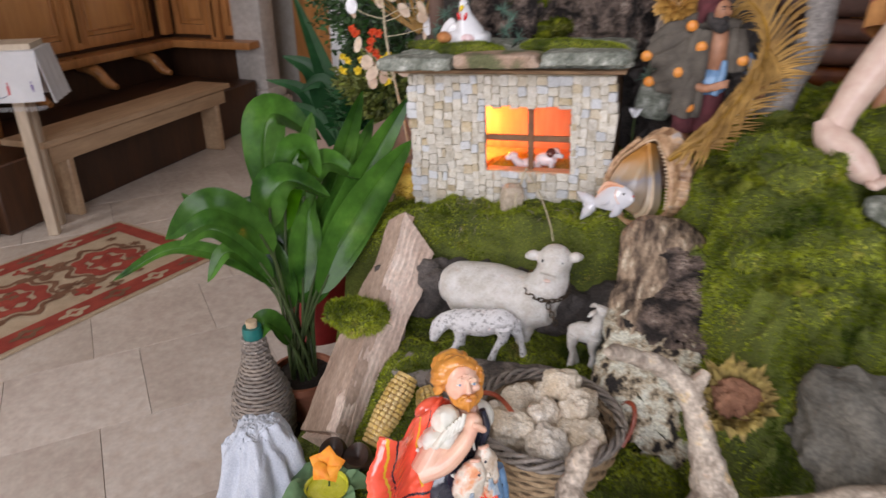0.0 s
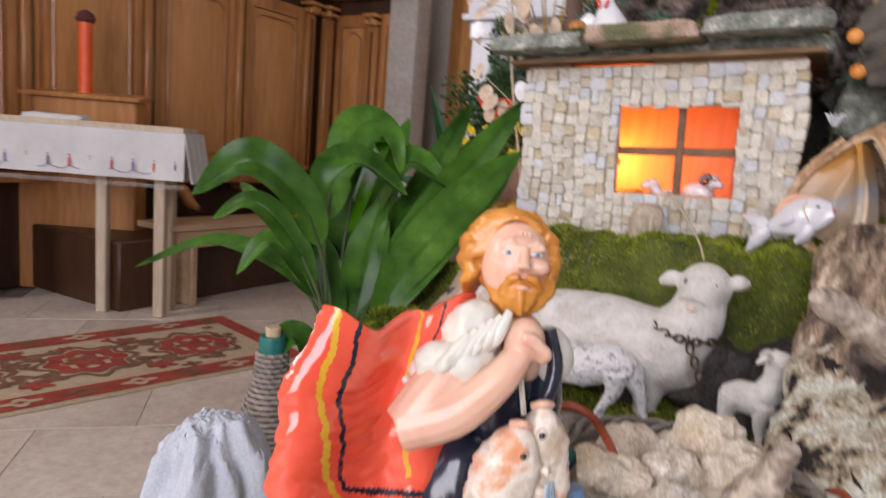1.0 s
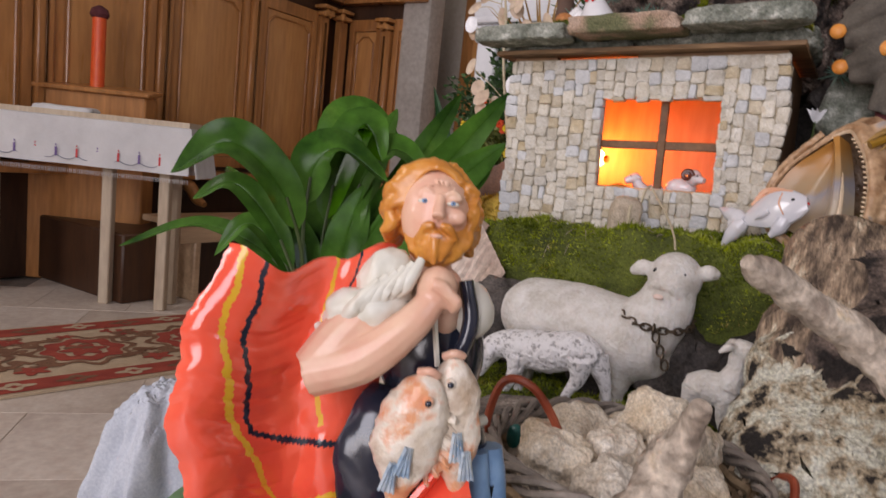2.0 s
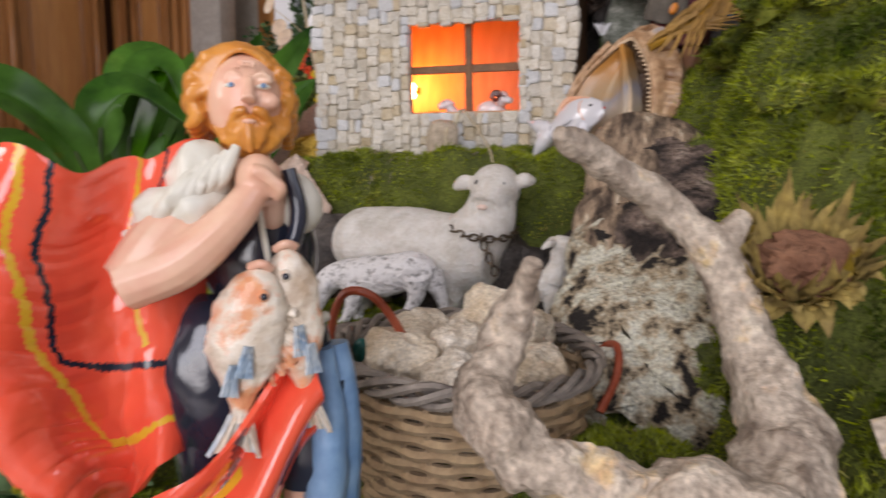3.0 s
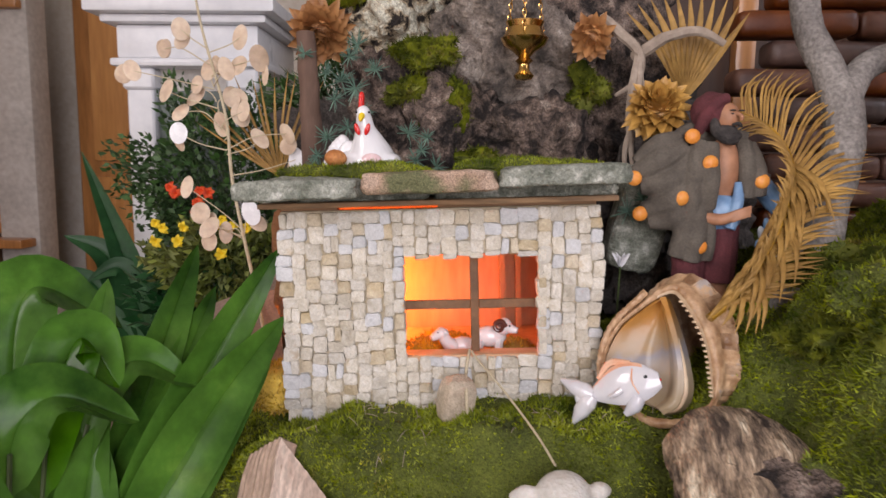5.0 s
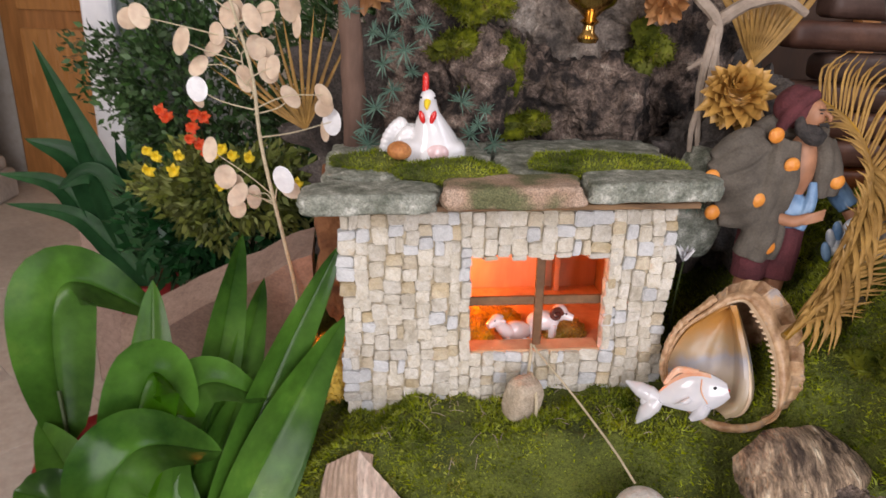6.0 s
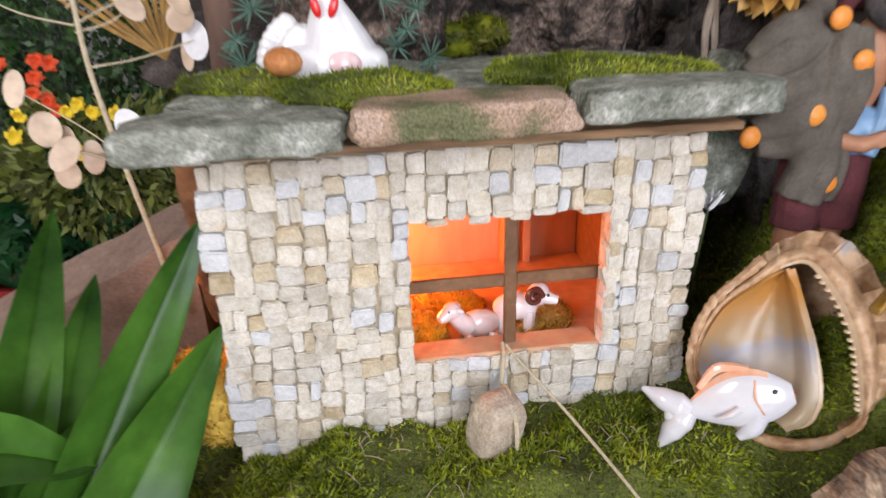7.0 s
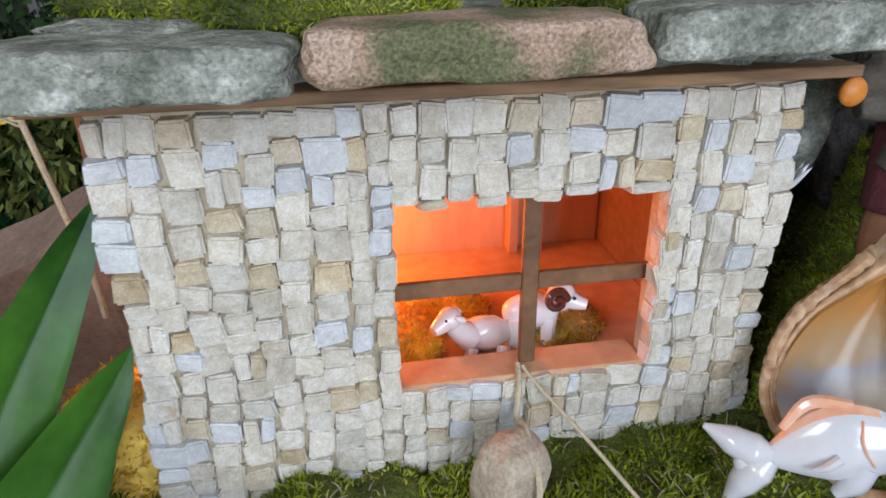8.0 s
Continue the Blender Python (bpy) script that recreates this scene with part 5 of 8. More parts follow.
for i in range(6):
    c = Vector((1.328 + i * 0.0042, 2.522 - 0.0008 * i, 0.750 - i * 0.0085))
    g = Geo()
    b = Vector((1, 0, 0)) if i % 2 else Vector((0, 1, 0))
    tube(g, [c + Vector((0, 0, 0.0075 * math.cos(k))) + b * 0.0045 * math.sin(k) for k in (0, 1.05, 2.1, 3.14, 4.2, 5.25)], [0.0016], n=13, seg=5, closed=True)
    part("link", g, M_CHAIN, col)

g = Geo()
tube(g, [(1.128, 2.50, 0.688), (1.155, 2.50, 0.689), (1.20, 2.50, 0.693), (1.24, 2.50, 0.705), (1.268, 2.50, 0.698)], [0.020, 0.027, 0.030, 0.025, 0.014], n=26, seg=20, rough=0.06, freq=90)
tube(g, [(1.145, 2.50, 0.692), (1.118, 2.498, 0.684), (1.104, 2.497, 0.670)], [0.023, 0.019, 0.018], n=10, seg=14)
tube(g, [(1.105, 2.497, 0.674), (1.096, 2.495, 0.652), (1.091, 2.494, 0.634)], [0.0175, 0.014, 0.0085], n=8, seg=14)
for s in (-1, 1):
    tube(g, [(1.110, 2.497 + s * 0.014, 0.684), (1.117, 2.497 + s * 0.022, 0.676), (1.120, 2.497 + s * 0.024, 0.668)], [0.005, 0.006, 0.002], n=6, seg=8)
for leg in (((1.156, 2.490, 0.680), (1.152, 2.489, 0.652), (1.142, 2.488, 0.628), (1.134, 2.488, None)), ((1.150, 2.512, 0.680), (1.150, 2.512, 0.650), (1.152, 2.512, 0.630), (1.150, 2.512, None)),
            ((1.246, 2.490, 0.695), (1.246, 2.489, 0.668), (1.234, 2.488, 0.645), (1.222, 2.488, None)), ((1.260, 2.510, 0.697), (1.274, 2.510, 0.672), (1.282, 2.510, 0.648), (1.288, 2.510, None))):
    z = at(leg[3][0], leg[3][1])
    tube(g, list(leg[:3]) + [(leg[3][0], leg[3][1], z - 0.004)], [0.019, 0.011, 0.0065, 0.0085], n=14, seg=12)
g = fused(g, voxel=0.0018, rounds=3)
solid("grazing_sheep_figure", g, M_SHEEPP, (1.19, 2.50, 0.62), "small white plaster sheep grazing with its head down", "figurine", sharp=70)

g = Geo()
tube(g, [(1.378, 2.527, 0.690), (1.398, 2.526, 0.692), (1.422, 2.524, 0.692), (1.442, 2.522, 0.698)], [0.012, 0.021, 0.022, 0.014], n=16, seg=16)
tube(g, [(1.430, 2.522, 0.700), (1.437, 2.520, 0.724), (1.436, 2.518, 0.744)], [0.021, 0.015, 0.013], n=10, seg=14)
tube(g, [(1.430, 2.519, 0.750), (1.447, 2.515, 0.749), (1.463, 2.511, 0.743)], [0.0135, 0.0125, 0.0075], n=8, seg=14)
for s in (-1, 1):
    tube(g, [(1.430, 2.518 + s * 0.010, 0.754), (1.423, 2.516 + s * 0.018, 0.753), (1.415, 2.514 + s * 0.021, 0.746)], [0.004, 0.006, 0.002], n=6, seg=8)
for x, y, b in ((1.432, 2.515, -0.004), (1.434, 2.532, 0.006), (1.390, 2.516, -0.004), (1.388, 2.534, 0.010)):
    z = at(x + b, y)
    tube(g, [(x, y, 0.69), (x - 0.004, y, 0.662), (x, y, 0.642), (x + b, y, z - 0.004)], [0.016, 0.009, 0.007, 0.008], n=12, seg=12)
g = fused(g, voxel=0.0017, rounds=4)
blob(g, (1.450, 2.503, 0.752), (0.0018, 0.0018, 0.0018), sub=2, m=1)
solid("lamb_figure", g, [M_SHEEPW, M_BLACK], (1.403, 2.525, 0.62), "small cream lamb figure looking up", "figurine")

# grey slab the sheep stand on
g = Geo()
blob(g, (1.17, 2.425, 0.588), (0.14, 0.055, 0.022), rot=(4, 2, -4), sub=4, rough=0.10, freq=14, seed=8, box_like=0.5)
solid("flat_stone", g, surf("smooth_grey_stone", (0.24, 0.21, 0.19), (0.36, 0.32, 0.29), 10, 0.7, 0.3, 80), (1.17, 2.425, 0.57), "smooth grey flat stone before the sheep", "stone")


# ---- leaning piece of lichened bark ----
def bark_zone(u, v):
    """0 pale lichen, 1 dark cork, 2 ridged ochre bark."""
    if v < 0.50:
        return 2 if u < 0.38 - 0.2 * v or v < 0.16 else 1
    if v < 0.62 and u > 0.30:
        return 1
    return 0 if u < 0.86 else 1


def bark_slab():
    def edge(pts, v):
        n = len(pts) - 1
        k = min(n - 1, int(v * n))
        return Vector(pts[k]).lerp(Vector(pts[k + 1]), v * n - k)

    def fn(u, v):
        l = edge(((1.508, 2.640, 0.862), (1.510, 2.575, 0.810), (1.497, 2.500, 0.735), (1.482, 2.430, 0.665), (1.490, 2.355, 0.590)), v)
        r = edge(((1.562, 2.645, 0.860), (1.640, 2.565, 0.820), (1.705, 2.480, 0.775), (1.715, 2.410, 0.690), (1.700, 2.345, 0.600)), v)
        p = l.lerp(r, u)
        out = Vector((-0.12, -0.78, 0.45))
        h = 0.022 * math.sin(math.pi * u) ** 0.6
        h += 0.020 * nz(p, 16, 1) + 0.016 * nz(p, 42, 2) + 0.010 * nz(p, 100, 3) + 0.018 * abs(nz(p, 30, 8)) + 0.010 * abs(nz(p, 75, 9))
        return p + out * h
    g = Geo()
    sheet(g, fn, 120, 150, thick=0.05, pick=lambda u, v: bark_zone(u + 0.16 * nz((u * 2, v * 2.4, 0.4), 3, 2), v + 0.12 * nz((u * 2, v * 2.4, 0.9), 3, 5)))
    return solid("bark_slab", g, [M_BARKL, M_BARK, M_BARKT], (1.54, 2.4, 0.56), "craggy piece of bark with pale lichen leaning on the slope", "bark", sharp=70)


bark_slab()
moss_pad((1.540, 2.215, 0.575), (0.085, 0.095, 0.055), 9000, 41, 0.010, label="green moss at the foot of the bark")

# ---- driftwood branch ----
drift = thing("driftwood_branch", (1.58, 2.05, 0.56), "weathered forked driftwood branch lying over the basket's side", "driftwood")
g = Geo()
tube(g, [(1.470, 2.150, 0.893), (1.480, 2.165, 0.884), (1.515, 2.195, 0.862), (1.560, 2.225, 0.830), (1.592, 2.220, 0.800), (1.608, 2.212, 0.765), (1.625, 2.190, 0.725), (1.640, 2.140, 0.680), (1.632, 2.08, 0.62)],
     [0.0055, 0.0115, 0.0135, 0.0150, 0.0175, 0.0185, 0.022, 0.031, 0.046], n=110, seg=24, rough=0.26, freq=44)
part("limb", g, M_DRIFT, drift)
g = Geo()
tube(g, [(1.594, 2.222, 0.803), (1.608, 2.232, 0.818), (1.615, 2.240, 0.828)], [0.016, 0.012, 0.008], n=10, seg=12, rough=0.2, freq=40)
part("stub", g, M_DRIFT, drift)
g = Geo()
tube(g, [(1.470, 2.052, 0.812), (1.462, 2.064, 0.785), (1.448, 2.068, 0.752), (1.446, 2.040, 0.722), (1.466, 2.027, 0.702), (1.504, 2.033, 0.681), (1.545, 2.042, 0.668), (1.61, 2.06, 0.640)],
     [0.0065, 0.0125, 0.0160, 0.0200, 0.022, 0.020, 0.022, 0.034], n=110, seg=24, rough=0.36, freq=46, seed=4)
part("limb", g, M_DRIFT, drift)
g = Geo()
blob(g, (1.60, 2.055, 0.645), (0.060, 0.045, 0.045), rot=(0, 20, 30), sub=4, rough=0.35, freq=18, seed=6)
blob(g, (1.655, 2.075, 0.615), (0.05, 0.05, 0.05), sub=4, rough=0.35, freq=18, seed=9)
part("root_knot", g, M_DRIFT, drift)

# ---- rocks and wood at the edge ----
for c, s, sd in (((1.865, 2.225, 0.760), (0.105, 0.10, 0.078), 1), ((1.74, 1.98, 0.60), (0.07, 0.06, 0.06), 2), ((1.93, 2.02, 0.64), (0.09, 0.08, 0.07), 3)):
    g = Geo()
    blob(g, c, s, rot=(20 * sd, 10, 40 * sd), sub=5, rough=0.34, freq=12, seed=sd, box_like=0.35)
    solid("grey_rock", g, surf("grey_rock_face", (0.060, 0.056, 0.046), (0.155, 0.140, 0.112), 12, 0.85, 0.9, 70, c3=(0.14, 0.15, 0.06), dist=0.008, grain=0.3, gscale=200), (c[0], c[1], c[2] - s[2]), "smooth grey rock on the mossy slope", "rock", group="rocks on the slope")
g = Geo()
tube(g, [(1.69, 2.11, 0.70), (1.76, 2.10, 0.73), (1.84, 2.10, 0.765), (1.95, 2.12, 0.80)], [0.012, 0.022, 0.026, 0.024], n=30, seg=14, rough=0.25, freq=25)
solid("wood_stick", g, M_DRIFT, (1.85, 2.1, 0.68), "short weathered stick lying on the slope", "stick")

# ---- dried sunflower head ----
sf = thing("dried_sunflower", (1.66, 2.225, 0.76), "dried sunflower head with a brown centre and curled bracts", "flower")
SFN = Vector((-0.10, -0.62, 0.78)).normalized()
SFX = SFN.cross(Vector((0, 0, 1))).normalized()
SFY = SFX.cross(SFN)
SF0 = Vector((1.66, 2.235, 0.792))
g = Geo()
o = len(g.v)
blob(g, (0, 0, 0), (0.034, 0.032, 0.018), sub=4, rough=0.45, freq=70)
g.move(Matrix.Translation(SF0) @ SFN.to_track_quat("Z", "Y").to_matrix().to_4x4(), o)
part("centre", g, M_SUN, sf, "rough brown seed centre")
rr = random.Random(8)
for ring, (r0, ln, n, up) in enumerate(((0.030, 0.015, 34, 1.6), (0.033, 0.019, 38, 1.2), (0.036, 0.022, 40, 0.7), (0.038, 0.024, 38, 0.2), (0.037, 0.026, 34, -0.4))):
    for i in range(n):
        a = 2 * math.pi * (i + 0.5 * ring) / n + rr.uniform(-0.35, 0.35)
        d = SFX * math.cos(a) + SFY * math.sin(a)
        l = ln * rr.uniform(0.55, 1.25)
        k = up + rr.uniform(-0.9, 1.0)
        g = Geo()
        blade(g, [SF0 + d * r0 - SFN * 0.006, SF0 + d * (r0 + l * 0.5) + SFN * (k * l * 0.4), SF0 + d * (r0 + l * rr.uniform(0.75, 1.0)) + SFN * (k * l + rr.uniform(-0.010, 0.014)) + SFX * rr.uniform(-0.008, 0.008)], rr.uniform(0.009, 0.015), n=6, fold=0.5, side=SFN, start=0.25)
        part("bract", g, M_SUNP, sf)

# ---- wicker basket with pale stones ----
BC, BR, BZ0, BZ1 = Vector((1.378, 2.250, 0)), 0.124, 0.530, 0.676
bas = thing("wicker_basket", (BC.x, BC.y, BZ0), "round brown wicker basket with red cane handles", "basket")


def brad(z):
    k = (z - BZ0) / (BZ1 - BZ0)
    return 0.088 + (BR - 0.088) * k ** 0.8


for r in range(11):
    g = Geo()
    z = BZ0 + 0.008 + r * 0.0125
    n = 96
    pts = [BC + Vector((math.cos(2 * math.pi * i / n) * (brad(z) + 0.0032 * math.sin(2 * math.pi * i / n * 16 + math.pi * r)), math.sin(2 * math.pi * i / n) * (brad(z) + 0.0032 * math.sin(2 * math.pi * i / n * 16 + math.pi * r)), z)) for i in range(n)]
    tube(g, pts, [0.0056], n=n + 1, seg=6, closed=True, rough=0.15, freq=90)
    part("weave_ring", g, M_WICKERB, bas)
for i in range(32):
    a = 2 * math.pi * i / 32
    g = Geo()
    tube(g, [BC + Vector((math.cos(a) * brad(z), math.sin(a) * brad(z), z)) for z in (BZ0, BZ0 + 0.05, BZ0 + 0.1, BZ1)], [0.003], n=8, seg=6)
    part("stake", g, M_WICKERB, bas)
for k in range(4):
    g = Geo()
    n = 90
    pts = []
    for i in range(n):
        a = 2 * math.pi * i / n
        w = a * 7 + k * math.pi / 2
        pts.append(BC + Vector((math.cos(a), math.sin(a), 0)) * (BR + 0.0075 * math.cos(w) + 0.002 * math.sin(5 * a + k)) + Vector((0, 0, BZ1 + 0.006 + 0.0075 * math.sin(w))))
    tube(g, pts, [0.0038], n=n + 1, seg=6, closed=True, rough=0.15, freq=90)
    part("rim_strand", g, M_WICKER, bas, "greyish twisted wicker rim strand")
g = Geo()
lathe(g, [(0.0, 0.0), (0.086, 0.0), (0.088, 0.010), (0.0, 0.012)], (BC.x, BC.y, BZ0), 32)
part("bottom", g, M_WICKERB, bas)
for s in (-1, 1):
    d = Vector((0.90, 0.44, 0)) * s
    e = Vector((-0.44, 0.90, 0))
    c = BC + d * (BR + 0.004) + Vector((0, 0, BZ1))
    g = Geo()
    if s < 0:
        pts = [(1.262, 2.200, 0.630), (1.258, 2.198, 0.690), (1.270, 2.200, 0.738), (1.296, 2.206, 0.740), (1.318, 2.216, 0.712), (1.334, 2.226, 0.672)]
    else:
        pts = [c - e * 0.035 + Vector((0, 0, -0.05)), c - e * 0.02 + d * 0.022 + Vector((0, 0, -0.02)), c + e * 0.0 + d * 0.030 + Vector((0, 0, 0.004)), c + e * 0.025 + d * 0.024 + Vector((0, 0, -0.004)), c + e * 0.04 + Vector((0, 0, -0.03))]
    tube(g, pts, [0.0042], n=30, seg=8)
    part("handle", g, M_CANE, bas, "thin red-brown cane handle")
rr = random.Random(4)
for i, (x, y, z, s) in enumerate(((0.015, 0.066, 0.700, 0.034), (0.050, 0.034, 0.682, 0.035), (-0.054, 0.032, 0.674, 0.032), (-0.020, 0.052, 0.676, 0.025), (-0.052, -0.036, 0.668, 0.037),
                                  (0.014, -0.058, 0.664, 0.035), (0.072, -0.022, 0.668, 0.033), (-0.008, 0.000, 0.680, 0.028), (-0.088, 0.002, 0.656, 0.025), (0.034, -0.014, 0.656, 0.030),
                                  (-0.010, -0.020, 0.622, 0.042), (0.050, 0.010, 0.618, 0.042), (-0.050, 0.010, 0.616, 0.042), (0.010, 0.060, 0.622, 0.040))):
    c = BC + Vector((x, y, z))
    g = Geo()
    blob(g, c, (s, s * rr.uniform(0.82, 0.98), s * rr.uniform(0.82, 1.0)), rot=(rr.uniform(0, 180), rr.uniform(0, 90), rr.uniform(0, 180)), sub=5, rough=0.29, freq=32, seed=i, box_like=0.14)
    solid("pale_stone", g, M_BREAD, c - Vector((0, 0, s)), "pale porous pitted stone heaped in the basket", "stone", group="stones in the basket")
g = Geo()
blob(g, (1.275, 2.235, 0.673), (0.010, 0.007, 0.014), sub=3)
solid("teal_scrap", g, M_TEAL, (1.275, 2.235, 0.66), "small teal scrap tucked in the basket's rim", "scrap")

# ---- split log leaning at the side ----
lg = thing("split_log", (0.92, 2.33, 0.42), "pinkish split log leaning against the mossy shelf", "log")


def log_edge(k, v):
    a = {"l": ((0.925, 2.680, 0.818), (0.832, 2.335, 0.455)), "r": ((1.045, 2.650, 0.760), (0.985, 2.285, 0.455)), "t": ((0.968, 2.672, 0.848), (0.955, 2.270, 0.530))}[k]
    p = Vector(a[0]).lerp(Vector(a[1]), v)
    return p + Vector((0.006 * nz((v, 0, 0), 6, 1), 0, 0.010 * nz((v, 1, 0), 5, 2)))


for nm, a, b, mt in (("sawn_face", "t", "r", M_PLANK), ("split_face", "l", "t", M_PLANKS)):
    g = Geo()

    def face(u, v, a=a, b=b):
        p = log_edge(a, v).lerp(log_edge(b, v), u)
        return p + Vector((0, -0.5, 0.8)) * (0.004 * nz(p, 40, 3) + 0.003 * math.sin(u * 40 + 3 * nz(p, 8, 1)) * 0.5)
    sheet(g, lambda u, v: face(u, 1 - v), 24, 60, thick=0.028)
    part(nm, g, mt, lg)
g = Geo()
o = [log_edge(k, 1.0) - Vector((0, 0, 0.02)) for k in "ltr"] + [log_edge(k, 1.0) - Vector((0, -0.05, 0.03)) for k in "ltr"]
g.add(o, [(0, 1, 2), (5, 4, 3), (0, 3, 4, 1), (1, 4, 5, 2), (2, 5, 3, 0)])
part("end_grain", g, M_PLANK, lg)
moss_pad((0.925, 2.465, 0.680), (0.058, 0.062, 0.040), 9000, 51, 0.012, label="thick clump of green moss on the split log", rot=(-42, 0, 0))

g = Geo()
blob(g, (1.245, 2.405, 0.600), (0.135, 0.042, 0.046), rot=(0, -4, 6), sub=5, rough=0.22, freq=9, seed=4, box_like=0.35)
solid("flat_stone", g, M_ROOT, (1.245, 2.405, 0.56), "flat brownish stone in front of the grazing sheep", "stone")

# ---- maize cobs ----
for a, b in (((1.088, 2.345, 0.640), (1.048, 2.235, 0.545)), ((1.118, 2.360, 0.600), (1.185, 2.275, 0.555))):
    a, b = Vector(a), Vector(b)
    cob = thing("maize_cob", (a + b) / 2 - Vector((0, 0, 0.03)), "dry yellow maize cob stripped of its husk", "maize cob", group="maize cobs")
    d = (b - a).normalized()
    s = d.cross(Vector((0, 0, 1))).normalized()
    t = s.cross(d)
    L = (b - a).length
    g = Geo()
    tube(g, [a, a.lerp(b, 0.3), a.lerp(b, 0.8), b], [0.014, 0.022, 0.021, 0.012], n=16, seg=14)
    part("core", g, M_COB, cob)
    g = Geo()
    for i in range(16):
        u = (i + 0.5) / 16
        r = 0.0245 * (1 - 0.35 * max(0, u - 0.6) / 0.4 - 0.3 * max(0, 0.2 - u) / 0.2)
        for j in range(14):
            w = 2 * math.pi * (j + 0.12 * math.sin(i)) / 14
            q = s * math.cos(w) + t * math.sin(w)
            m3 = Matrix((d, q.cross(d), q)).transposed().to_4x4()
            blob(g, a + d * L * u + q * r, (L / 34, 0.0052, 0.0042), sub=1, turn=m3, box_like=0.4)
    part("grain_cover", g, M_CORN, cob)

# ---- wicker demijohn ----
bot = thing("wicker_bottle", (0.695, 2.405, 0.34), "wicker-covered bottle with teal foil and cork", "bottle")
prof = [(0.055, 0.0), (0.066, 0.03), (0.069, 0.09), (0.060, 0.14), (0.042, 0.185), (0.028, 0.225), (0.0225, 0.26), (0.021, 0.285)]
g = Geo()
lathe(g, [(0.0, 0.0)] + prof + [(0.0, 0.285)], (0.695, 2.405, 0.34), 28)
part("glass", g, M_STALLD, bot)
for i in range(34):
    z = 0.006 + i * 0.0083
    k = [p for p in range(len(prof) - 1) if prof[p][1] <= z <= prof[p + 1][1]][0]
    u = (z - prof[k][1]) / (prof[k + 1][1] - prof[k][1])
    r = prof[k][0] + (prof[k + 1][0] - prof[k][0]) * u
    g = Geo()
    n = 36
    tube(g, [(0.695 + (r + 0.0022 + 0.0016 * math.sin(j * math.pi / 1.5 + math.pi * i)) * math.cos(2 * math.pi * j / n), 2.405 + (r + 0.0022 + 0.0016 * math.sin(j * math.pi / 1.5 + math.pi * i)) * math.sin(2 * math.pi * j / n), 0.34 + z) for j in range(n)], [0.0042], n=n + 1, seg=5, closed=True)
    part("wicker_ring", g, M_WICKER, bot)
g = Geo()
lathe(g, [(0.0, 0.0), (0.0215, 0.0), (0.0225, 0.012), (0.021, 0.028), (0.0, 0.028)], (0.695, 2.405, 0.622), 20, wob=0.02)
part("foil", g, M_TEAL, bot)
g = Geo()
lathe(g, [(0.0, 0.0), (0.012, 0.0), (0.013, 0.014), (0.012, 0.016), (0.0, 0.016)], (0.695, 2.405, 0.649), 16)
part("cork", g, M_CORKS, bot)


# ---- draped white cloth ----
def drape(u, v):
    a = math.pi * 2 * u
    k = v ** 0.7
    q = (math.cos(a) * v, math.sin(a) * v, 0)
    r = 0.001 + 0.098 * k + 0.012 * k * math.sin(a * 5 + 0.6) + 0.008 * k * math.sin(a * 11 + 2 * nz(q, 2)) + 0.012 * k * nz(q, 6, 3)
    z = 0.642 - 0.29 * v ** 2.6 + 0.016 * nz(q, 4.5, 2) + 0.010 * abs(nz(q, 9, 4)) + 0.005 * abs(nz(q, 19, 6)) + 0.022 * k * max(0, math.cos(a)) * (v < 0.75)
    return (0.880 + r * math.cos(a) * 0.92, 2.125 + r * math.sin(a), z)


g = Geo()
sheet(g, drape, 160, 60, thick=-0.003)
solid("draped_cloth", g, M_CLOTHB, (0.862, 2.135, 0.34), "white linen cloth draped over the crib's edge", "cloth")

# ---- pot with the orange pansy ----
pan_pot = thing("pansy_pot", (1.02, 2.115, 0.50), "potted orange pansy wrapped in green leaves and yellow foil", "flower pot")
g = Geo()
lathe(g, [(0.0, 0.0), (0.026, 0.0), (0.036, 0.05), (0.039, 0.052), (0.034, 0.046), (0.0, 0.044)], (1.022, 2.105, 0.505), 24, wob=0.04)
part("foil", g, surf("yellow_foil", (0.62, 0.62, 0.02), (0.72, 0.70, 0.10), 40, 0.25, 0.5, 60), pan_pot, "crumpled yellow foil")
for i in range(7):
    a = 2 * math.pi * i / 7 + 0.3
    c = Vector((1.02, 2.11, 0.52))
    d = Vector((math.cos(a), math.sin(a), 0))
    g = Geo()
    blade(g, [c + d * 0.015, c + d * 0.045 + Vector((0, 0, 0.035)), c + d * 0.085 + Vector((0, 0, 0.03 - 0.015 * (i % 2)))], 0.055, n=10, fold=0.3, wave=0.12)
    part("leaf", g, surf("grey_green_leaf", (0.10, 0.19, 0.08), (0.20, 0.32, 0.16), 9, 0.6, 0.3, 60) if i == 0 else bpy.data.materials["grey_green_leaf"], pan_pot)
for i in range(5):
    a = 2 * math.pi * i / 5 + 0.5
    c = Vector((1.022, 2.112, 0.598))
    n_ = Vector((0.35, -0.75, 0.6)).normalized()
    x_ = n_.cross(Vector((0, 0, 1))).normalized()
    y_ = x_.cross(n_)
    d = x_ * math.cos(a) + y_ * math.sin(a)
    g = Geo()
    blade(g, [c + n_ * 0.002 * i, c + d * 0.016 + n_ * (0.006 + 0.002 * i), c + d * 0.033 + n_ * 0.004], 0.034, n=9, fold=-0.15, side=n_, tip=0.75, wave=0.08, start=0.08)
    part("petal", g, M_ORG, pan_pot)
g = Geo()
tube(g, [(1.022, 2.112, 0.55), (1.024, 2.114, 0.575), (1.022, 2.113, 0.597)], [0.002], n=6, seg=6)
part("stem", g, M_STALK, pan_pot)
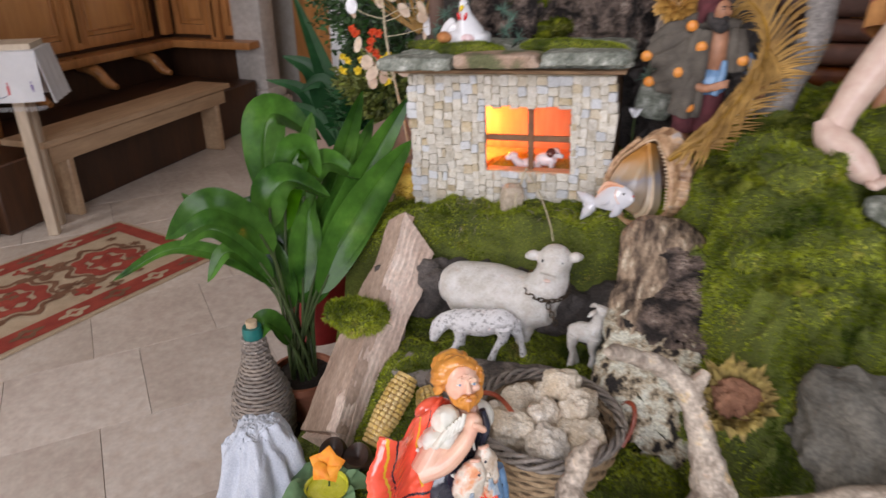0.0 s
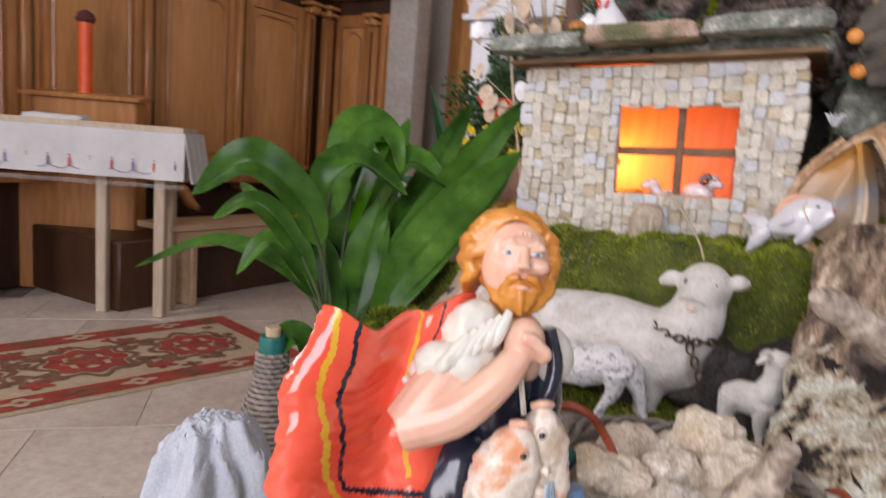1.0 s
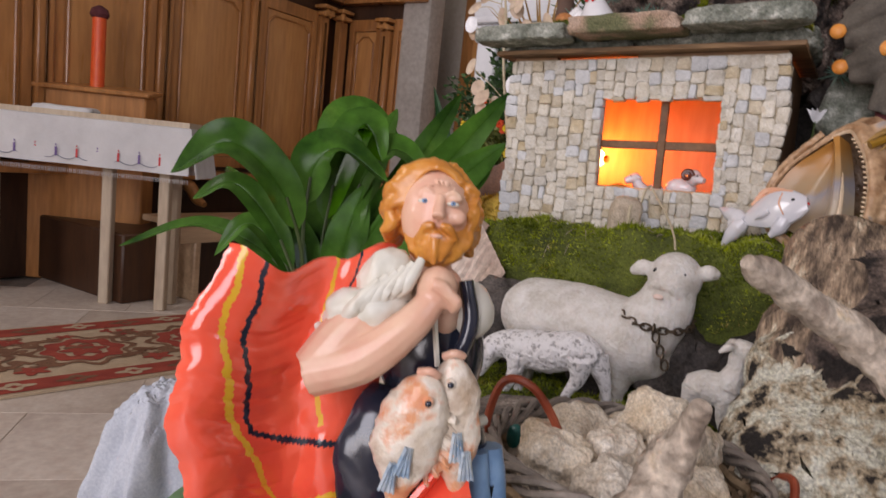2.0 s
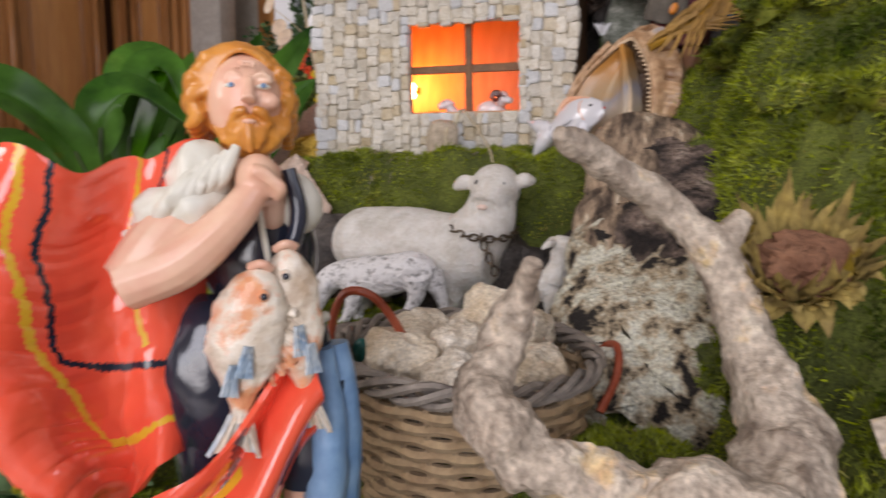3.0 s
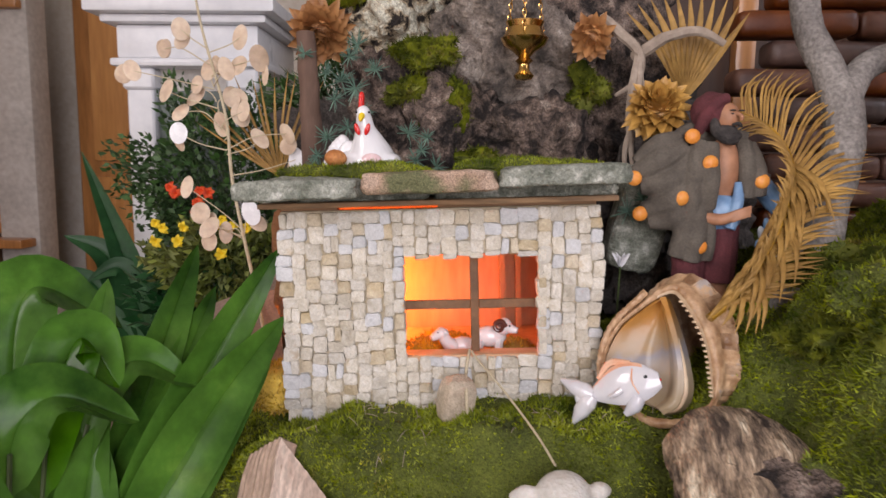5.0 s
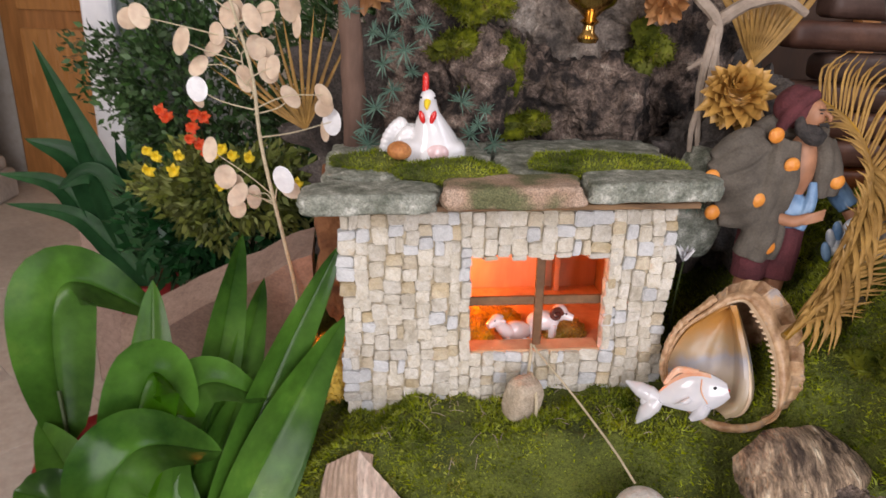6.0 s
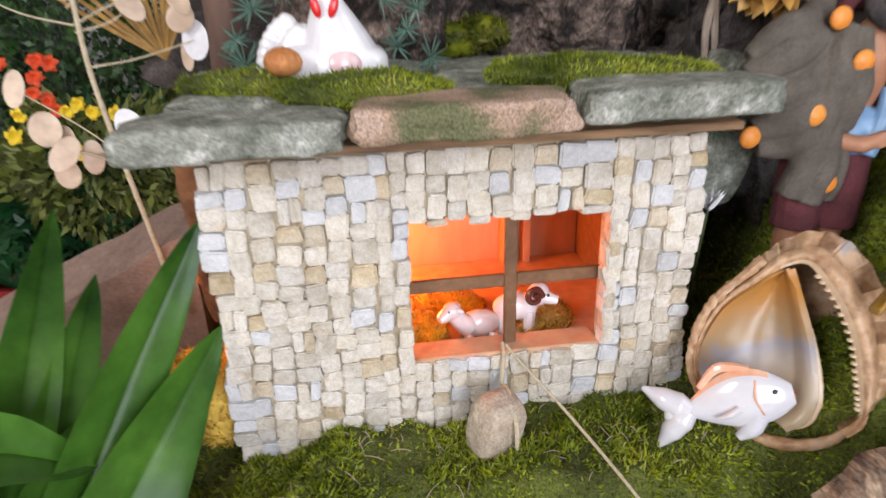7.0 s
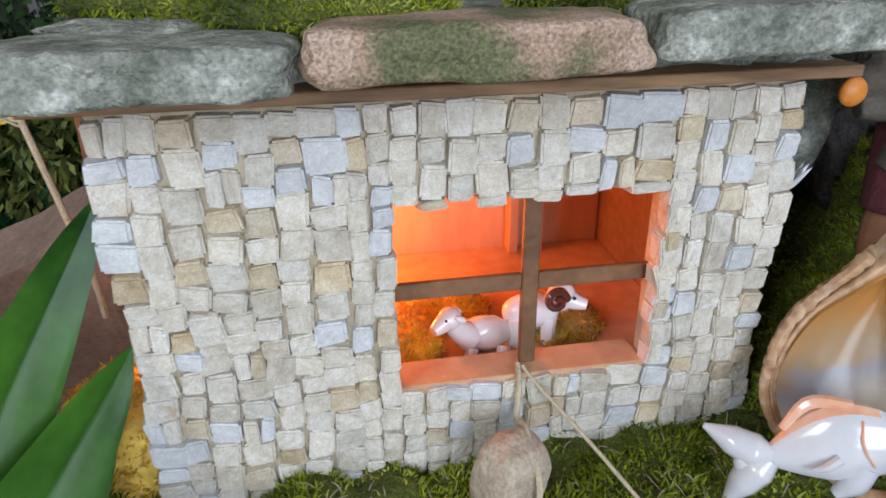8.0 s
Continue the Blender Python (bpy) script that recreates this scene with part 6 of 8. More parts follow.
for x in (0.995, 1.045):
    g = Geo()
    lathe(g, [(0.0, 0.0), (0.020, 0.0), (0.028, 0.02), (0.022, 0.04), (0.018, 0.036), (0.0, 0.02)], (x, 2.19, 0.545), 18, rot=(30, 10, 0), wob=0.05)
    solid("dark_seed_cup", g, surf("dark_husk", (0.02, 0.010, 0.007), (0.06, 0.03, 0.018), 30, 0.4, 0.3) if x < 1 else bpy.data.materials["dark_husk"], (x, 2.19, 0.53), "dark brown dry seed cup beside the pansy", "seed cup", group="seed cups")

# ---- painted shepherd with the red cape ----
SO = Vector((1.2915, 2.0165, 0.915))
SR, SW = Vector((0.838, 0.545, 0)), Vector((0.545, -0.838, 0))


def sp(r, w, z):
    return SO + SR * r + SW * w + Vector((0, 0, z))


STURN = Matrix((SR, -SW, Vector((0, 0, 1)))).transposed().to_4x4()
g = Geo()
SKIN, HAIR, CAPE, GOLD, NAVY, SLV, FSH, FIN, BLU = range(9)


def sb(c, s, m, sub=3, rough=0.0, freq=40, rot=(0, 0, 0), seed=0):
    blob(g, sp(*c), (s[0], s[1], s[2]), sub=sub, rough=rough, freq=freq, m=m, seed=seed, turn=STURN @ pose(0, 0, 0, *rot))


def stb(pts, radii, m, n=None, seg=12, rough=0.0, freq=40, flat=1.0):
    tube(g, [sp(*p) for p in pts], radii, n=n, seg=seg, m=m, rough=rough, freq=freq, flat=flat)


sb((-0.004, -0.010, 0.004), (0.030, 0.030, 0.031), HAIR, 4, 0.12, 90)
sb((0.006, 0.008, -0.004), (0.0245, 0.025, 0.032), SKIN, 4)
hr = random.Random(31)
for i in range(34):                       # swept locks over the crown
    a = -0.15 + 3.5 * i / 33
    x, z = 0.0255 * math.cos(a), 0.027 * math.sin(a)
    k = hr.uniform(0.85, 1.1)
    stb([(x * 0.62 + 0.006, 0.024 - 0.006 * abs(math.cos(a)), z * 0.72 + 0.007), (x * 0.98 * k, 0.014, z * 1.0 + 0.004), (x * 1.10 * k - 0.002, 0.000, z * 0.98), (x * 1.05 - 0.004, -0.016, z * 0.80 - 0.004)], [0.002, 0.0042, 0.0052, 0.004], HAIR, 12, 7, 0.25, 120)
for s in (-1, 1):
    for k in range(5):
        y = 0.012 - k * 0.007
        stb([(s * 0.023 + 0.003, y, 0.014 - 0.004 * k), (s * 0.030 + 0.003, y - 0.003, 0.000 - k * 0.003), (s * 0.027 + 0.002, y - 0.002, -0.014 - k * 0.003), (s * 0.033 + 0.001, y - 0.004, -0.021 - k * 0.002)], [0.003, 0.0055, 0.0055, 0.0025], HAIR, 14, 7, 0.25, 120)
sb((0.010, 0.015, -0.026), (0.0195, 0.019, 0.016), HAIR, 4, 0.16, 130)
for k in range(13):
    t = (k - 6) / 6
    stb([(0.011 + t * 0.020, 0.020 - 0.014 * abs(t), -0.006 - 0.005 * (1 - abs(t))), (0.011 + t * 0.020, 0.032 - 0.016 * abs(t), -0.022), (0.011 + t * 0.012 + hr.uniform(-0.002, 0.002), 0.032 - 0.012 * abs(t), -0.040 + 0.008 * abs(t))], [0.0025, 0.0048, 0.002], HAIR, 12, 7, 0.2, 140)
for s in (-1, 1):
    stb([(0.012 + s * 0.002, 0.036, -0.013), (0.012 + s * 0.008, 0.034, -0.015), (0.012 + s * 0.013, 0.028, -0.022)], [0.0026, 0.0036, 0.002], HAIR, 8, 8)
    stb([(0.010 + s * 0.004, 0.0315, 0.0085), (0.010 + s * 0.010, 0.0305, 0.0105), (0.010 + s * 0.016, 0.0265, 0.0075)], [0.0010, 0.0016, 0.0009], SKIN, 8, 8)
    sb((0.010 + s * 0.0098, 0.0298, 0.0022), (0.0044, 0.0030, 0.0018), SLV, 3)
    sb((0.0105 + s * 0.0098, 0.0326, 0.0024), (0.0018, 0.0010, 0.0016), BLU, 3)
    sb((0.0107 + s * 0.0098, 0.0337, 0.0024), (0.0006, 0.0005, 0.0006), NAVY, 2)
    stb([(0.010 + s * 0.0044, 0.0325, 0.0042), (0.010 + s * 0.0098, 0.0335, 0.0056), (0.010 + s * 0.0152, 0.0295, 0.0036)], [0.0004, 0.0006, 0.0004], HAIR, 8, 6)
    sb((0.010 + s * 0.013, 0.025, -0.006), (0.007, 0.006, 0.006), SKIN, 3)
    sb((0.010 + s * 0.010, 0.0275, 0.0060), (0.0062, 0.0040, 0.0026), SKIN, 3)
stb([(0.0115, 0.0305, 0.007), (0.012, 0.0355, -0.002), (0.012, 0.0385, -0.0085)], [0.0028, 0.0036, 0.0048], SKIN, 8, 10)
sb((0.012, 0.0350, -0.0205), (0.005, 0.003, 0.0020), SKIN, 2)
for k in range(26):                       # curls over the ears and the brow
    a = -0.5 + 4.1 * k / 25
    stb([((0.031 + hr.uniform(-0.002, 0.002)) * math.cos(a) * (1 + 0.14 * math.cos(t * 2.1)) + 0.002, 0.006 + 0.006 * math.sin(t * 2.1) + hr.uniform(-0.010, 0.004), 0.030 * math.sin(a) - 0.001 + 0.0045 * math.sin(t * 2.1)) for t in range(4)], [0.0022, 0.0046, 0.0036, 0.0018], HAIR, 12, 7, 0.2, 120)
for z in (0.0135, 0.0165):                # furrowed brow
    stb([(0.000, 0.0305, z), (0.010, 0.0325, z + 0.001), (0.020, 0.0300, z)], [0.0006, 0.0010, 0.0006], SKIN, 8, 6)
stb([(0.004, 0.004, -0.03), (0.008, 0.000, -0.05), (0.012, -0.004, -0.07)], [0.015, 0.015, 0.022], SKIN, 8, 14)
g.v = [tuple(p - SR * 0.006) for p in (Matrix.Translation(SO) @ Matrix.Rotation(radians(-9), 4, "Z") @ Matrix.Rotation(radians(-9), 4, SR) @ Matrix.Translation(-SO) @ Vector(q) for q in g.v)]
# trunk, hips, legs
sb((0.006, -0.004, -0.105), (0.040, 0.030, 0.052), NAVY, 4, 0.04, 30)
sb((0.030, 0.006, -0.070), (0.018, 0.020, 0.022), SLV, 3, 0.1, 50)
sb((0.012, 0.012, -0.066), (0.014, 0.016, 0.026), SKIN, 3)
stb([(0.024, 0.026, -0.045), (0.030, 0.030, -0.075), (0.020, 0.034, -0.110)], [0.005, 0.006, 0.005], NAVY, 10, 8)
stb([(0.002, 0.030, -0.05), (0.006, 0.034, -0.08), (0.010, 0.036, -0.105)], [0.0022], SLV, 8, 6)
sb((-0.028, 0.010, -0.190), (0.040, 0.034, 0.060), NAVY, 4, 0.06, 30)
sb((0.012, 0.000, -0.185), (0.044, 0.034, 0.055), NAVY, 4, 0.06, 30, seed=2)
stb([(-0.045, 0.018, -0.142), (-0.015, 0.034, -0.150), (0.02, 0.032, -0.155), (0.05, 0.01, -0.15)], [0.004], SLV, 14, 8)
for x in (-0.028, 0.034):
    stb([(x, 0.0, -0.20), (x + 0.004, 0.006, -0.245), (x + 0.004, 0.006, -0.270)], [0.036, 0.032, 0.030], NAVY, 10, 14)
    stb([(x + 0.004, 0.006, -0.262), (x + 0.004, 0.008, -0.30), (x + 0.002, 0.002, -0.365), (x + 0.004, 0.004, -0.405)], [0.021, 0.021, 0.013, 0.015], SKIN, 12, 12)
    stb([(x + 0.004, -0.006, -0.404), (x + 0.006, 0.02, -0.408), (x + 0.008, 0.042, -0.412)], [0.013, 0.013, 0.009], SKIN, 8, 10)


# cape
def cape(u, v):
    left = -0.128 - 0.030 * math.sin(math.pi * min(1, v * 1.1)) + 0.012 * v + 0.003 * math.sin(v * 23) + 0.0035 * nz((v * 3, 0.3, 0), 7, 2) + 0.002 * nz((v * 3, 0.3, 0), 22, 3)
    right = -0.030 - 0.008 * v
    r = left + (right - left) * u
    w = 0.060 - 0.064 * u ** 1.5 + 0.016 * math.sin(u * 8.5 + 1.2 * v) * (0.5 + 0.7 * v) + 0.012 * math.sin(v * 4) * (1 - u) + 0.0022 * nz((u * 2, v * 2.4, 0.5), 5, 4)
    z0 = -0.030 - 0.014 * math.sin(math.pi * min(1, u * 1.25)) + 0.004 * math.sin(u * 15)
    z1 = -0.268 + 0.03 * u + 0.012 * math.sin(u * 10)
    return sp(r, w, z0 + (z1 - z0) * v)


def stripe(u, v):
    """Painted bands: two yellow and two black lines running down and turning under the arm."""
    if (abs(u - 0.09 - 0.36 * v) < 0.016 and v < 0.80) or (abs(v - 0.80 - 0.16 * (u - 0.38)) < 0.013 and u > 0.37):
        return GOLD
    if (abs(u - 0.21 - 0.24 * v) < 0.011 and v < 0.52) or (abs(v - 0.52 - 0.36 * (u - 0.335)) < 0.011 and u > 0.335):
        return NAVY
    if abs(u - 0.62 - 0.16 * v) < 0.014 and v < 0.60:
        return GOLD
    if abs(u - 0.79 + 0.25 * v) < 0.011 and v < 0.14:
        return NAVY
    return CAPE


sheet(g, cape, 150, 110, m=CAPE, thick=0.004, pick=stripe)


def drape2(u, v):
    a = Vector((-0.10 + 0.05 * v, 0.045, -0.285 - 0.055 * v))
    b = Vector((0.040, 0.036 + 0.01 * v, -0.150 - 0.075 * v))
    p = a.lerp(b, u)
    return sp(p.x, p.y + 0.012 * math.sin(v * 9 + u * 3) + 0.018 * math.sin(math.pi * u), p.z + 0.006 * math.sin(u * 9))


sheet(g, drape2, 60, 30, m=CAPE, thick=0.004, pick=lambda u, v: GOLD if abs(v - 0.45) < 0.03 and u < 0.6 else NAVY if abs(u - 0.62 + 0.3 * v) < 0.03 else CAPE)
sb((-0.036, -0.006, -0.058), (0.030, 0.018, 0.022), CAPE, 3, 0.1, 40)
# sleeve, arm and hand
sb((-0.030, 0.030, -0.052), (0.021, 0.021, 0.026), SLV, 4, 0.22, 45, rot=(0, 25, 0))
sb((-0.042, 0.034, -0.070), (0.029, 0.024, 0.018), SLV, 4, 0.26, 45, rot=(0, -12, 0), seed=3)
for k in range(6):
    q = k / 5
    stb([(-0.058 + 0.034 * q, 0.044, -0.082 + 0.022 * q), (-0.050 + 0.034 * q, 0.055 - 0.004 * q, -0.066 + 0.020 * q), (-0.034 + 0.026 * q, 0.052 - 0.006 * q, -0.046 + 0.016 * q)], [0.0025, 0.0052, 0.003], SLV, 12, 8, 0.3, 90)
stb([(-0.074, 0.036, -0.084), (-0.058, 0.054, -0.090), (-0.038, 0.058, -0.086), (-0.022, 0.052, -0.074)], [0.003, 0.0045, 0.004], SLV, 14, 8, 0.2, 80)
stb([(-0.036, 0.036, -0.066), (-0.058, 0.046, -0.094), (-0.072, 0.050, -0.112)], [0.018, 0.019, 0.017], SKIN, 10, 14)
stb([(-0.074, 0.050, -0.112), (-0.040, 0.056, -0.098), (-0.012, 0.054, -0.074), (0.002, 0.046, -0.056)], [0.0175, 0.0165, 0.0125, 0.010], SKIN, 14, 14)
sb((0.004, 0.044, -0.050), (0.014, 0.013, 0.016), SKIN, 3)
for k in range(4):
    stb([(0.000 + 0.004 * k, 0.056, -0.044 - 0.002 * k), (0.008 + 0.003 * k, 0.056, -0.046 - 0.003 * k), (0.012 + 0.001 * k, 0.050, -0.052 - 0.003 * k)], [0.0042, 0.0045, 0.004], SKIN, 8, 8)
# two fishes held by the mouth
def held_fish(nose, tail, deep, thick, fin, seed):
    N, T = sp(*nose), sp(*tail)
    A = (T - N).normalized()
    L = (T - N).length
    S = SW.copy()
    U = A.cross(S).normalized()
    n, seg, o = 34, 20, len(g.v)
    for i in range(n):
        t = i / (n - 1)
        h = deep * (min(1, t * 3.4 + 0.18) ** 0.7) * (1 - 0.76 * smooth(0.50, 0.98, t)) * (1 - 0.35 * smooth(0.05, 0.0, t))
        for j in range(seg):
            a = 2 * math.pi * j / seg
            p = N + A * L * 0.80 * t + U * (h * math.sin(a) + deep * 0.12 * math.sin(math.pi * t)) + S * (thick * (h / deep) ** 0.6 * math.cos(a))
            bump = 1 + 0.05 * math.sin(t * 60) * math.cos(a * 5 + (i % 2) * 0.6) + 0.10 * nz(p, 70, seed)
            c = N + A * L * 0.80 * t
            g.v.append(tuple(c + (p - c) * bump))
    for i in range(n - 1):
        for j in range(seg):
            g.f.append((o + i * seg + j, o + i * seg + (j + 1) % seg, o + (i + 1) * seg + (j + 1) % seg, o + (i + 1) * seg + j))
            g.m.append(FSH)
    g.f.append(tuple(o + j for j in range(seg)))
    g.m.append(SKIN)
    def fan(u, v):
        w = deep * (0.22 + 0.46 * v ** 1.2) * (2 * u - 1)
        return N + A * L * (0.76 + 0.21 * v * (0.78 + 0.30 * abs(2 * u - 1))) + U * w + S * (0.004 + 0.0018 * math.sin(u * 26))
    sheet(g, fan, 30, 10, m=FIN, thick=0.003, pick=lambda u, v: FIN if int(u * 9) % 4 == 1 and v > 0.25 else FSH)
    def back_fin(u, v):
        t = 0.20 + 0.50 * u
        h = deep * (1 - 0.6 * smooth(0.45, 1.0, t)) * 0.86
        return N + A * L * 0.8 * t + U * fin * (h + (0.011 * math.sin(math.pi * min(1, u * 1.1)) + 0.003 * abs(math.sin(u * 24))) * v) + A * 0.006 * v + S * 0.003 * math.sin(u * 40)
    sheet(g, back_fin, 50, 5, m=FSH, thick=0.003)
    for k in range(2):
        e = N + A * L * (0.34 + 0.10 * k) + S * thick * 0.92 - U * fin * deep * (0.05 + 0.3 * k)
        sheet(g, lambda u, v: e + A * (0.004 + 0.020 * v) + U * (0.0015 + 0.0035 * v) * (2 * u - 1) + S * (0.003 + 0.001 * math.sin(u * 20)), 12, 6, m=FIN, thick=0.002)
    e = N + A * L * 0.12 + S * thick * 0.78 - U * fin * deep * -0.15
    blob(g, e, (0.0042, 0.0042, 0.0042), sub=2, m=FSH)
    blob(g, e + S * 0.003, (0.0024, 0.0024, 0.0024), sub=2, m=NAVY)
    tube(g, [N + U * 0.007, N - A * 0.004 + S * 0.006, N - U * 0.007], [0.003], n=8, seg=8, m=SKIN)


held_fish((0.004, 0.058, -0.104), (-0.014, 0.060, -0.226), 0.0235, 0.013, -1, 1)
held_fish((0.020, 0.046, -0.094), (0.036, 0.050, -0.222), 0.019, 0.012, 1, 5)
stb([(0.044, 0.022, -0.17), (0.048, 0.030, -0.23), (0.046, 0.030, -0.29), (0.050, 0.026, -0.345)], [0.010, 0.014, 0.015, 0.012], BLU, 16, 12, 0.15, 60)
stb([(0.056, 0.010, -0.17), (0.062, 0.016, -0.24), (0.060, 0.016, -0.33)], [0.010, 0.013, 0.011], BLU, 16, 12, 0.15, 60)
g.move(Matrix.Translation(sp(0, 0.03, -0.10)) @ Matrix.Scale(0.93, 4) @ Matrix.Translation(-sp(0, 0.03, -0.10)))
g = fused(g, (CAPE, GOLD, SLV, FSH, FIN, BLU, NAVY), 0.0012, 2)
z = at(1.29, 2.01)
solid("shepherd_figure", g, [M_SKIN, M_HAIR, M_CAPE, M_GOLD, M_NAVY, M_SLEEVE, M_FISHP, M_FISHB, M_BLUE], (1.29, 2.01, z), "glossy painted plaster shepherd in a red cape carrying fish", "figurine", sharp=50)


# ---- broad-leaved potted plant ----
asp = thing("broad_leaved_plant", (0.735, 2.53, 0.34), "potted plant with broad glossy arching green leaves", "plant")
g = Geo()
lathe(g, [(0.0, 0.0), (0.058, 0.0), (0.078, 0.095), (0.086, 0.096), (0.086, 0.115), (0.078, 0.115), (0.076, 0.10), (0.0, 0.098)], (0.735, 2.53, 0.34), 32)
part("pot", g, M_TERRA, asp, "terracotta pot")
g = Geo()
lathe(g, [(0.0, 0.0), (0.075, 0.0), (0.074, 0.006), (0.0, 0.010)], (0.735, 2.53, 0.437), 28, wob=0.03)
part("soil", g, M_SOIL, asp)
AB = Vector((0.735, 2.53, 0.44))
rr = random.Random(12)


def big_leaf(tip, mid, knee, width, normal=(0.45, -0.75, 0.45), fold=0.22, stalk=0.34):
    a = rr.uniform(0, 6.28)
    b = AB + Vector((math.cos(a) * 0.03, math.sin(a) * 0.03, 0))
    path = smooth_path([b, Vector(knee), Vector(mid), Vector(tip)], 36)
    k = int(36 * stalk)
    g = Geo()
    tube(g, path[:k + 3:5] + [path[k + 3]], [0.0042, 0.003], n=14, seg=6)
    part("leaf_stalk", g, M_STALK, asp)
    g = Geo()
    broad_blade(g, path[k::3] + [path[-1]], width * 0.98, fold=fold + 0.10, side=normal, ripple=0.12, seed=a * 3)
    part("leaf", g, M_LEAF, asp)


UPN, CAMN = (0.25, -0.45, 0.85), (0.55, -0.80, 0.15)
TOR = (0.45, -0.55, 0.70)
# long arching leaves over the floor
big_leaf((0.569, 2.336, 0.875), (0.665, 2.385, 0.935), (0.722, 2.485, 0.790), 0.085, TOR)
big_leaf((0.440, 2.560, 0.885), (0.560, 2.500, 0.850), (0.700, 2.500, 0.740), 0.038, UPN)
big_leaf((0.337, 2.398, 0.713), (0.470, 2.495, 0.772), (0.680, 2.520, 0.690), 0.044, UPN)
big_leaf((0.581, 2.425, 0.733), (0.622, 2.470, 0.795), (0.700, 2.510, 0.690), 0.048, UPN)
big_leaf((0.545, 2.400, 0.830), (0.630, 2.430, 0.862), (0.712, 2.490, 0.720), 0.050, TOR)
# broad upright leaves, two with their tips turned over
big_leaf((0.652, 2.879, 0.945), (0.538, 2.822, 1.018), (0.560, 2.735, 0.800), 0.112, (0.35, -0.45, 0.82))
big_leaf((0.768, 2.645, 0.925), (0.722, 2.628, 0.992), (0.702, 2.570, 0.800), 0.084, (0.35, -0.45, 0.82))
big_leaf((0.802, 2.620, 0.892), (0.728, 2.550, 0.945), (0.698, 2.520, 0.830), 0.095, (0.30, -0.40, 0.87))
big_leaf((0.841, 2.712, 0.906), (0.764, 2.668, 0.952), (0.722, 2.610, 0.820), 0.070, (0.25, -0.55, 0.80))
# leaves leaning to the house wall
big_leaf((0.939, 2.800, 0.987), (0.855, 2.690, 0.860), (0.775, 2.580, 0.680), 0.090, (0.55, -0.75, 0.35))
big_leaf((0.925, 2.785, 0.940), (0.845, 2.670, 0.815), (0.775, 2.570, 0.650), 0.085, (0.55, -0.70, 0.45))
big_leaf((0.929, 2.821, 1.088), (0.850, 2.730, 0.930), (0.770, 2.590, 0.720), 0.072, CAMN)
big_leaf((0.784, 2.874, 1.085), (0.765, 2.760, 0.930), (0.748, 2.600, 0.720), 0.062, CAMN)
big_leaf((0.675, 2.800, 1.040), (0.690, 2.710, 0.910), (0.720, 2.590, 0.720), 0.068, (0.35, -0.85, 0.35))
big_leaf((0.815, 2.860, 1.020), (0.790, 2.750, 0.890), (0.755, 2.600, 0.700), 0.058, (0.45, -0.80, 0.35))
# low and inner leaves
big_leaf((0.690, 2.400, 0.595), (0.712, 2.435, 0.645), (0.735, 2.490, 0.560), 0.062, UPN)
big_leaf((0.560, 2.600, 0.850), (0.625, 2.580, 0.835), (0.690, 2.550, 0.690), 0.085, (0.6, -0.6, 0.5))
big_leaf((0.740, 2.630, 0.880), (0.740, 2.595, 0.790), (0.738, 2.560, 0.650), 0.078, CAMN)
big_leaf((0.805, 2.690, 0.820), (0.780, 2.640, 0.740), (0.755, 2.580, 0.620), 0.065, CAMN)
big_leaf((0.520, 2.740, 0.850), (0.610, 2.650, 0.800), (0.700, 2.570, 0.660), 0.080, CAMN)
big_leaf((0.650, 2.560, 0.810), (0.685, 2.550, 0.740), (0.718, 2.540, 0.620), 0.060, CAMN)
for k in range(6):
    q = rr.uniform(-0.5, 0.5)
    y = rr.uniform(0.10, 0.22)
    z = rr.uniform(0.76, 0.92)
    big_leaf((0.73 + q * 0.34, 2.55 + y, z), (0.73 + q * 0.20, 2.54 + y * 0.6, z - 0.10), (0.735 + q * 0.07, 2.54 + y * 0.25, 0.62), rr.uniform(0.050, 0.070), (0.5 * q + 0.3, -0.75, 0.4))

# dark red foil-wrapped pot behind it
g = Geo()
lathe(g, [(0.0, 0.0), (0.085, 0.0), (0.105, 0.12), (0.148, 0.345), (0.158, 0.355), (0.150, 0.362), (0.118, 0.26), (0.0, 0.25)], (0.600, 2.880, 0.34), 36, wob=0.05)
solid("red_foil_pot", g, M_REDPOT, (0.600, 2.880, 0.34), "pot wrapped in dark red foil behind the plant", "flower pot")


# ---- porcelain hen on the roof ----
g = Geo()
HX, HY, HZ = 1.052, 2.885, 1.196
blob(g, (HX + 0.006, HY, HZ + 0.022), (0.060, 0.046, 0.026), sub=4, box_like=0.2)
tube(g, [(HX + 0.010, HY - 0.002, HZ + 0.010), (HX + 0.008, HY - 0.008, HZ + 0.045), (HX + 0.002, HY - 0.014, HZ + 0.080), (HX - 0.002, HY - 0.020, HZ + 0.108)], [0.054, 0.046, 0.030, 0.017, 0.014], n=20, seg=24)
blob(g, (HX - 0.002, HY - 0.022, HZ + 0.112), (0.013, 0.014, 0.015), sub=3)
blob(g, (HX - 0.026, HY + 0.010, HZ + 0.034), (0.034, 0.024, 0.032), sub=3)
for k in range(8):
    a = 0.00 + 0.16 * k
    blob(g, (HX - 0.022 - 0.046 * math.cos(a), HY + 0.008, HZ + 0.016 + 0.054 * math.sin(a)), (0.013, 0.011, 0.0095), rot=(0, math.degrees(a) - 10, 0), sub=3)
    blob(g, (HX - 0.016 - 0.030 * math.cos(a), HY - 0.008, HZ + 0.016 + 0.042 * math.sin(a)), (0.013, 0.010, 0.009), rot=(0, math.degrees(a) - 10, 0), sub=3)
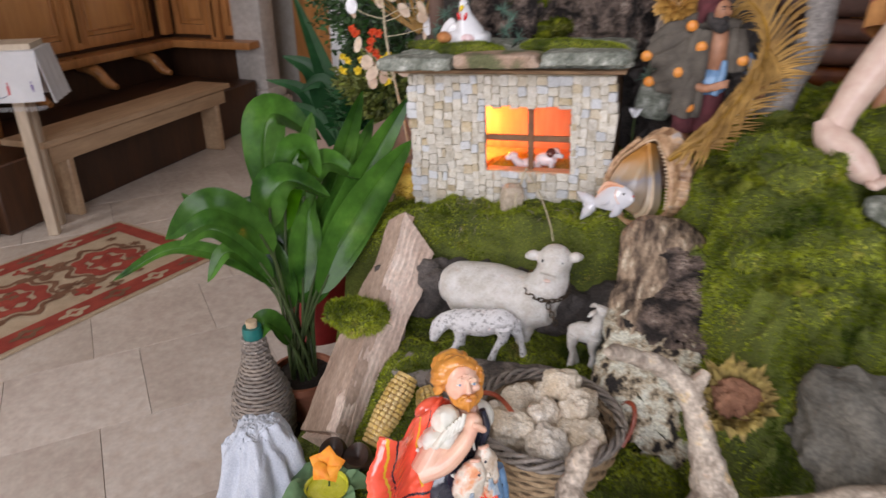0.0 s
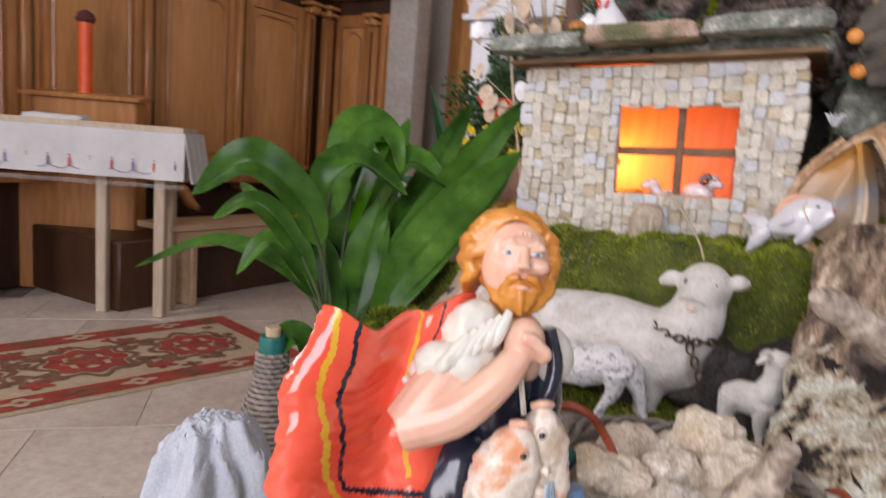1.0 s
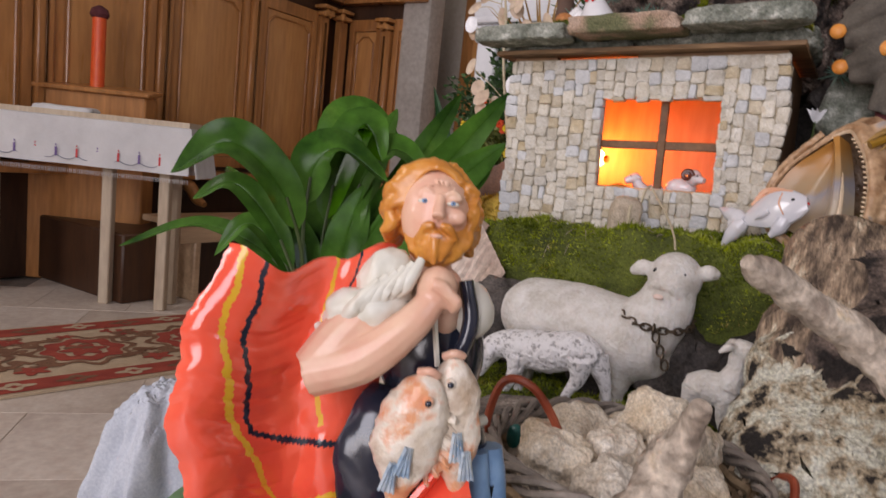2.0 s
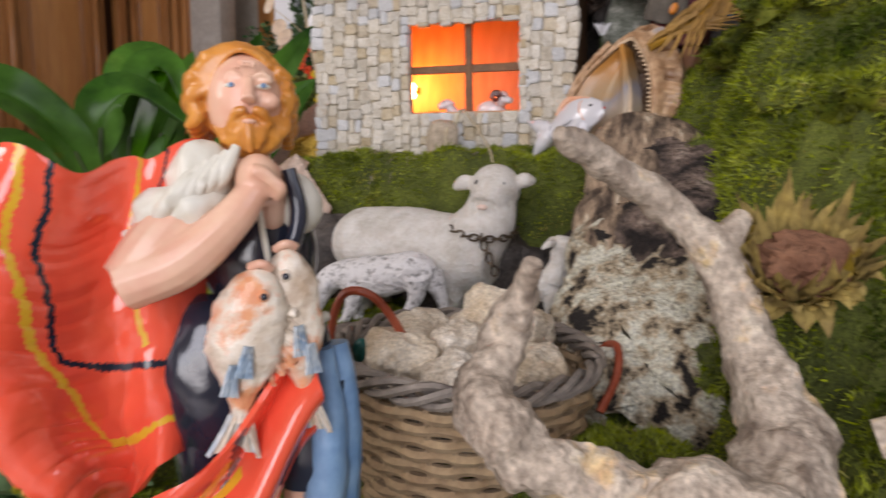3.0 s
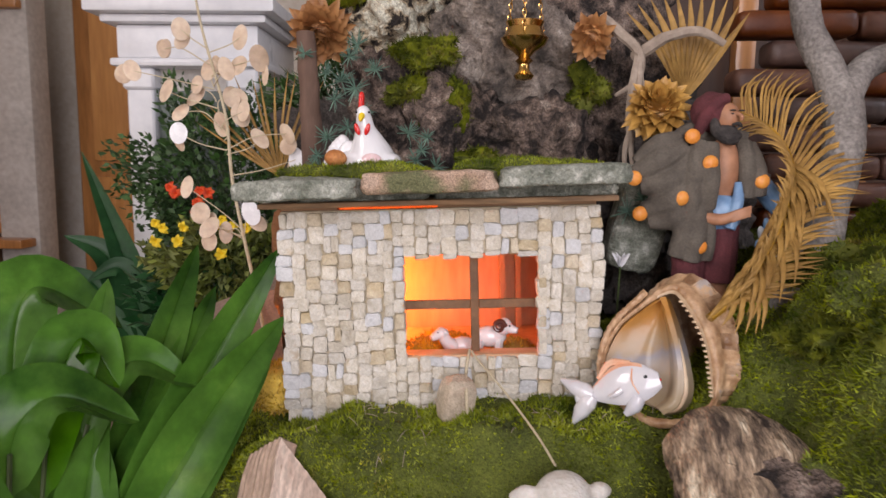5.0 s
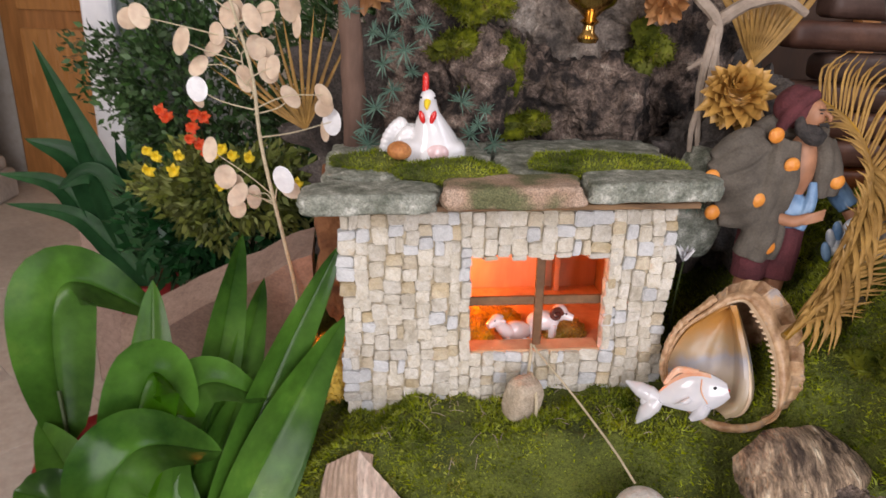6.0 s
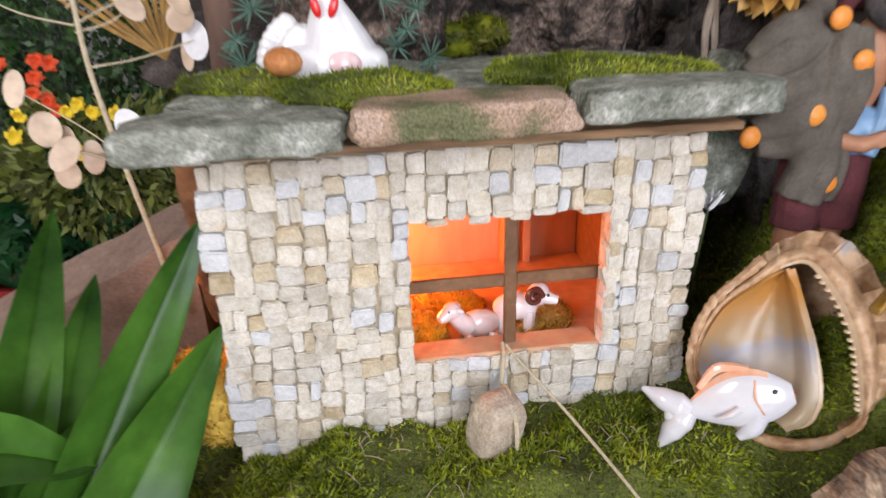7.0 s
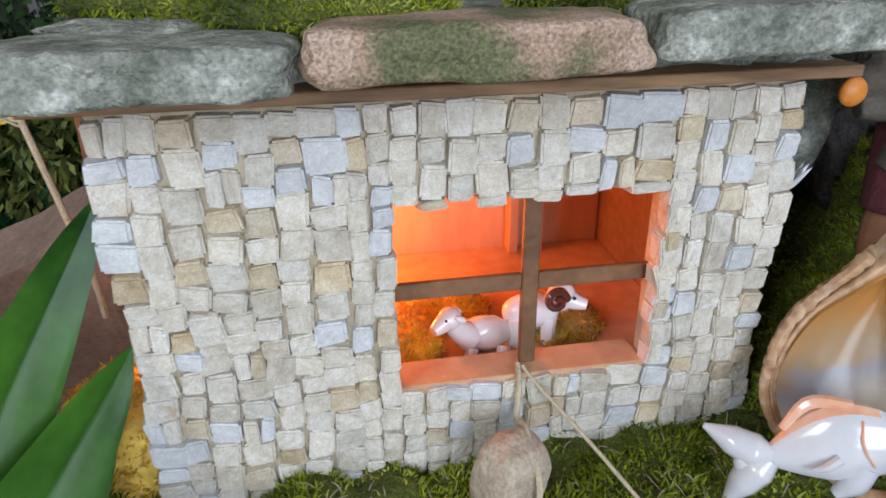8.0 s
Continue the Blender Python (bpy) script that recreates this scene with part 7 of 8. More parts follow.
for k in range(4):
    blob(g, (HX - 0.006, HY - 0.020 + 0.002 * k, HZ + 0.124 + 0.006 * k), (0.0055, 0.008, 0.010), sub=3, m=1)
tube(g, [(HX - 0.003, HY - 0.033, HZ + 0.108), (HX - 0.004, HY - 0.041, HZ + 0.103), (HX - 0.004, HY - 0.046, HZ + 0.098)], [0.006, 0.0045, 0.002], n=6, seg=10, m=2)
for s in (-1, 1):
    blob(g, (HX - 0.002 + s * 0.009, HY - 0.036, HZ + 0.084), (0.0048, 0.0035, 0.011), rot=(0, s * 18, 0), sub=3, m=1)
    blob(g, (HX - 0.002 + s * 0.011, HY - 0.030, HZ + 0.114), (0.0022, 0.0022, 0.0022), sub=2, m=3)
blob(g, (HX + 0.014, HY - 0.040, HZ + 0.026), (0.022, 0.014, 0.018), sub=3, m=4)
g = fused(g, (1, 2, 3, 4), 0.0016, 2)
g.move(Matrix.Translation((HX, HY, HZ)) @ Matrix.Scale(0.86, 4) @ Matrix.Translation((-HX, -HY, -HZ)))
solid("porcelain_hen", g, [M_PORC, M_REDG, M_YEL, M_BLACK, surf("pink_glaze", (0.74, 0.40, 0.40), (0.82, 0.62, 0.62), 30, 0.15, 0.0, coat=0.5)], (HX, HY, HZ), "white porcelain hen with a red comb on the roof", "figurine")
g = Geo()
blob(g, (1.012, 2.838, 1.224), (0.017, 0.016, 0.013), sub=3, rough=0.06, freq=60)
solid("small_squash", g, surf("rough_orange_rind", (0.42, 0.15, 0.04), (0.60, 0.26, 0.08), 60, 0.6, 0.8, 220, dist=0.003), (1.012, 2.838, 1.211), "small orange fruit beside the hen", "fruit")


# ---- cork bark cliff behind the house ----
def cork(c, s, rot, seed, mt, label="dark craggy cork bark behind the house"):
    g = Geo()
    blob(g, c, s, rot=rot, sub=6, rough=0.42, freq=7, seed=seed, box_like=0.2)
    for i, p in enumerate(g.v):
        q = Vector(p) - Vector(c)
        w = (p[0] + 0.03 * nz(p, 9, 4), p[1], p[2] * 0.6)
        g.v[i] = tuple(Vector(c) + q * (1 + 0.08 * nz(p, 45, seed) + 0.20 * abs(nz(w, 20, seed + 2)) + 0.12 * abs(nz(w, 52, seed + 5)) + 0.04 * nz(p, 120, seed)))
    return solid("cork_bark", g, mt, (c[0], c[1], c[2] - s[2]), label, "bark", group="cork cliff", sharp=60)


cork((1.20, 3.16, 1.27), (0.09, 0.09, 0.10), (0, 0, 20), 1, M_BARK)
cork((1.36, 3.15, 1.24), (0.11, 0.09, 0.09), (10, 0, 50), 2, M_BARK)
cork((1.30, 3.20, 1.43), (0.15, 0.10, 0.10), (0, 24, 10), 3, M_ROOT, "large pale knotty wood root behind the house")
cork((1.07, 3.20, 1.30), (0.08, 0.08, 0.13), (0, 0, 80), 4, M_BARK)
cork((1.09, 3.24, 1.50), (0.11, 0.08, 0.10), (0, 30, 40), 5, M_BARKL, "pale lichened bark behind the house")
cork((1.52, 3.20, 1.30), (0.10, 0.08, 0.14), (0, 0, 10), 6, M_BARK)
cork((1.48, 3.28, 1.55), (0.14, 0.09, 0.14), (0, 20, 10), 7, M_BARK)
cork((1.20, 3.34, 1.66), (0.22, 0.09, 0.14), (0, 0, 0), 8, M_BARK)
cork((1.30, 3.36, 1.10), (0.40, 0.10, 0.24), (0, 0, 0), 9, M_ROCK, "dark rock behind the house")
cork((1.62, 3.12, 1.12), (0.16, 0.10, 0.16), (0, 0, 30), 10, M_ROCK, "dark rock behind the house")
# moss pads on the bark, their shade put into the colour
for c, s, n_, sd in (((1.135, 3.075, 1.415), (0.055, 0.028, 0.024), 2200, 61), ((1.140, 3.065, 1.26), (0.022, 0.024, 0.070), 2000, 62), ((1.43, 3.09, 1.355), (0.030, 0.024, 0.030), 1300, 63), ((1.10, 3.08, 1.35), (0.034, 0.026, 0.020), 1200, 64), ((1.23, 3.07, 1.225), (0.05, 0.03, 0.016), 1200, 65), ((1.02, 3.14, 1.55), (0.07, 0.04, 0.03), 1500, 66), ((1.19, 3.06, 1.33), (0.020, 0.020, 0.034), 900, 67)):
    moss_pad(c, s, n_, sd, 0.011, M_MOSSD, label="uneven green moss growing on the cork bark, shade in its colour", lump=1.0)
g = Geo()
tube(g, [(0.945, 3.00, 1.02), (0.943, 3.00, 1.15), (0.938, 3.005, 1.32), (0.930, 3.01, 1.44)], [0.022, 0.019, 0.018, 0.016], n=40, seg=16, rough=0.18, freq=24)
solid("bark_post", g, surf("brown_post_bark", (0.08, 0.045, 0.032), (0.18, 0.11, 0.08), 14, 0.9, 0.9, 60, stretch=(1, 1, 0.3)), (0.945, 3.0, 0.86), "slim brown bark post beside the roof", "post")


# ---- juniper sprigs ----
def sprig(c, r, seed):
    q = random.Random(seed)
    c = Vector(c)
    th = thing("juniper_sprig", c, "blue-green spiky juniper sprig", "sprig", group="juniper sprigs")
    for i in range(26):
        d = Vector((q.gauss(0, 1), q.gauss(0, 1) - 0.4, q.gauss(0, 1) + 0.2)).normalized()
        e = c + d * r * q.uniform(0.6, 1.0)
        g = Geo()
        tube(g, [c, c.lerp(e, 0.5), e], [0.0009, 0.0011, 0.0004], n=3, seg=4)
        part("needle", g, M_JUN, th)
    return th


for i, c in enumerate(((0.957, 2.965, 1.230), (0.985, 2.98, 1.325), (1.018, 3.00, 1.345), (1.135, 2.97, 1.240), (1.160, 2.96, 1.212), (0.957, 2.95, 1.182), (0.935, 2.98, 1.400), (1.05, 3.02, 1.38), (1.47, 2.90, 1.145), (1.49, 2.89, 1.165), (1.00, 3.03, 1.28), (0.99, 3.02, 1.36), (1.03, 3.03, 1.31), (1.11, 3.0, 1.27), (0.975, 2.97, 1.26), (0.97, 2.99, 1.37), (1.005, 3.01, 1.40), (0.965, 2.96, 1.205), (1.145, 2.965, 1.262), (1.125, 2.975, 1.222), (1.02, 3.01, 1.42))):
    sprig(c, 0.021 + 0.006 * (i % 3), i)


# ---- spiky dried heads ----
def spiky(name, c, r, n, mt, label, look_at, seed):
    q = random.Random(seed)
    th = thing(name, c, label, "dried flower")
    c = Vector(c)
    ax = Vector(look_at).normalized()
    g = Geo()
    blob(g, c, (r * 0.5, r * 0.5, r * 0.5), sub=3, rough=0.1, freq=50)
    part("heart", g, mt, th)
    for i in range(n):
        z = 1 - 1.7 * (i + 0.5) / n
        a = i * 2.399
        s = math.sqrt(max(0, 1 - z * z))
        x_ = ax.cross(Vector((0.2, 0.1, 1))).normalized()
        y_ = x_.cross(ax)
        d = (ax * z + x_ * s * math.cos(a) + y_ * s * math.sin(a)).normalized()
        g = Geo()
        l = r * q.uniform(0.7, 1.12)
        blade(g, [c + d * r * 0.4, c + d * r * 0.7 + ax * 0.006, c + d * l + ax * 0.004], r * 0.40, n=5, fold=0.4, side=ax, start=0.2)
        part("scale", g, mt, th)
    return th


spiky("dried_thistle", (1.513, 2.915, 1.302), 0.055, 100, M_THISTLE, "golden dried thistle head", (-0.1, -0.7, 0.6), 3)
spiky("orange_cone", (0.945, 3.06, 1.455), 0.062, 90, M_CONE, "orange-brown open pine cone hanging above the post", (0.1, -0.6, -0.6), 4)
spiky("copper_tinsel", (1.425, 3.02, 1.44), 0.045, 40, M_CONE, "dry coppery tuft beside the lamp", (-0.2, -0.6, -0.4), 5)

# ---- brass hanging lamp ----
lamp = thing("brass_lamp", (1.31, 3.03, 1.50), "polished brass sanctuary lamp hanging on chains", "lamp")
g = Geo()
lathe(g, [(0.0, -0.064), (0.014, -0.062), (0.018, -0.055), (0.010, -0.046), (0.009, -0.036), (0.016, -0.030), (0.010, -0.024), (0.020, -0.014), (0.036, -0.004), (0.042, 0.008), (0.034, 0.016), (0.030, 0.026), (0.034, 0.036), (0.028, 0.038), (0.0, 0.02)], (1.31, 3.03, 1.428), 32)
part("bowl", g, M_BRASS, lamp)
for k in range(3):
    a = 2 * math.pi * k / 3 + 0.4
    for i in range(16):
        g = Geo()
        c = Vector((1.31 + 0.036 * math.cos(a) * (1 - i / 30), 3.03 + 0.036 * math.sin(a) * (1 - i / 30), 1.444 + i * 0.010))
        b = Vector((1, 0, 0)) if i % 2 else Vector((0, 1, 0))
        tube(g, [c + Vector((0, 0, 0.007 * math.cos(t))) + b * 0.003 * math.sin(t) for t in (0, 1.05, 2.1, 3.14, 4.2, 5.25)], [0.0011], n=9, seg=4, closed=True)
        part("chain_link", g, M_BRASS, lamp)

# ---- pale root twigs hanging before the cliff ----
tw2 = thing("pale_root", (1.50, 2.97, 1.20), "pale forked root twig hanging by the roof", "twig")
for pts, r in (([(1.645, 3.00, 1.425), (1.60, 3.0, 1.445), (1.548, 3.0, 1.435), (1.515, 3.0, 1.415), (1.492, 2.99, 1.40)], [0.006, 0.009, 0.011, 0.010]),
               ([(1.44, 3.02, 1.47), (1.47, 3.0, 1.44), (1.500, 2.99, 1.405), (1.495, 2.985, 1.36), (1.46, 2.98, 1.335)], [0.010, 0.009, 0.008, 0.003]),
               ([(1.500, 2.99, 1.400), (1.487, 2.98, 1.34), (1.484, 2.97, 1.28), (1.492, 2.96, 1.20)], [0.009, 0.007, 0.006, 0.004]),
               ([(1.500, 2.985, 1.39), (1.497, 2.975, 1.32), (1.478, 2.965, 1.25), (1.475, 2.955, 1.21)], [0.007, 0.006, 0.005, 0.004]),
               ([(1.500, 2.99, 1.385), (1.508, 2.98, 1.33), (1.520, 2.975, 1.29), (1.535, 2.97, 1.26)], [0.006, 0.005, 0.004, 0.004])):
    g = Geo()
    tube(g, pts, r, n=24, seg=8, rough=0.15, freq=50)
    part("root", g, M_TWIG, tw2)
g = Geo()
blob(g, (1.50, 2.95, 1.13), (0.045, 0.035, 0.09), rot=(0, 14, 0), sub=4, rough=0.12, freq=12, box_like=0.5)
solid("grey_stone", g, M_SLATE, (1.50, 2.95, 1.04), "upright grey stone beside the house", "stone")

# ---- second painted shepherd ----
g = Geo()
CLK, HOD, TAN, BRD, BLS, ORB, FSW = range(7)


def qb(c, s, m, sub=3, rough=0.0, freq=40, rot=(0, 0, 0), seed=0):
    blob(g, c, s, rot=rot, sub=sub, rough=rough, freq=freq, m=m, seed=seed)


def qt(pts, r, m, n=None, seg=12, rough=0.0, freq=40):
    tube(g, pts, r, n=n, seg=seg, m=m, rough=rough, freq=freq)


# head in a hood, turned to the side
qb((1.599, 2.853, 1.290), (0.0185, 0.020, 0.024), TAN, 4)
qt([(1.606, 2.834, 1.298), (1.612, 2.829, 1.291), (1.612, 2.830, 1.285)], [0.0025, 0.0036, 0.003], TAN, 8)
qb((1.580, 2.866, 1.300), (0.029, 0.027, 0.030), HOD, 4, 0.10, 50)
qt([(1.598, 2.848, 1.320), (1.580, 2.846, 1.312), (1.566, 2.850, 1.292), (1.560, 2.858, 1.268)], [0.008, 0.010, 0.011, 0.008], HOD, 16)
qb((1.598, 2.843, 1.268), (0.018, 0.014, 0.013), BRD, 3, 0.2, 90)
qt([(1.578, 2.846, 1.288), (1.582, 2.840, 1.270), (1.598, 2.832, 1.258), (1.613, 2.836, 1.266)], [0.006, 0.009, 0.010, 0.006], BRD, 12, 10, 0.2, 90)
qt([(1.600, 2.8315, 1.279), (1.608, 2.8285, 1.281), (1.614, 2.832, 1.277)], [0.002, 0.003, 0.002], BRD, 8)
for x, y in ((1.600, 2.8325), (1.6145, 2.8365)):
    qb((x, y, 1.3005), (0.0048, 0.002, 0.0014), BRD, 2)
    qb((x, y, 1.2955), (0.0022, 0.0014, 0.0012), BRD, 2)
# chest, shirt, arms
qb((1.600, 2.858, 1.212), (0.024, 0.022, 0.052), TAN, 4)
qb((1.600, 2.856, 1.146), (0.031, 0.025, 0.034), BLS, 4, 0.08, 40)
qt([(1.618, 2.842, 1.195), (1.616, 2.834, 1.165), (1.605, 2.832, 1.125)], [0.006, 0.009, 0.010], BLS, 10, 10, 0.1, 60)
qt([(1.655, 2.868, 1.200), (1.678, 2.862, 1.172), (1.690, 2.850, 1.155)], [0.016, 0.017, 0.015], BLS, 10, 12, 0.12, 60)
qt([(1.690, 2.850, 1.152), (1.700, 2.838, 1.128), (1.690, 2.826, 1.112)], [0.011, 0.010, 0.008], TAN, 10)
qt([(1.566, 2.836, 1.142), (1.590, 2.822, 1.140), (1.612, 2.818, 1.150)], [0.009, 0.009, 0.006], TAN, 10)
for k in range(4):
    qt([(1.602, 2.816, 1.138 + 0.004 * k), (1.616, 2.813, 1.144 + 0.004 * k), (1.630, 2.815, 1.146 + 0.005 * k)], [0.0032, 0.003, 0.0018], TAN, 6, 6)
# cloak: shoulders, gathered puffs, hanging halves with folds
qt([(1.528, 2.868, 1.254), (1.560, 2.878, 1.268), (1.600, 2.884, 1.262), (1.640, 2.872, 1.256)], [0.015, 0.019, 0.018, 0.016], CLK, 20)
qb((1.59, 2.886, 1.20), (0.052, 0.020, 0.075), CLK, 3)
for pts, r in ((((1.535, 2.862, 1.258), (1.500, 2.856, 1.246), (1.468, 2.858, 1.222)), (0.014, 0.019, 0.010)),
               (((1.540, 2.854, 1.246), (1.502, 2.846, 1.226), (1.464, 2.852, 1.205)), (0.014, 0.022, 0.012)),
               (((1.545, 2.850, 1.228), (1.515, 2.842, 1.196), (1.474, 2.850, 1.185)), (0.014, 0.022, 0.012)),
               (((1.548, 2.846, 1.200), (1.518, 2.840, 1.168), (1.480, 2.848, 1.150)), (0.016, 0.024, 0.012)),
               (((1.552, 2.846, 1.170), (1.525, 2.840, 1.142), (1.488, 2.848, 1.132)), (0.016, 0.020, 0.010)),
               (((1.560, 2.848, 1.255), (1.548, 2.834, 1.200), (1.545, 2.836, 1.140)), (0.013, 0.018, 0.014)),
               (((1.576, 2.846, 1.252), (1.570, 2.830, 1.200), (1.572, 2.838, 1.155)), (0.012, 0.017, 0.013)),
               (((1.548, 2.842, 1.160), (1.538, 2.834, 1.120), (1.532, 2.840, 1.082)), (0.014, 0.016, 0.015)),
               (((1.560, 2.838, 1.160), (1.556, 2.830, 1.115), (1.552, 2.836, 1.076)), (0.013, 0.016, 0.015)),
               (((1.572, 2.842, 1.150), (1.574, 2.834, 1.110), (1.572, 2.840, 1.078)), (0.012, 0.013, 0.013)),
               (((1.628, 2.860, 1.256), (1.632, 2.846, 1.215), (1.634, 2.850, 1.172)), (0.012, 0.014, 0.013)),
               (((1.640, 2.866, 1.252), (1.648, 2.850, 1.212), (1.652, 2.852, 1.174)), (0.012, 0.016, 0.013))):
    qt(pts, r, CLK, 16, 14, 0.10, 45)
for x, z in ((1.568, 1.223), (1.528, 1.171), (1.559, 1.099), (1.652, 1.197), (1.462, 1.199), (1.473, 1.146), (1.545, 1.262)):
    qb((x, 2.822 if 1.5 < x < 1.6 and z < 1.25 else 2.838, z), (0.0115, 0.006, 0.0115), ORB, 3)
for x in (1.560, 1.606):
    qt([(x, 2.862, 1.135), (x - 0.004, 2.856, 1.085), (x - 0.006, 2.852, 1.040)], [0.026, 0.027, 0.024], HOD, 12, 14, 0.06, 40)
    qt([(x - 0.006, 2.852, 1.055), (x - 0.006, 2.856, 1.02), (x - 0.008, 2.852, 0.985)], [0.016, 0.016, 0.012], TAN, 8)
    qt([(x - 0.008, 2.856, 0.985), (x - 0.004, 2.836, 0.982), (x, 2.820, 0.980)], [0.012, 0.011, 0.008], TAN, 6)
g = fused(g, (BRD, ORB), 0.0018, 3)
for k in range(11):
    a = k * 2.4
    qb((1.664 + 0.020 * math.cos(a) * (0.5 + 0.05 * k), 2.822 + 0.008 * math.sin(a * 1.7), 1.132 - 0.0040 * k), (0.0068, 0.006, 0.0165), BLS if k % 4 == 1 else FSW, 3, rot=(0, 22 * math.cos(a), 0))
solid("second_shepherd_figure", g, [M_CLOAK, M_HOOD, M_TAN, M_BEARD, M_BLUE, M_ORGF, surf("silver_blue_paint", (0.38, 0.44, 0.52), (0.68, 0.70, 0.72), 60, 0.3, 0.2)], (1.588, 2.875, 0.985), "painted shepherd figure in a patched brown cloak and maroon hood", "figurine", sharp=60)

# ---- dried palm frond ----
palm = thing("dried_palm_frond", (1.54, 2.69, 1.0), "dried golden palm frond curling beside the shepherd", "palm frond")
RIB = smooth_path([(1.530, 2.690, 1.020), (1.585, 2.718, 1.058), (1.642, 2.765, 1.122), (1.685, 2.812, 1.190), (1.692, 2.850, 1.240), (1.678, 2.888, 1.280), (1.652, 2.935, 1.305)], 60)
g = Geo()
tube(g, RIB[::6] + [RIB[-1]], [0.006, 0.005, 0.004, 0.002], n=50, seg=8)
part("rib", g, M_PALM, palm)
rr = random.Random(5)
for i in range(2, 59):
    for half in (0, 0.5) if i < 26 else (0,):
        p = RIB[i].lerp(RIB[i + 1], half)
        d = (RIB[i + 1] - RIB[i - 1]).normalized()
        n_ = Vector((-0.3, -0.9, 0.2))
        s = d.cross(n_).normalized()
        u = (i + half) / 59
        l0 = (0.050 + 0.055 * math.sin(math.pi * min(1, u * 0.85 + 0.05))) * rr.uniform(0.9, 1.1)
        for side in (-1, 1):
            l = l0 * (1.35 if side > 0 else 0.9)
            out = (0.17 + 0.50 * u) * (1.25 if side > 0 else 0.7) * rr.uniform(0.75, 1.25)
            dd = (s * side * out + d * 0.9).normalized()
            curl = s * side * 0.020 * u - d * 0.012 * u
            e = p + dd * l + curl + Vector((0.004 * side, -0.008 - 0.006 * rr.random(), -0.022 * u))
            g = Geo()
            blade(g, [p, p + dd * l * 0.55 + Vector((0, -0.010, 0.003)), e + Vector((rr.uniform(-0.006, 0.006), rr.uniform(-0.012, 0.004), rr.uniform(-0.012, 0.006)))], 0.0052 if u < 0.6 else 0.0038, n=7, fold=0.6, side=n_, start=0.2)
            part("leaflet", g, M_PALM, palm)
for i in range(7, 37):                    # limp leaflets lying back over the foot of the frond
    p = RIB[i]
    d = (RIB[i + 1] - RIB[i - 1]).normalized()
    n_ = Vector((-0.3, -0.9, 0.2))
    s = d.cross(n_).normalized()
    for side in (-1, 1):
        l = rr.uniform(0.060, 0.088) * (0.75 if i < 14 else 1.0)
        w = side * rr.uniform(0.012, 0.040) * (0.6 if side < 0 else 1.0)
        g = Geo()
        blade(g, [p, p - d * l * 0.5 + s * w * 0.75 + Vector((0, -0.010, 0.004)), p - d * l + s * w + Vector((0, rr.uniform(-0.016, -0.004), rr.uniform(-0.014, 0.0)))], rr.uniform(0.0055, 0.0085), n=7, fold=0.6, side=n_, start=0.2)
        part("leaflet", g, M_PALM, palm)
fan = thing("dried_fan_leaf", (1.60, 3.05, 1.36), "dried yellow fan palm leaf behind the shepherd", "palm frond")
for i in range(11):
    a = radians(50 + 8 * i)
    g = Geo()
    e = Vector((1.60 + 0.17 * math.cos(a), 3.06, 1.36 + 0.17 * math.sin(a)))
    blade(g, [(1.60, 3.05, 1.34), (1.60 + 0.09 * math.cos(a), 3.04, 1.36 + 0.085 * math.sin(a)), e], 0.014, n=7, fold=0.6, side=(0, -1, 0), start=0.15)
    part("rib_leaf", g, M_PALM, fan)

pale_fan = thing("dried_fan_leaf", (0.80, 3.14, 1.20), "dried yellow-brown fan leaf behind the honesty stem", "palm frond")
for i in range(13):
    a = radians(64 + 7 * i)
    b = Vector((0.845, 3.14, 1.19))
    d = Vector((math.cos(a), 0.10 * math.sin(i * 2.3), math.sin(a)))
    g = Geo()
    blade(g, [b, b + d * 0.10 + Vector((0, -0.01, 0)), b + d * (0.21 + 0.03 * math.sin(i * 3.1))], 0.006, n=9, fold=0.6, side=(0, -1, 0), start=0.12)
    part("rib_leaf", g, M_PALM, pale_fan)
white_bit = thing("dry_white_flower", (1.451, 2.855, 1.05), "small papery white dried flower beside the house", "dried flower")
for i in range(9):
    a = 2.4 * i
    b = Vector((1.451, 2.855, 1.062))
    d = Vector((0.5 * math.cos(a), 0.5 * math.sin(a), 1.0)).normalized()
    g = Geo()
    blade(g, [b, b + d * 0.012, b + d * 0.024 + Vector((0.004 * math.cos(a), 0.004 * math.sin(a), 0))], 0.008, n=6, fold=0.4, side=(0.3, -0.9, 0.2), start=0.1)
    part("petal", g, M_LUNAW, white_bit)
g = Geo()
tube(g, [(1.453, 2.865, 0.88), (1.450, 2.860, 0.98), (1.451, 2.855, 1.064)], [0.0018, 0.0014], n=8, seg=6)
part("stem", g, M_STALK, white_bit)

# ---- grey forked trunk ----
tr = thing("forked_branch", (1.74, 2.80, 1.0), "smooth grey forked tree branch standing on the slope", "branch")
g = Geo()
tube(g, [(1.697, 2.785, 0.99), (1.708, 2.79, 1.06), (1.738, 2.815, 1.15), (1.768, 2.845, 1.22), (1.782, 2.87, 1.30), (1.768, 2.90, 1.37), (1.745, 2.93, 1.45), (1.735, 2.96, 1.60)], [0.046, 0.036, 0.029, 0.028, 0.028, 0.025, 0.022, 0.020], n=50, seg=20, rough=0.14, freq=18)
part("trunk", g, M_TRUNK, tr)
g = Geo()
tube(g, [(1.778, 2.875, 1.31), (1.815, 2.895, 1.365), (1.88, 2.92, 1.395), (2.00, 2.96, 1.42)], [0.025, 0.022, 0.021, 0.018], n=24, seg=16, rough=0.12, freq=18)
part("limb", g, M_TRUNK, tr)

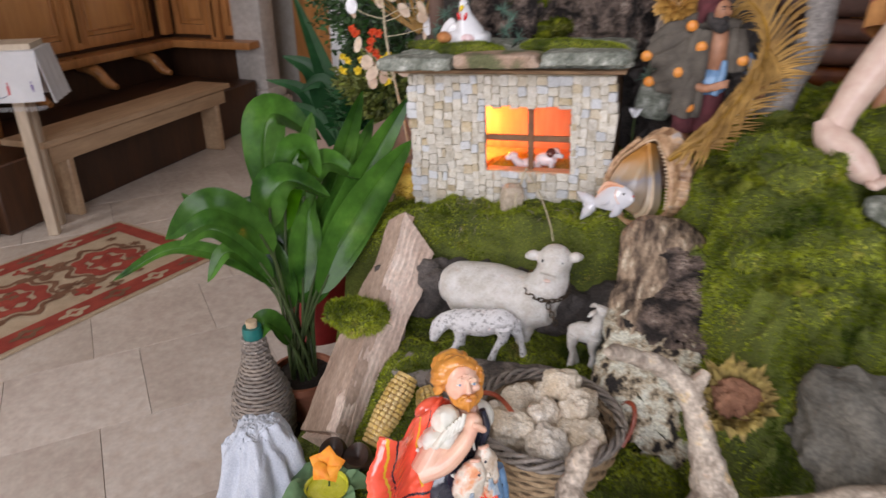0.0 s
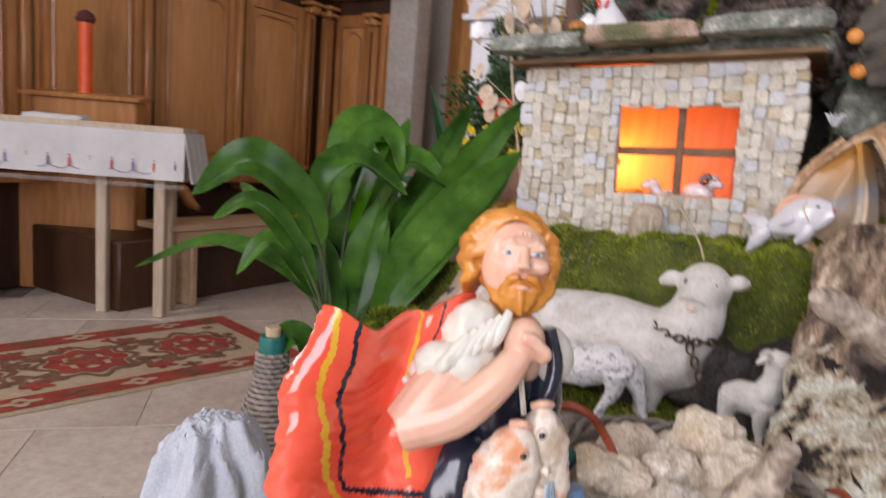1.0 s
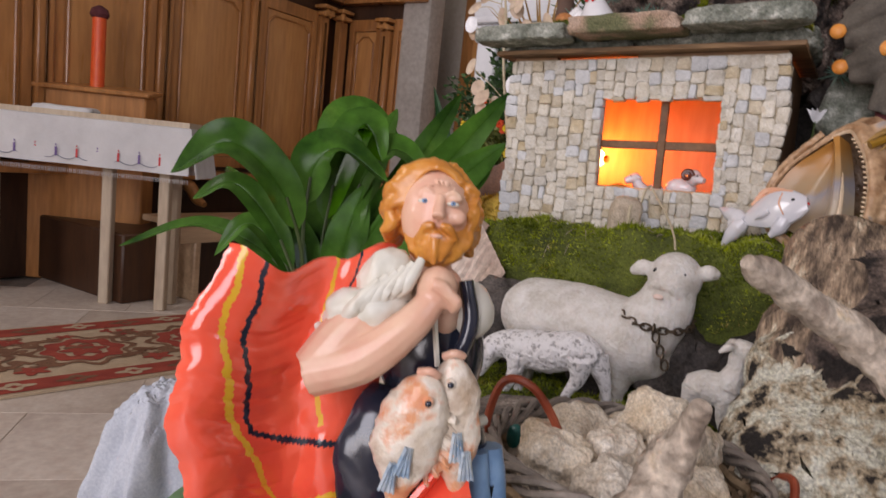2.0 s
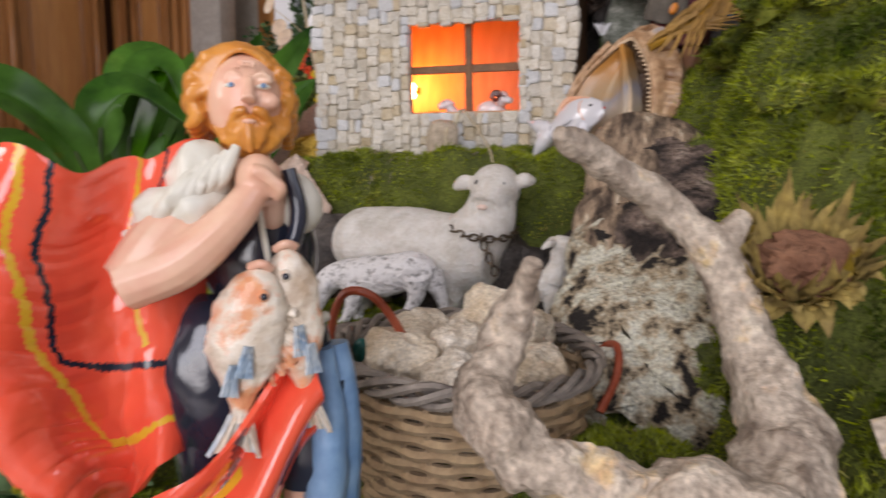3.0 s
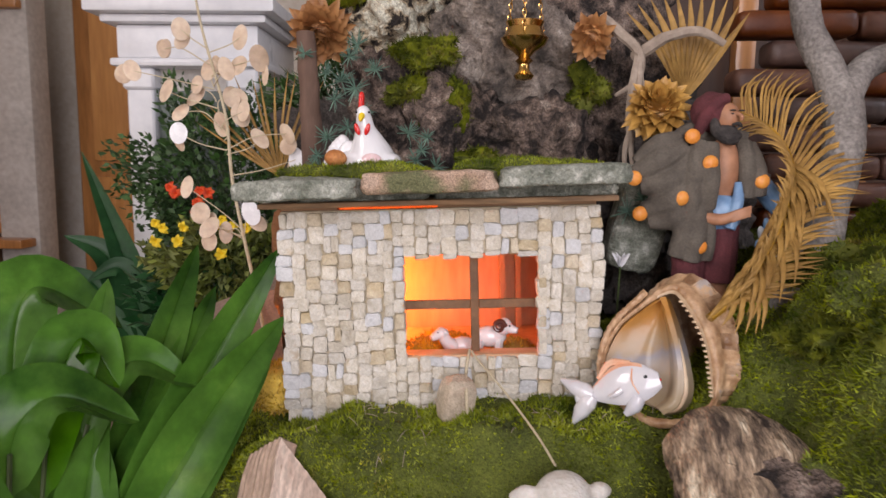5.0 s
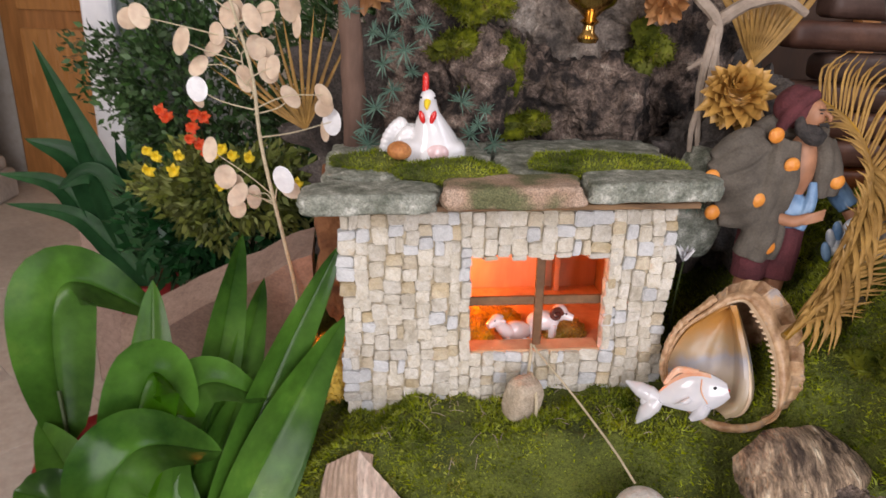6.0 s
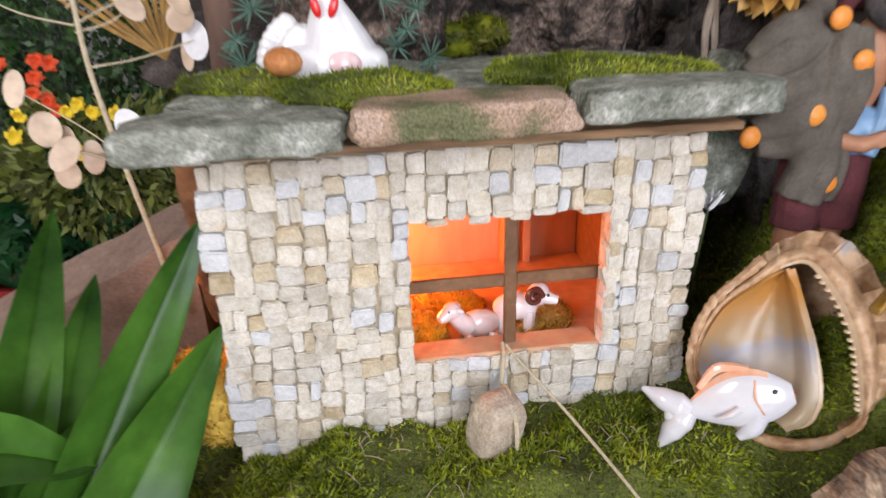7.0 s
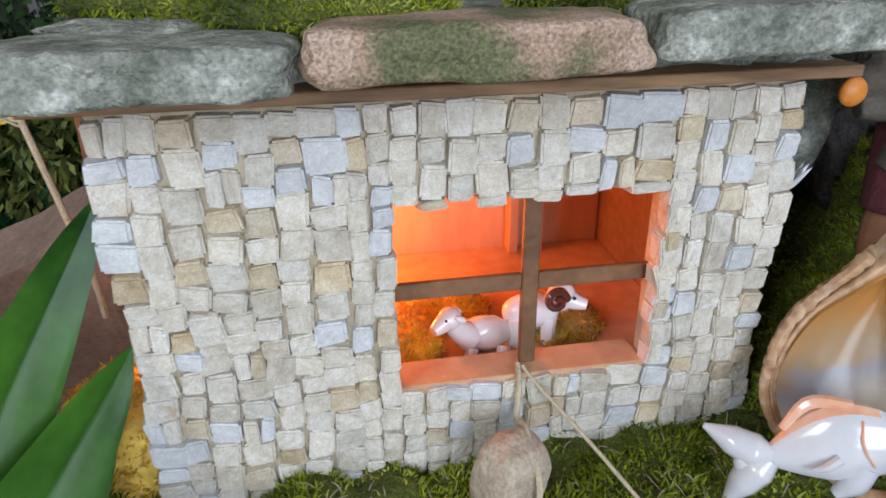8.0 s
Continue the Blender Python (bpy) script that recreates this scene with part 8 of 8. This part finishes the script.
# ---- barefoot statue on the slope, seen to the hem ----
g = Geo()
tube(g, [(1.772, 2.606, 1.138), (1.786, 2.594, 1.112), (1.812, 2.572, 1.090), (1.838, 2.553, 1.068), (1.856, 2.541, 1.056)], [0.015, 0.027, 0.030, 0.024, 0.012], n=24, seg=16)
tube(g, [(1.790, 2.608, 1.112), (1.804, 2.615, 1.155), (1.834, 2.630, 1.215), (1.895, 2.655, 1.310)], [0.026, 0.025, 0.031, 0.040], n=24, seg=16)
for k in range(5):
    blob(g, (1.850 + 0.007 * k, 2.526 + 0.010 * k, 1.052), (0.013, 0.0070, 0.008), rot=(0, 10, -35), sub=2)
tube(g, [(1.885, 2.735, 1.125), (1.900, 2.720, 1.100), (1.935, 2.695, 1.084), (1.985, 2.66, 1.072)], [0.018, 0.022, 0.024, 0.014], n=20, seg=14, m=1)
tube(g, [(1.895, 2.735, 1.115), (1.905, 2.745, 1.17), (1.925, 2.76, 1.25), (1.95, 2.775, 1.32)], [0.021, 0.024, 0.030, 0.04], n=20, seg=14, m=1)


def tunic(u, v):
    a = 2 * math.pi * u
    r = 0.115 - 0.02 * v + 0.010 * math.sin(a * 7 + 2 * v)
    return (1.955 + r * math.cos(a), 2.735 + r * 0.8 * math.sin(a), 1.255 + 0.03 * math.sin(a * 2 + 1) + 0.42 * v)


sheet(g, tunic, 70, 20, m=2, thick=0.006, pick=lambda u, v: 3 if v < 0.10 else 2)
solid("barefoot_statue", g, [M_SKINP, M_TAN, surf("rust_red_tunic", (0.30, 0.085, 0.045), (0.42, 0.15, 0.08), 10, 0.7, 0.3, 60), M_ORANGEC], (1.88, 2.65, 1.04), "large barefoot painted statue in a rust-red tunic", "statue")
g = Geo()
blob(g, (1.920, 2.52, 1.012), (0.075, 0.045, 0.020), rot=(0, 4, 20), sub=4, rough=0.10, freq=9, box_like=0.5)
solid("statue_base", g, M_SLATE, (1.920, 2.52, 0.992), "grey slab under the statue's feet", "stone")

# ---- stack of dark clay roof tiles ----
tl = thing("clay_tile_stack", (2.05, 3.24, 0.96), "stacked courses of dark red-brown clay tiles", "tile stack")
for r in range(11):
    for k in range(3):
        g = Geo()
        z = 0.97 + r * 0.056
        x = 1.93 + k * 0.24 - 0.07 * (r % 2)
        box(g, (x, 3.22 + 0.006 * ((r * 7 + k) % 3), z + 0.026), (0.236, 0.07, 0.052), rot=(0, 0.8 * ((r + k) % 3 - 1), 0), bevel=0.021, seg=4)
        part("tile", g, M_TILE, tl)

# ---- honesty seed-disc stem ----
lun = thing("honesty_stem", (0.826, 3.05, 0.86), "dry honesty stem with papery round seed discs", "dried flower")
g = Geo()
tube(g, [(0.830, 3.07, 0.86), (0.826, 3.06, 0.93), (0.784, 3.05, 1.17), (0.773, 3.05, 1.30), (0.735, 3.05, 1.45), (0.72, 3.05, 1.54)], [0.0040, 0.0034, 0.003, 0.0024, 0.0018], n=40, seg=8)
part("stem", g, M_TWINE, lun)
rr = random.Random(21)
NODES = ((0.611, 1.377), (0.670, 1.343), (0.722, 1.355), (0.741, 1.383), (0.691, 1.305), (0.685, 1.268), (0.782, 1.381), (0.759, 1.285), (0.809, 1.308), (0.780, 1.335), (0.833, 1.260), (0.889, 1.268), (0.900, 1.222), (0.699, 1.170), (0.719, 1.122), (0.743, 1.097), (0.763, 1.085), (0.820, 1.125), (0.66, 1.42), (0.80, 1.44), (0.70, 1.45), (0.84, 1.40))
for i, (x, z) in enumerate(NODES):
    y = 3.05 + rr.uniform(-0.02, 0.02)
    c = Vector((x, y, z))
    white = i in (5, 12, 17)
    g = Geo()
    n_ = Vector((rr.uniform(-0.6, 0.6), -1, rr.uniform(-0.3, 0.5))).normalized()
    o = len(g.v)
    blob(g, (0, 0, 0), (0.0180 * rr.uniform(0.6, 1.05), 0.0225 * rr.uniform(0.85, 1.1), 0.0008), sub=3)
    g.move(Matrix.Translation(c) @ n_.to_track_quat("Z", "Y").to_matrix().to_4x4() @ Matrix.Rotation(rr.uniform(-0.7, 0.7), 4, "Z"), o)
    part("seed_disc", g, M_LUNAW if white else M_LUNA, lun, "pearly white seed disc" if white else "")
    if i % 3 != 1:
        g = Geo()
        blob(g, (0, 0, 0), (0.0170 * rr.uniform(0.6, 1.0), 0.0210 * rr.uniform(0.8, 1.05), 0.0008), sub=3)
        n2 = Vector((rr.uniform(-0.9, 0.9), -1, rr.uniform(-0.6, 0.6))).normalized()
        g.move(Matrix.Translation(c + Vector((rr.uniform(-0.020, 0.020), rr.uniform(0.006, 0.014), rr.uniform(-0.028, 0.012)))) @ n2.to_track_quat("Z", "Y").to_matrix().to_4x4() @ Matrix.Rotation(rr.uniform(-0.9, 0.9), 4, "Z"))
        part("seed_disc", g, M_LUNA, lun)
    root = Vector((0.784, 3.05, 1.17)).lerp(Vector((0.735, 3.05, 1.45)), min(1, max(0, (z - 1.20) / 0.28)))
    if z < 1.2:
        root = Vector((0.800, 3.055, 1.07 + 0.2 * (z - 1.08)))
    g = Geo()
    tube(g, [root, root.lerp(c, 0.5) + Vector((rr.uniform(-0.012, 0.012), 0, rr.uniform(-0.006, 0.016))), c], [0.0013, 0.0008], n=10, seg=5)
    part("twig", g, M_TWINE, lun)


# ---- bushes with flowers behind ----
def bush(name, c, s, n, leaf, mt, label, seed, wide=0.4):
    qq = np.random.default_rng(seed)
    th = thing(name, (c[0], c[1], c[2] - s[2]), label, "plant")
    D = qq.normal(0, 1, (n, 3))
    D /= np.linalg.norm(D, axis=1)[:, None]
    R = qq.uniform(0.35, 1.0, n)[:, None] ** 0.6
    Pn = np.array(c) + D * R * np.array(s) * (1 + 0.25 * np.sin(D[:, :1] * 7 + D[:, 2:] * 5))
    A = D + qq.normal(0, 0.7, (n, 3))
    A /= np.linalg.norm(A, axis=1)[:, None]
    S = np.cross(A, qq.normal(0, 1, (n, 3)))
    S /= np.linalg.norm(S, axis=1)[:, None]
    l = leaf * qq.uniform(0.6, 1.2, n)[:, None]
    w = l * wide * 0.5
    V = np.stack([Pn, Pn + A * l * 0.4 + S * w, Pn + A * l, Pn + A * l * 0.4 - S * w], 1).reshape(-1, 3) - np.array(ORIGIN[th])
    me = bpy.data.meshes.new("foliage")
    me.from_pydata(V.tolist(), [], [(4 * i, 4 * i + 1, 4 * i + 2, 4 * i + 3) for i in range(n)])
    me.materials.append(mt)
    ob = new("foliage", me)
    ob.parent = th
    tagged(ob, kind="stuff")
    for k in range(12):
        g = Geo()
        e = Vector(c) + Vector((random.uniform(-1, 1) * s[0], random.uniform(-1, 1) * s[1], random.uniform(0, 0.9) * s[2])) * 0.8
        b = Vector((c[0], c[1], c[2] - s[2]))
        tube(g, [b, b.lerp(e, 0.5) + Vector((0, 0, 0.02)), e], [0.004, 0.002], n=8, seg=5)
        part("stem", g, M_STALK, th)
    return th


M_BUSH = surf("small_bush_leaf", (0.020, 0.055, 0.016), (0.065, 0.14, 0.035), 8, 0.5, 0, 60, island=0.4)
M_BUSHY = surf("fern_leaf", (0.10, 0.14, 0.02), (0.24, 0.26, 0.06), 8, 0.6, 0, 60, island=0.35)
bush("box_bush", (0.42, 4.05, 1.12), (0.34, 0.18, 0.34), 7500, 0.030, M_BUSH, "dense small-leaved green bush", 1, 0.55)
bush("dark_bush", (0.58, 3.75, 0.78), (0.30, 0.16, 0.22), 4500, 0.05, M_LEAFD, "dark green leafy bush under the flowers", 2)
bush("flowering_plant", (0.58, 3.62, 0.93), (0.22, 0.10, 0.12), 3200, 0.035, M_BUSHY, "yellowish green flowering plant", 3)
bush("pine_bush", (0.92, 3.50, 1.30), (0.16, 0.14, 0.24), 3500, 0.05, M_BUSH, "dark green conifer foliage behind the roof", 4, 0.15)


def blossom(c, r, mt, n, name, label, group):
    th = thing(name, c, label, "flower", group=group)
    c = Vector(c)
    for k in range(n):
        a = 2 * math.pi * k / n + 40 * c.x + 0.3 * math.sin(k * 5)
        d = Vector((math.cos(a), -0.3 - 0.5 * math.sin(90 * c.x) * math.sin(a), math.sin(a))) * (0.85 + 0.25 * math.sin(k * 7 + 50 * c.z))
        g = Geo()
        blade(g, [c, c + d * r * 0.5 + Vector((0, -0.01, 0)), c + d * r + Vector((0, -0.004 * (k % 2), 0))], r * 0.75, n=6, fold=0.2, side=(0, -1, 0), start=0.05)
        part("petal", g, mt, th)


for i, (x, z) in enumerate(((0.605, 1.078), (0.585, 1.065), (0.625, 1.062), (0.434, 1.068), (0.450, 1.055), (0.505, 1.055), (0.774, 0.997), (0.757, 0.985), (0.49, 1.02), (0.43, 1.02), (0.665, 1.055), (0.60, 0.99))):
    blossom((x, 3.50, z - 0.005), 0.019, M_YEL, 6, "yellow_blossom", "bright yellow blossom behind the house", "yellow blossoms")
for i, (x, z) in enumerate(((0.521, 1.091), (0.541, 1.150), (0.56, 1.145), (0.46, 1.155), (0.475, 1.14), (0.545, 1.075), (0.56, 1.06), (0.53, 1.12))):
    blossom((x, 3.53, z - 0.005), 0.018, M_SCARLET, 7, "red_blossom", "orange-red blossom behind the house", "red blossoms")


# ---- strap-leaved plant behind ----
SB = Vector((0.18, 4.06, 0.0))
st = thing("strap_leaved_plant", SB, "tall plant with long dark bluish leaves in a red pot", "plant")
g = Geo()
lathe(g, [(0.0, 0.0), (0.08, 0.0), (0.095, 0.46), (0.105, 0.46), (0.105, 0.50), (0.09, 0.50), (0.085, 0.46), (0.0, 0.45)], SB, 30)
part("pot", g, M_REDPOT, st)
rr = random.Random(9)
for dx, dy, dz, lift, w in ((-0.18, 0.00, 1.25, 0.06, 0.10), (-0.22, -0.06, 0.97, 0.16, 0.12), (-0.32, -0.06, 0.86, 0.14, 0.075), (-0.30, -0.08, 0.77, 0.10, 0.070), (-0.14, -0.08, 0.82, 0.20, 0.10), (-0.10, 0.02, 1.08, 0.08, 0.10),
                            (0.04, 0.06, 1.02, 0.06, 0.08), (0.14, 0.05, 0.92, 0.10, 0.08), (0.26, -0.06, 0.74, 0.12, 0.07), (-0.02, 0.10, 0.94, 0.08, 0.09)):
    e = SB + Vector((dx - 0.07, dy, dz))
    b = SB + Vector((rr.uniform(-0.04, 0.04), rr.uniform(-0.04, 0.04), 0.46))
    m_ = b.lerp(e, 0.55) + Vector((0, 0, lift))
    g = Geo()
    broad_blade(g, [b, b.lerp(m_, 0.6) + Vector((0, 0, 0.02)), m_, e], w, fold=0.4, side=(0.4, -0.8, 0.4))
    part("leaf", g, M_LEAFD, st)

# ---- pinkish stone slab behind the plant ----
g = Geo()
sheet(g, lambda u, v: Vector((0.50 + 0.36 * u, 3.16 - 0.10 * v, 0.0)) + Vector((0, 0, 0.50 + (0.27 + 0.25 * u - 0.04 * u * u) * v + 0.006 * nz((u * 3, v * 3, 0), 2))), 30, 30, thick=0.10)
solid("pink_stone_slab", g, M_SLAB, (0.68, 3.15, 0.34), "pinkish stone slab standing behind the plant", "stone")
g = Geo()
box(g, (0.70, 3.22, 0.42), (0.5, 0.30, 0.16), bevel=0.01)
solid("stone_block", g, M_SLAB, (0.70, 3.22, 0.34), "pinkish stone block behind the crib", "stone")

g = Geo()
box(g, (0.26, 4.265, 0.375), (0.70, 0.15, 0.75), bevel=0.008)
solid("stone_plinth", g, M_SLAB, (0.26, 4.265, 0.0), "pinkish stone plinth at the foot of the side altar", "plinth")

# ---- single stones of the house front ----
rs = random.Random(77)
STONES = []
for k in range(14):
    bm = bmesh.new()
    bmesh.ops.create_cube(bm, size=1)
    for v in bm.verts:
        if v.co.y < 0:
            v.co.x *= 0.98 + rs.uniform(-0.09, 0.03)
            v.co.z *= 0.98 + rs.uniform(-0.09, 0.03)
            v.co.y += rs.uniform(-0.16, 0.16)
        v.co.x += rs.uniform(-0.075, 0.075)
        v.co.z += rs.uniform(-0.075, 0.075)
    bmesh.ops.bevel(bm, geom=[e for e in bm.edges if min(v.co.y for v in e.verts) < 0], offset=0.085, segments=2, affect="EDGES")
    mt = (M_STONE, M_STONE, M_STONE, M_STONEB, M_STONE, M_STONE, M_STONEO)[k % 7]
    me = bpy.data.meshes.new("stone")
    bm.to_mesh(me)
    bm.free()
    me.materials.append(mt)
    STONES.append(me)


def lay(x, z, w, h, depth=0.0, turn=0.0):
    ob = new("stone", STONES[rs.randrange(14)])
    ob.parent = front_wall
    m = HT @ pose(x, -0.004 - depth / 2 + rs.uniform(-0.0015, 0.0015), z, rs.uniform(-5, 5), turn + rs.uniform(-6, 6), rs.uniform(-5, 5)) @ Matrix.Diagonal((w, 0.014 + depth, h, 1))
    ob.matrix_basis = Matrix.Translation(-ORIGIN[front_wall]) @ m
    return ob


x = -HW
while x < HW - 0.006:
    w = min(rs.uniform(0.0180, 0.0255), HW + 0.004 - x)
    if HW - (x + w) < 0.010:
        w = HW + 0.003 - x
    for e in (WX0, WX1):                   # a joint falls on either side of the opening
        if x < e - 0.004 < x + w + 0.010:
            w = e - x if e - x < 0.030 else (e - x) / 2
    z = HTOP - 0.002
    mid = x + w / 2
    while z > HB + 0.01:
        h = rs.uniform(0.0150, 0.0265)
        zc = z - h / 2
        # the stones stop at the opening
        if WX0 - 0.003 < mid < WX1 + 0.003:
            if z > WZ1 + 0.004 > z - h:
                h = max(0.008, z - WZ1 - 0.001)
                zc = z - h / 2
            if WZ0 - 0.003 < zc < WZ1 and z <= WZ1 + 0.006:
                z = WZ0 - 0.004
                continue
        wob = (0.0005 if WX0 - 0.026 < mid < WX1 + 0.026 else 0.0035) * math.sin(z * 34 + x * 21) + rs.uniform(-0.0015, 0.0015)
        if w > 0.0235 and h > 0.018 and rs.random() < 0.18:
            for s in (-1, 1):
                lay(mid + wob + s * w / 4, zc, w / 2 * 0.98, h * 0.98)
        else:
            lay(mid + wob, zc, w * rs.uniform(0.97, 1.08), h * rs.uniform(0.98, 1.06))
        z -= h
    x += w
for z in np.arange(WZ0 + 0.008, WZ1, 0.020):
    lay(WX1 + 0.007, float(z), 0.012, 0.019, 0.002)

# ---- floor slabs, one by one ----
bm = bmesh.new()
bmesh.ops.create_cube(bm, size=1)
bmesh.ops.scale(bm, vec=(0.4512, 0.4512, 0.02), verts=bm.verts)
bmesh.ops.bevel(bm, geom=[e for e in bm.edges if min(v.co.z for v in e.verts) > 0], offset=0.0012, segments=1, affect="EDGES")
tile_me = bpy.data.meshes.new("floor_slab")
bm.to_mesh(tile_me)
bm.free()
tile_me.materials.append(M_FLOOR)
E1, E2 = Vector((0.710, -0.704, 0)), Vector((0.704, 0.710, 0))
for i in range(-18, 16):
    for j in range(-10, 18):
        c = E1 * (-1.915 + 0.453 * (i + 0.5)) + E2 * (1.79 + 0.453 * (j + 0.5 + 0.35 * (i % 2)))
        if -2.6 < c.x < 2.2 and -0.6 < c.y < 7.2 and not (0.9 < c.x and 1.9 < c.y < 3.3):
            ob = new("floor_slab", tile_me)
            ob.parent = floor
            ob.matrix_basis = Matrix.Translation(c + Vector((0, 0, -0.0100 + rs.uniform(-0.0012, 0.0008)))) @ Matrix.Rotation(math.atan2(E1.y, E1.x), 4, "Z")
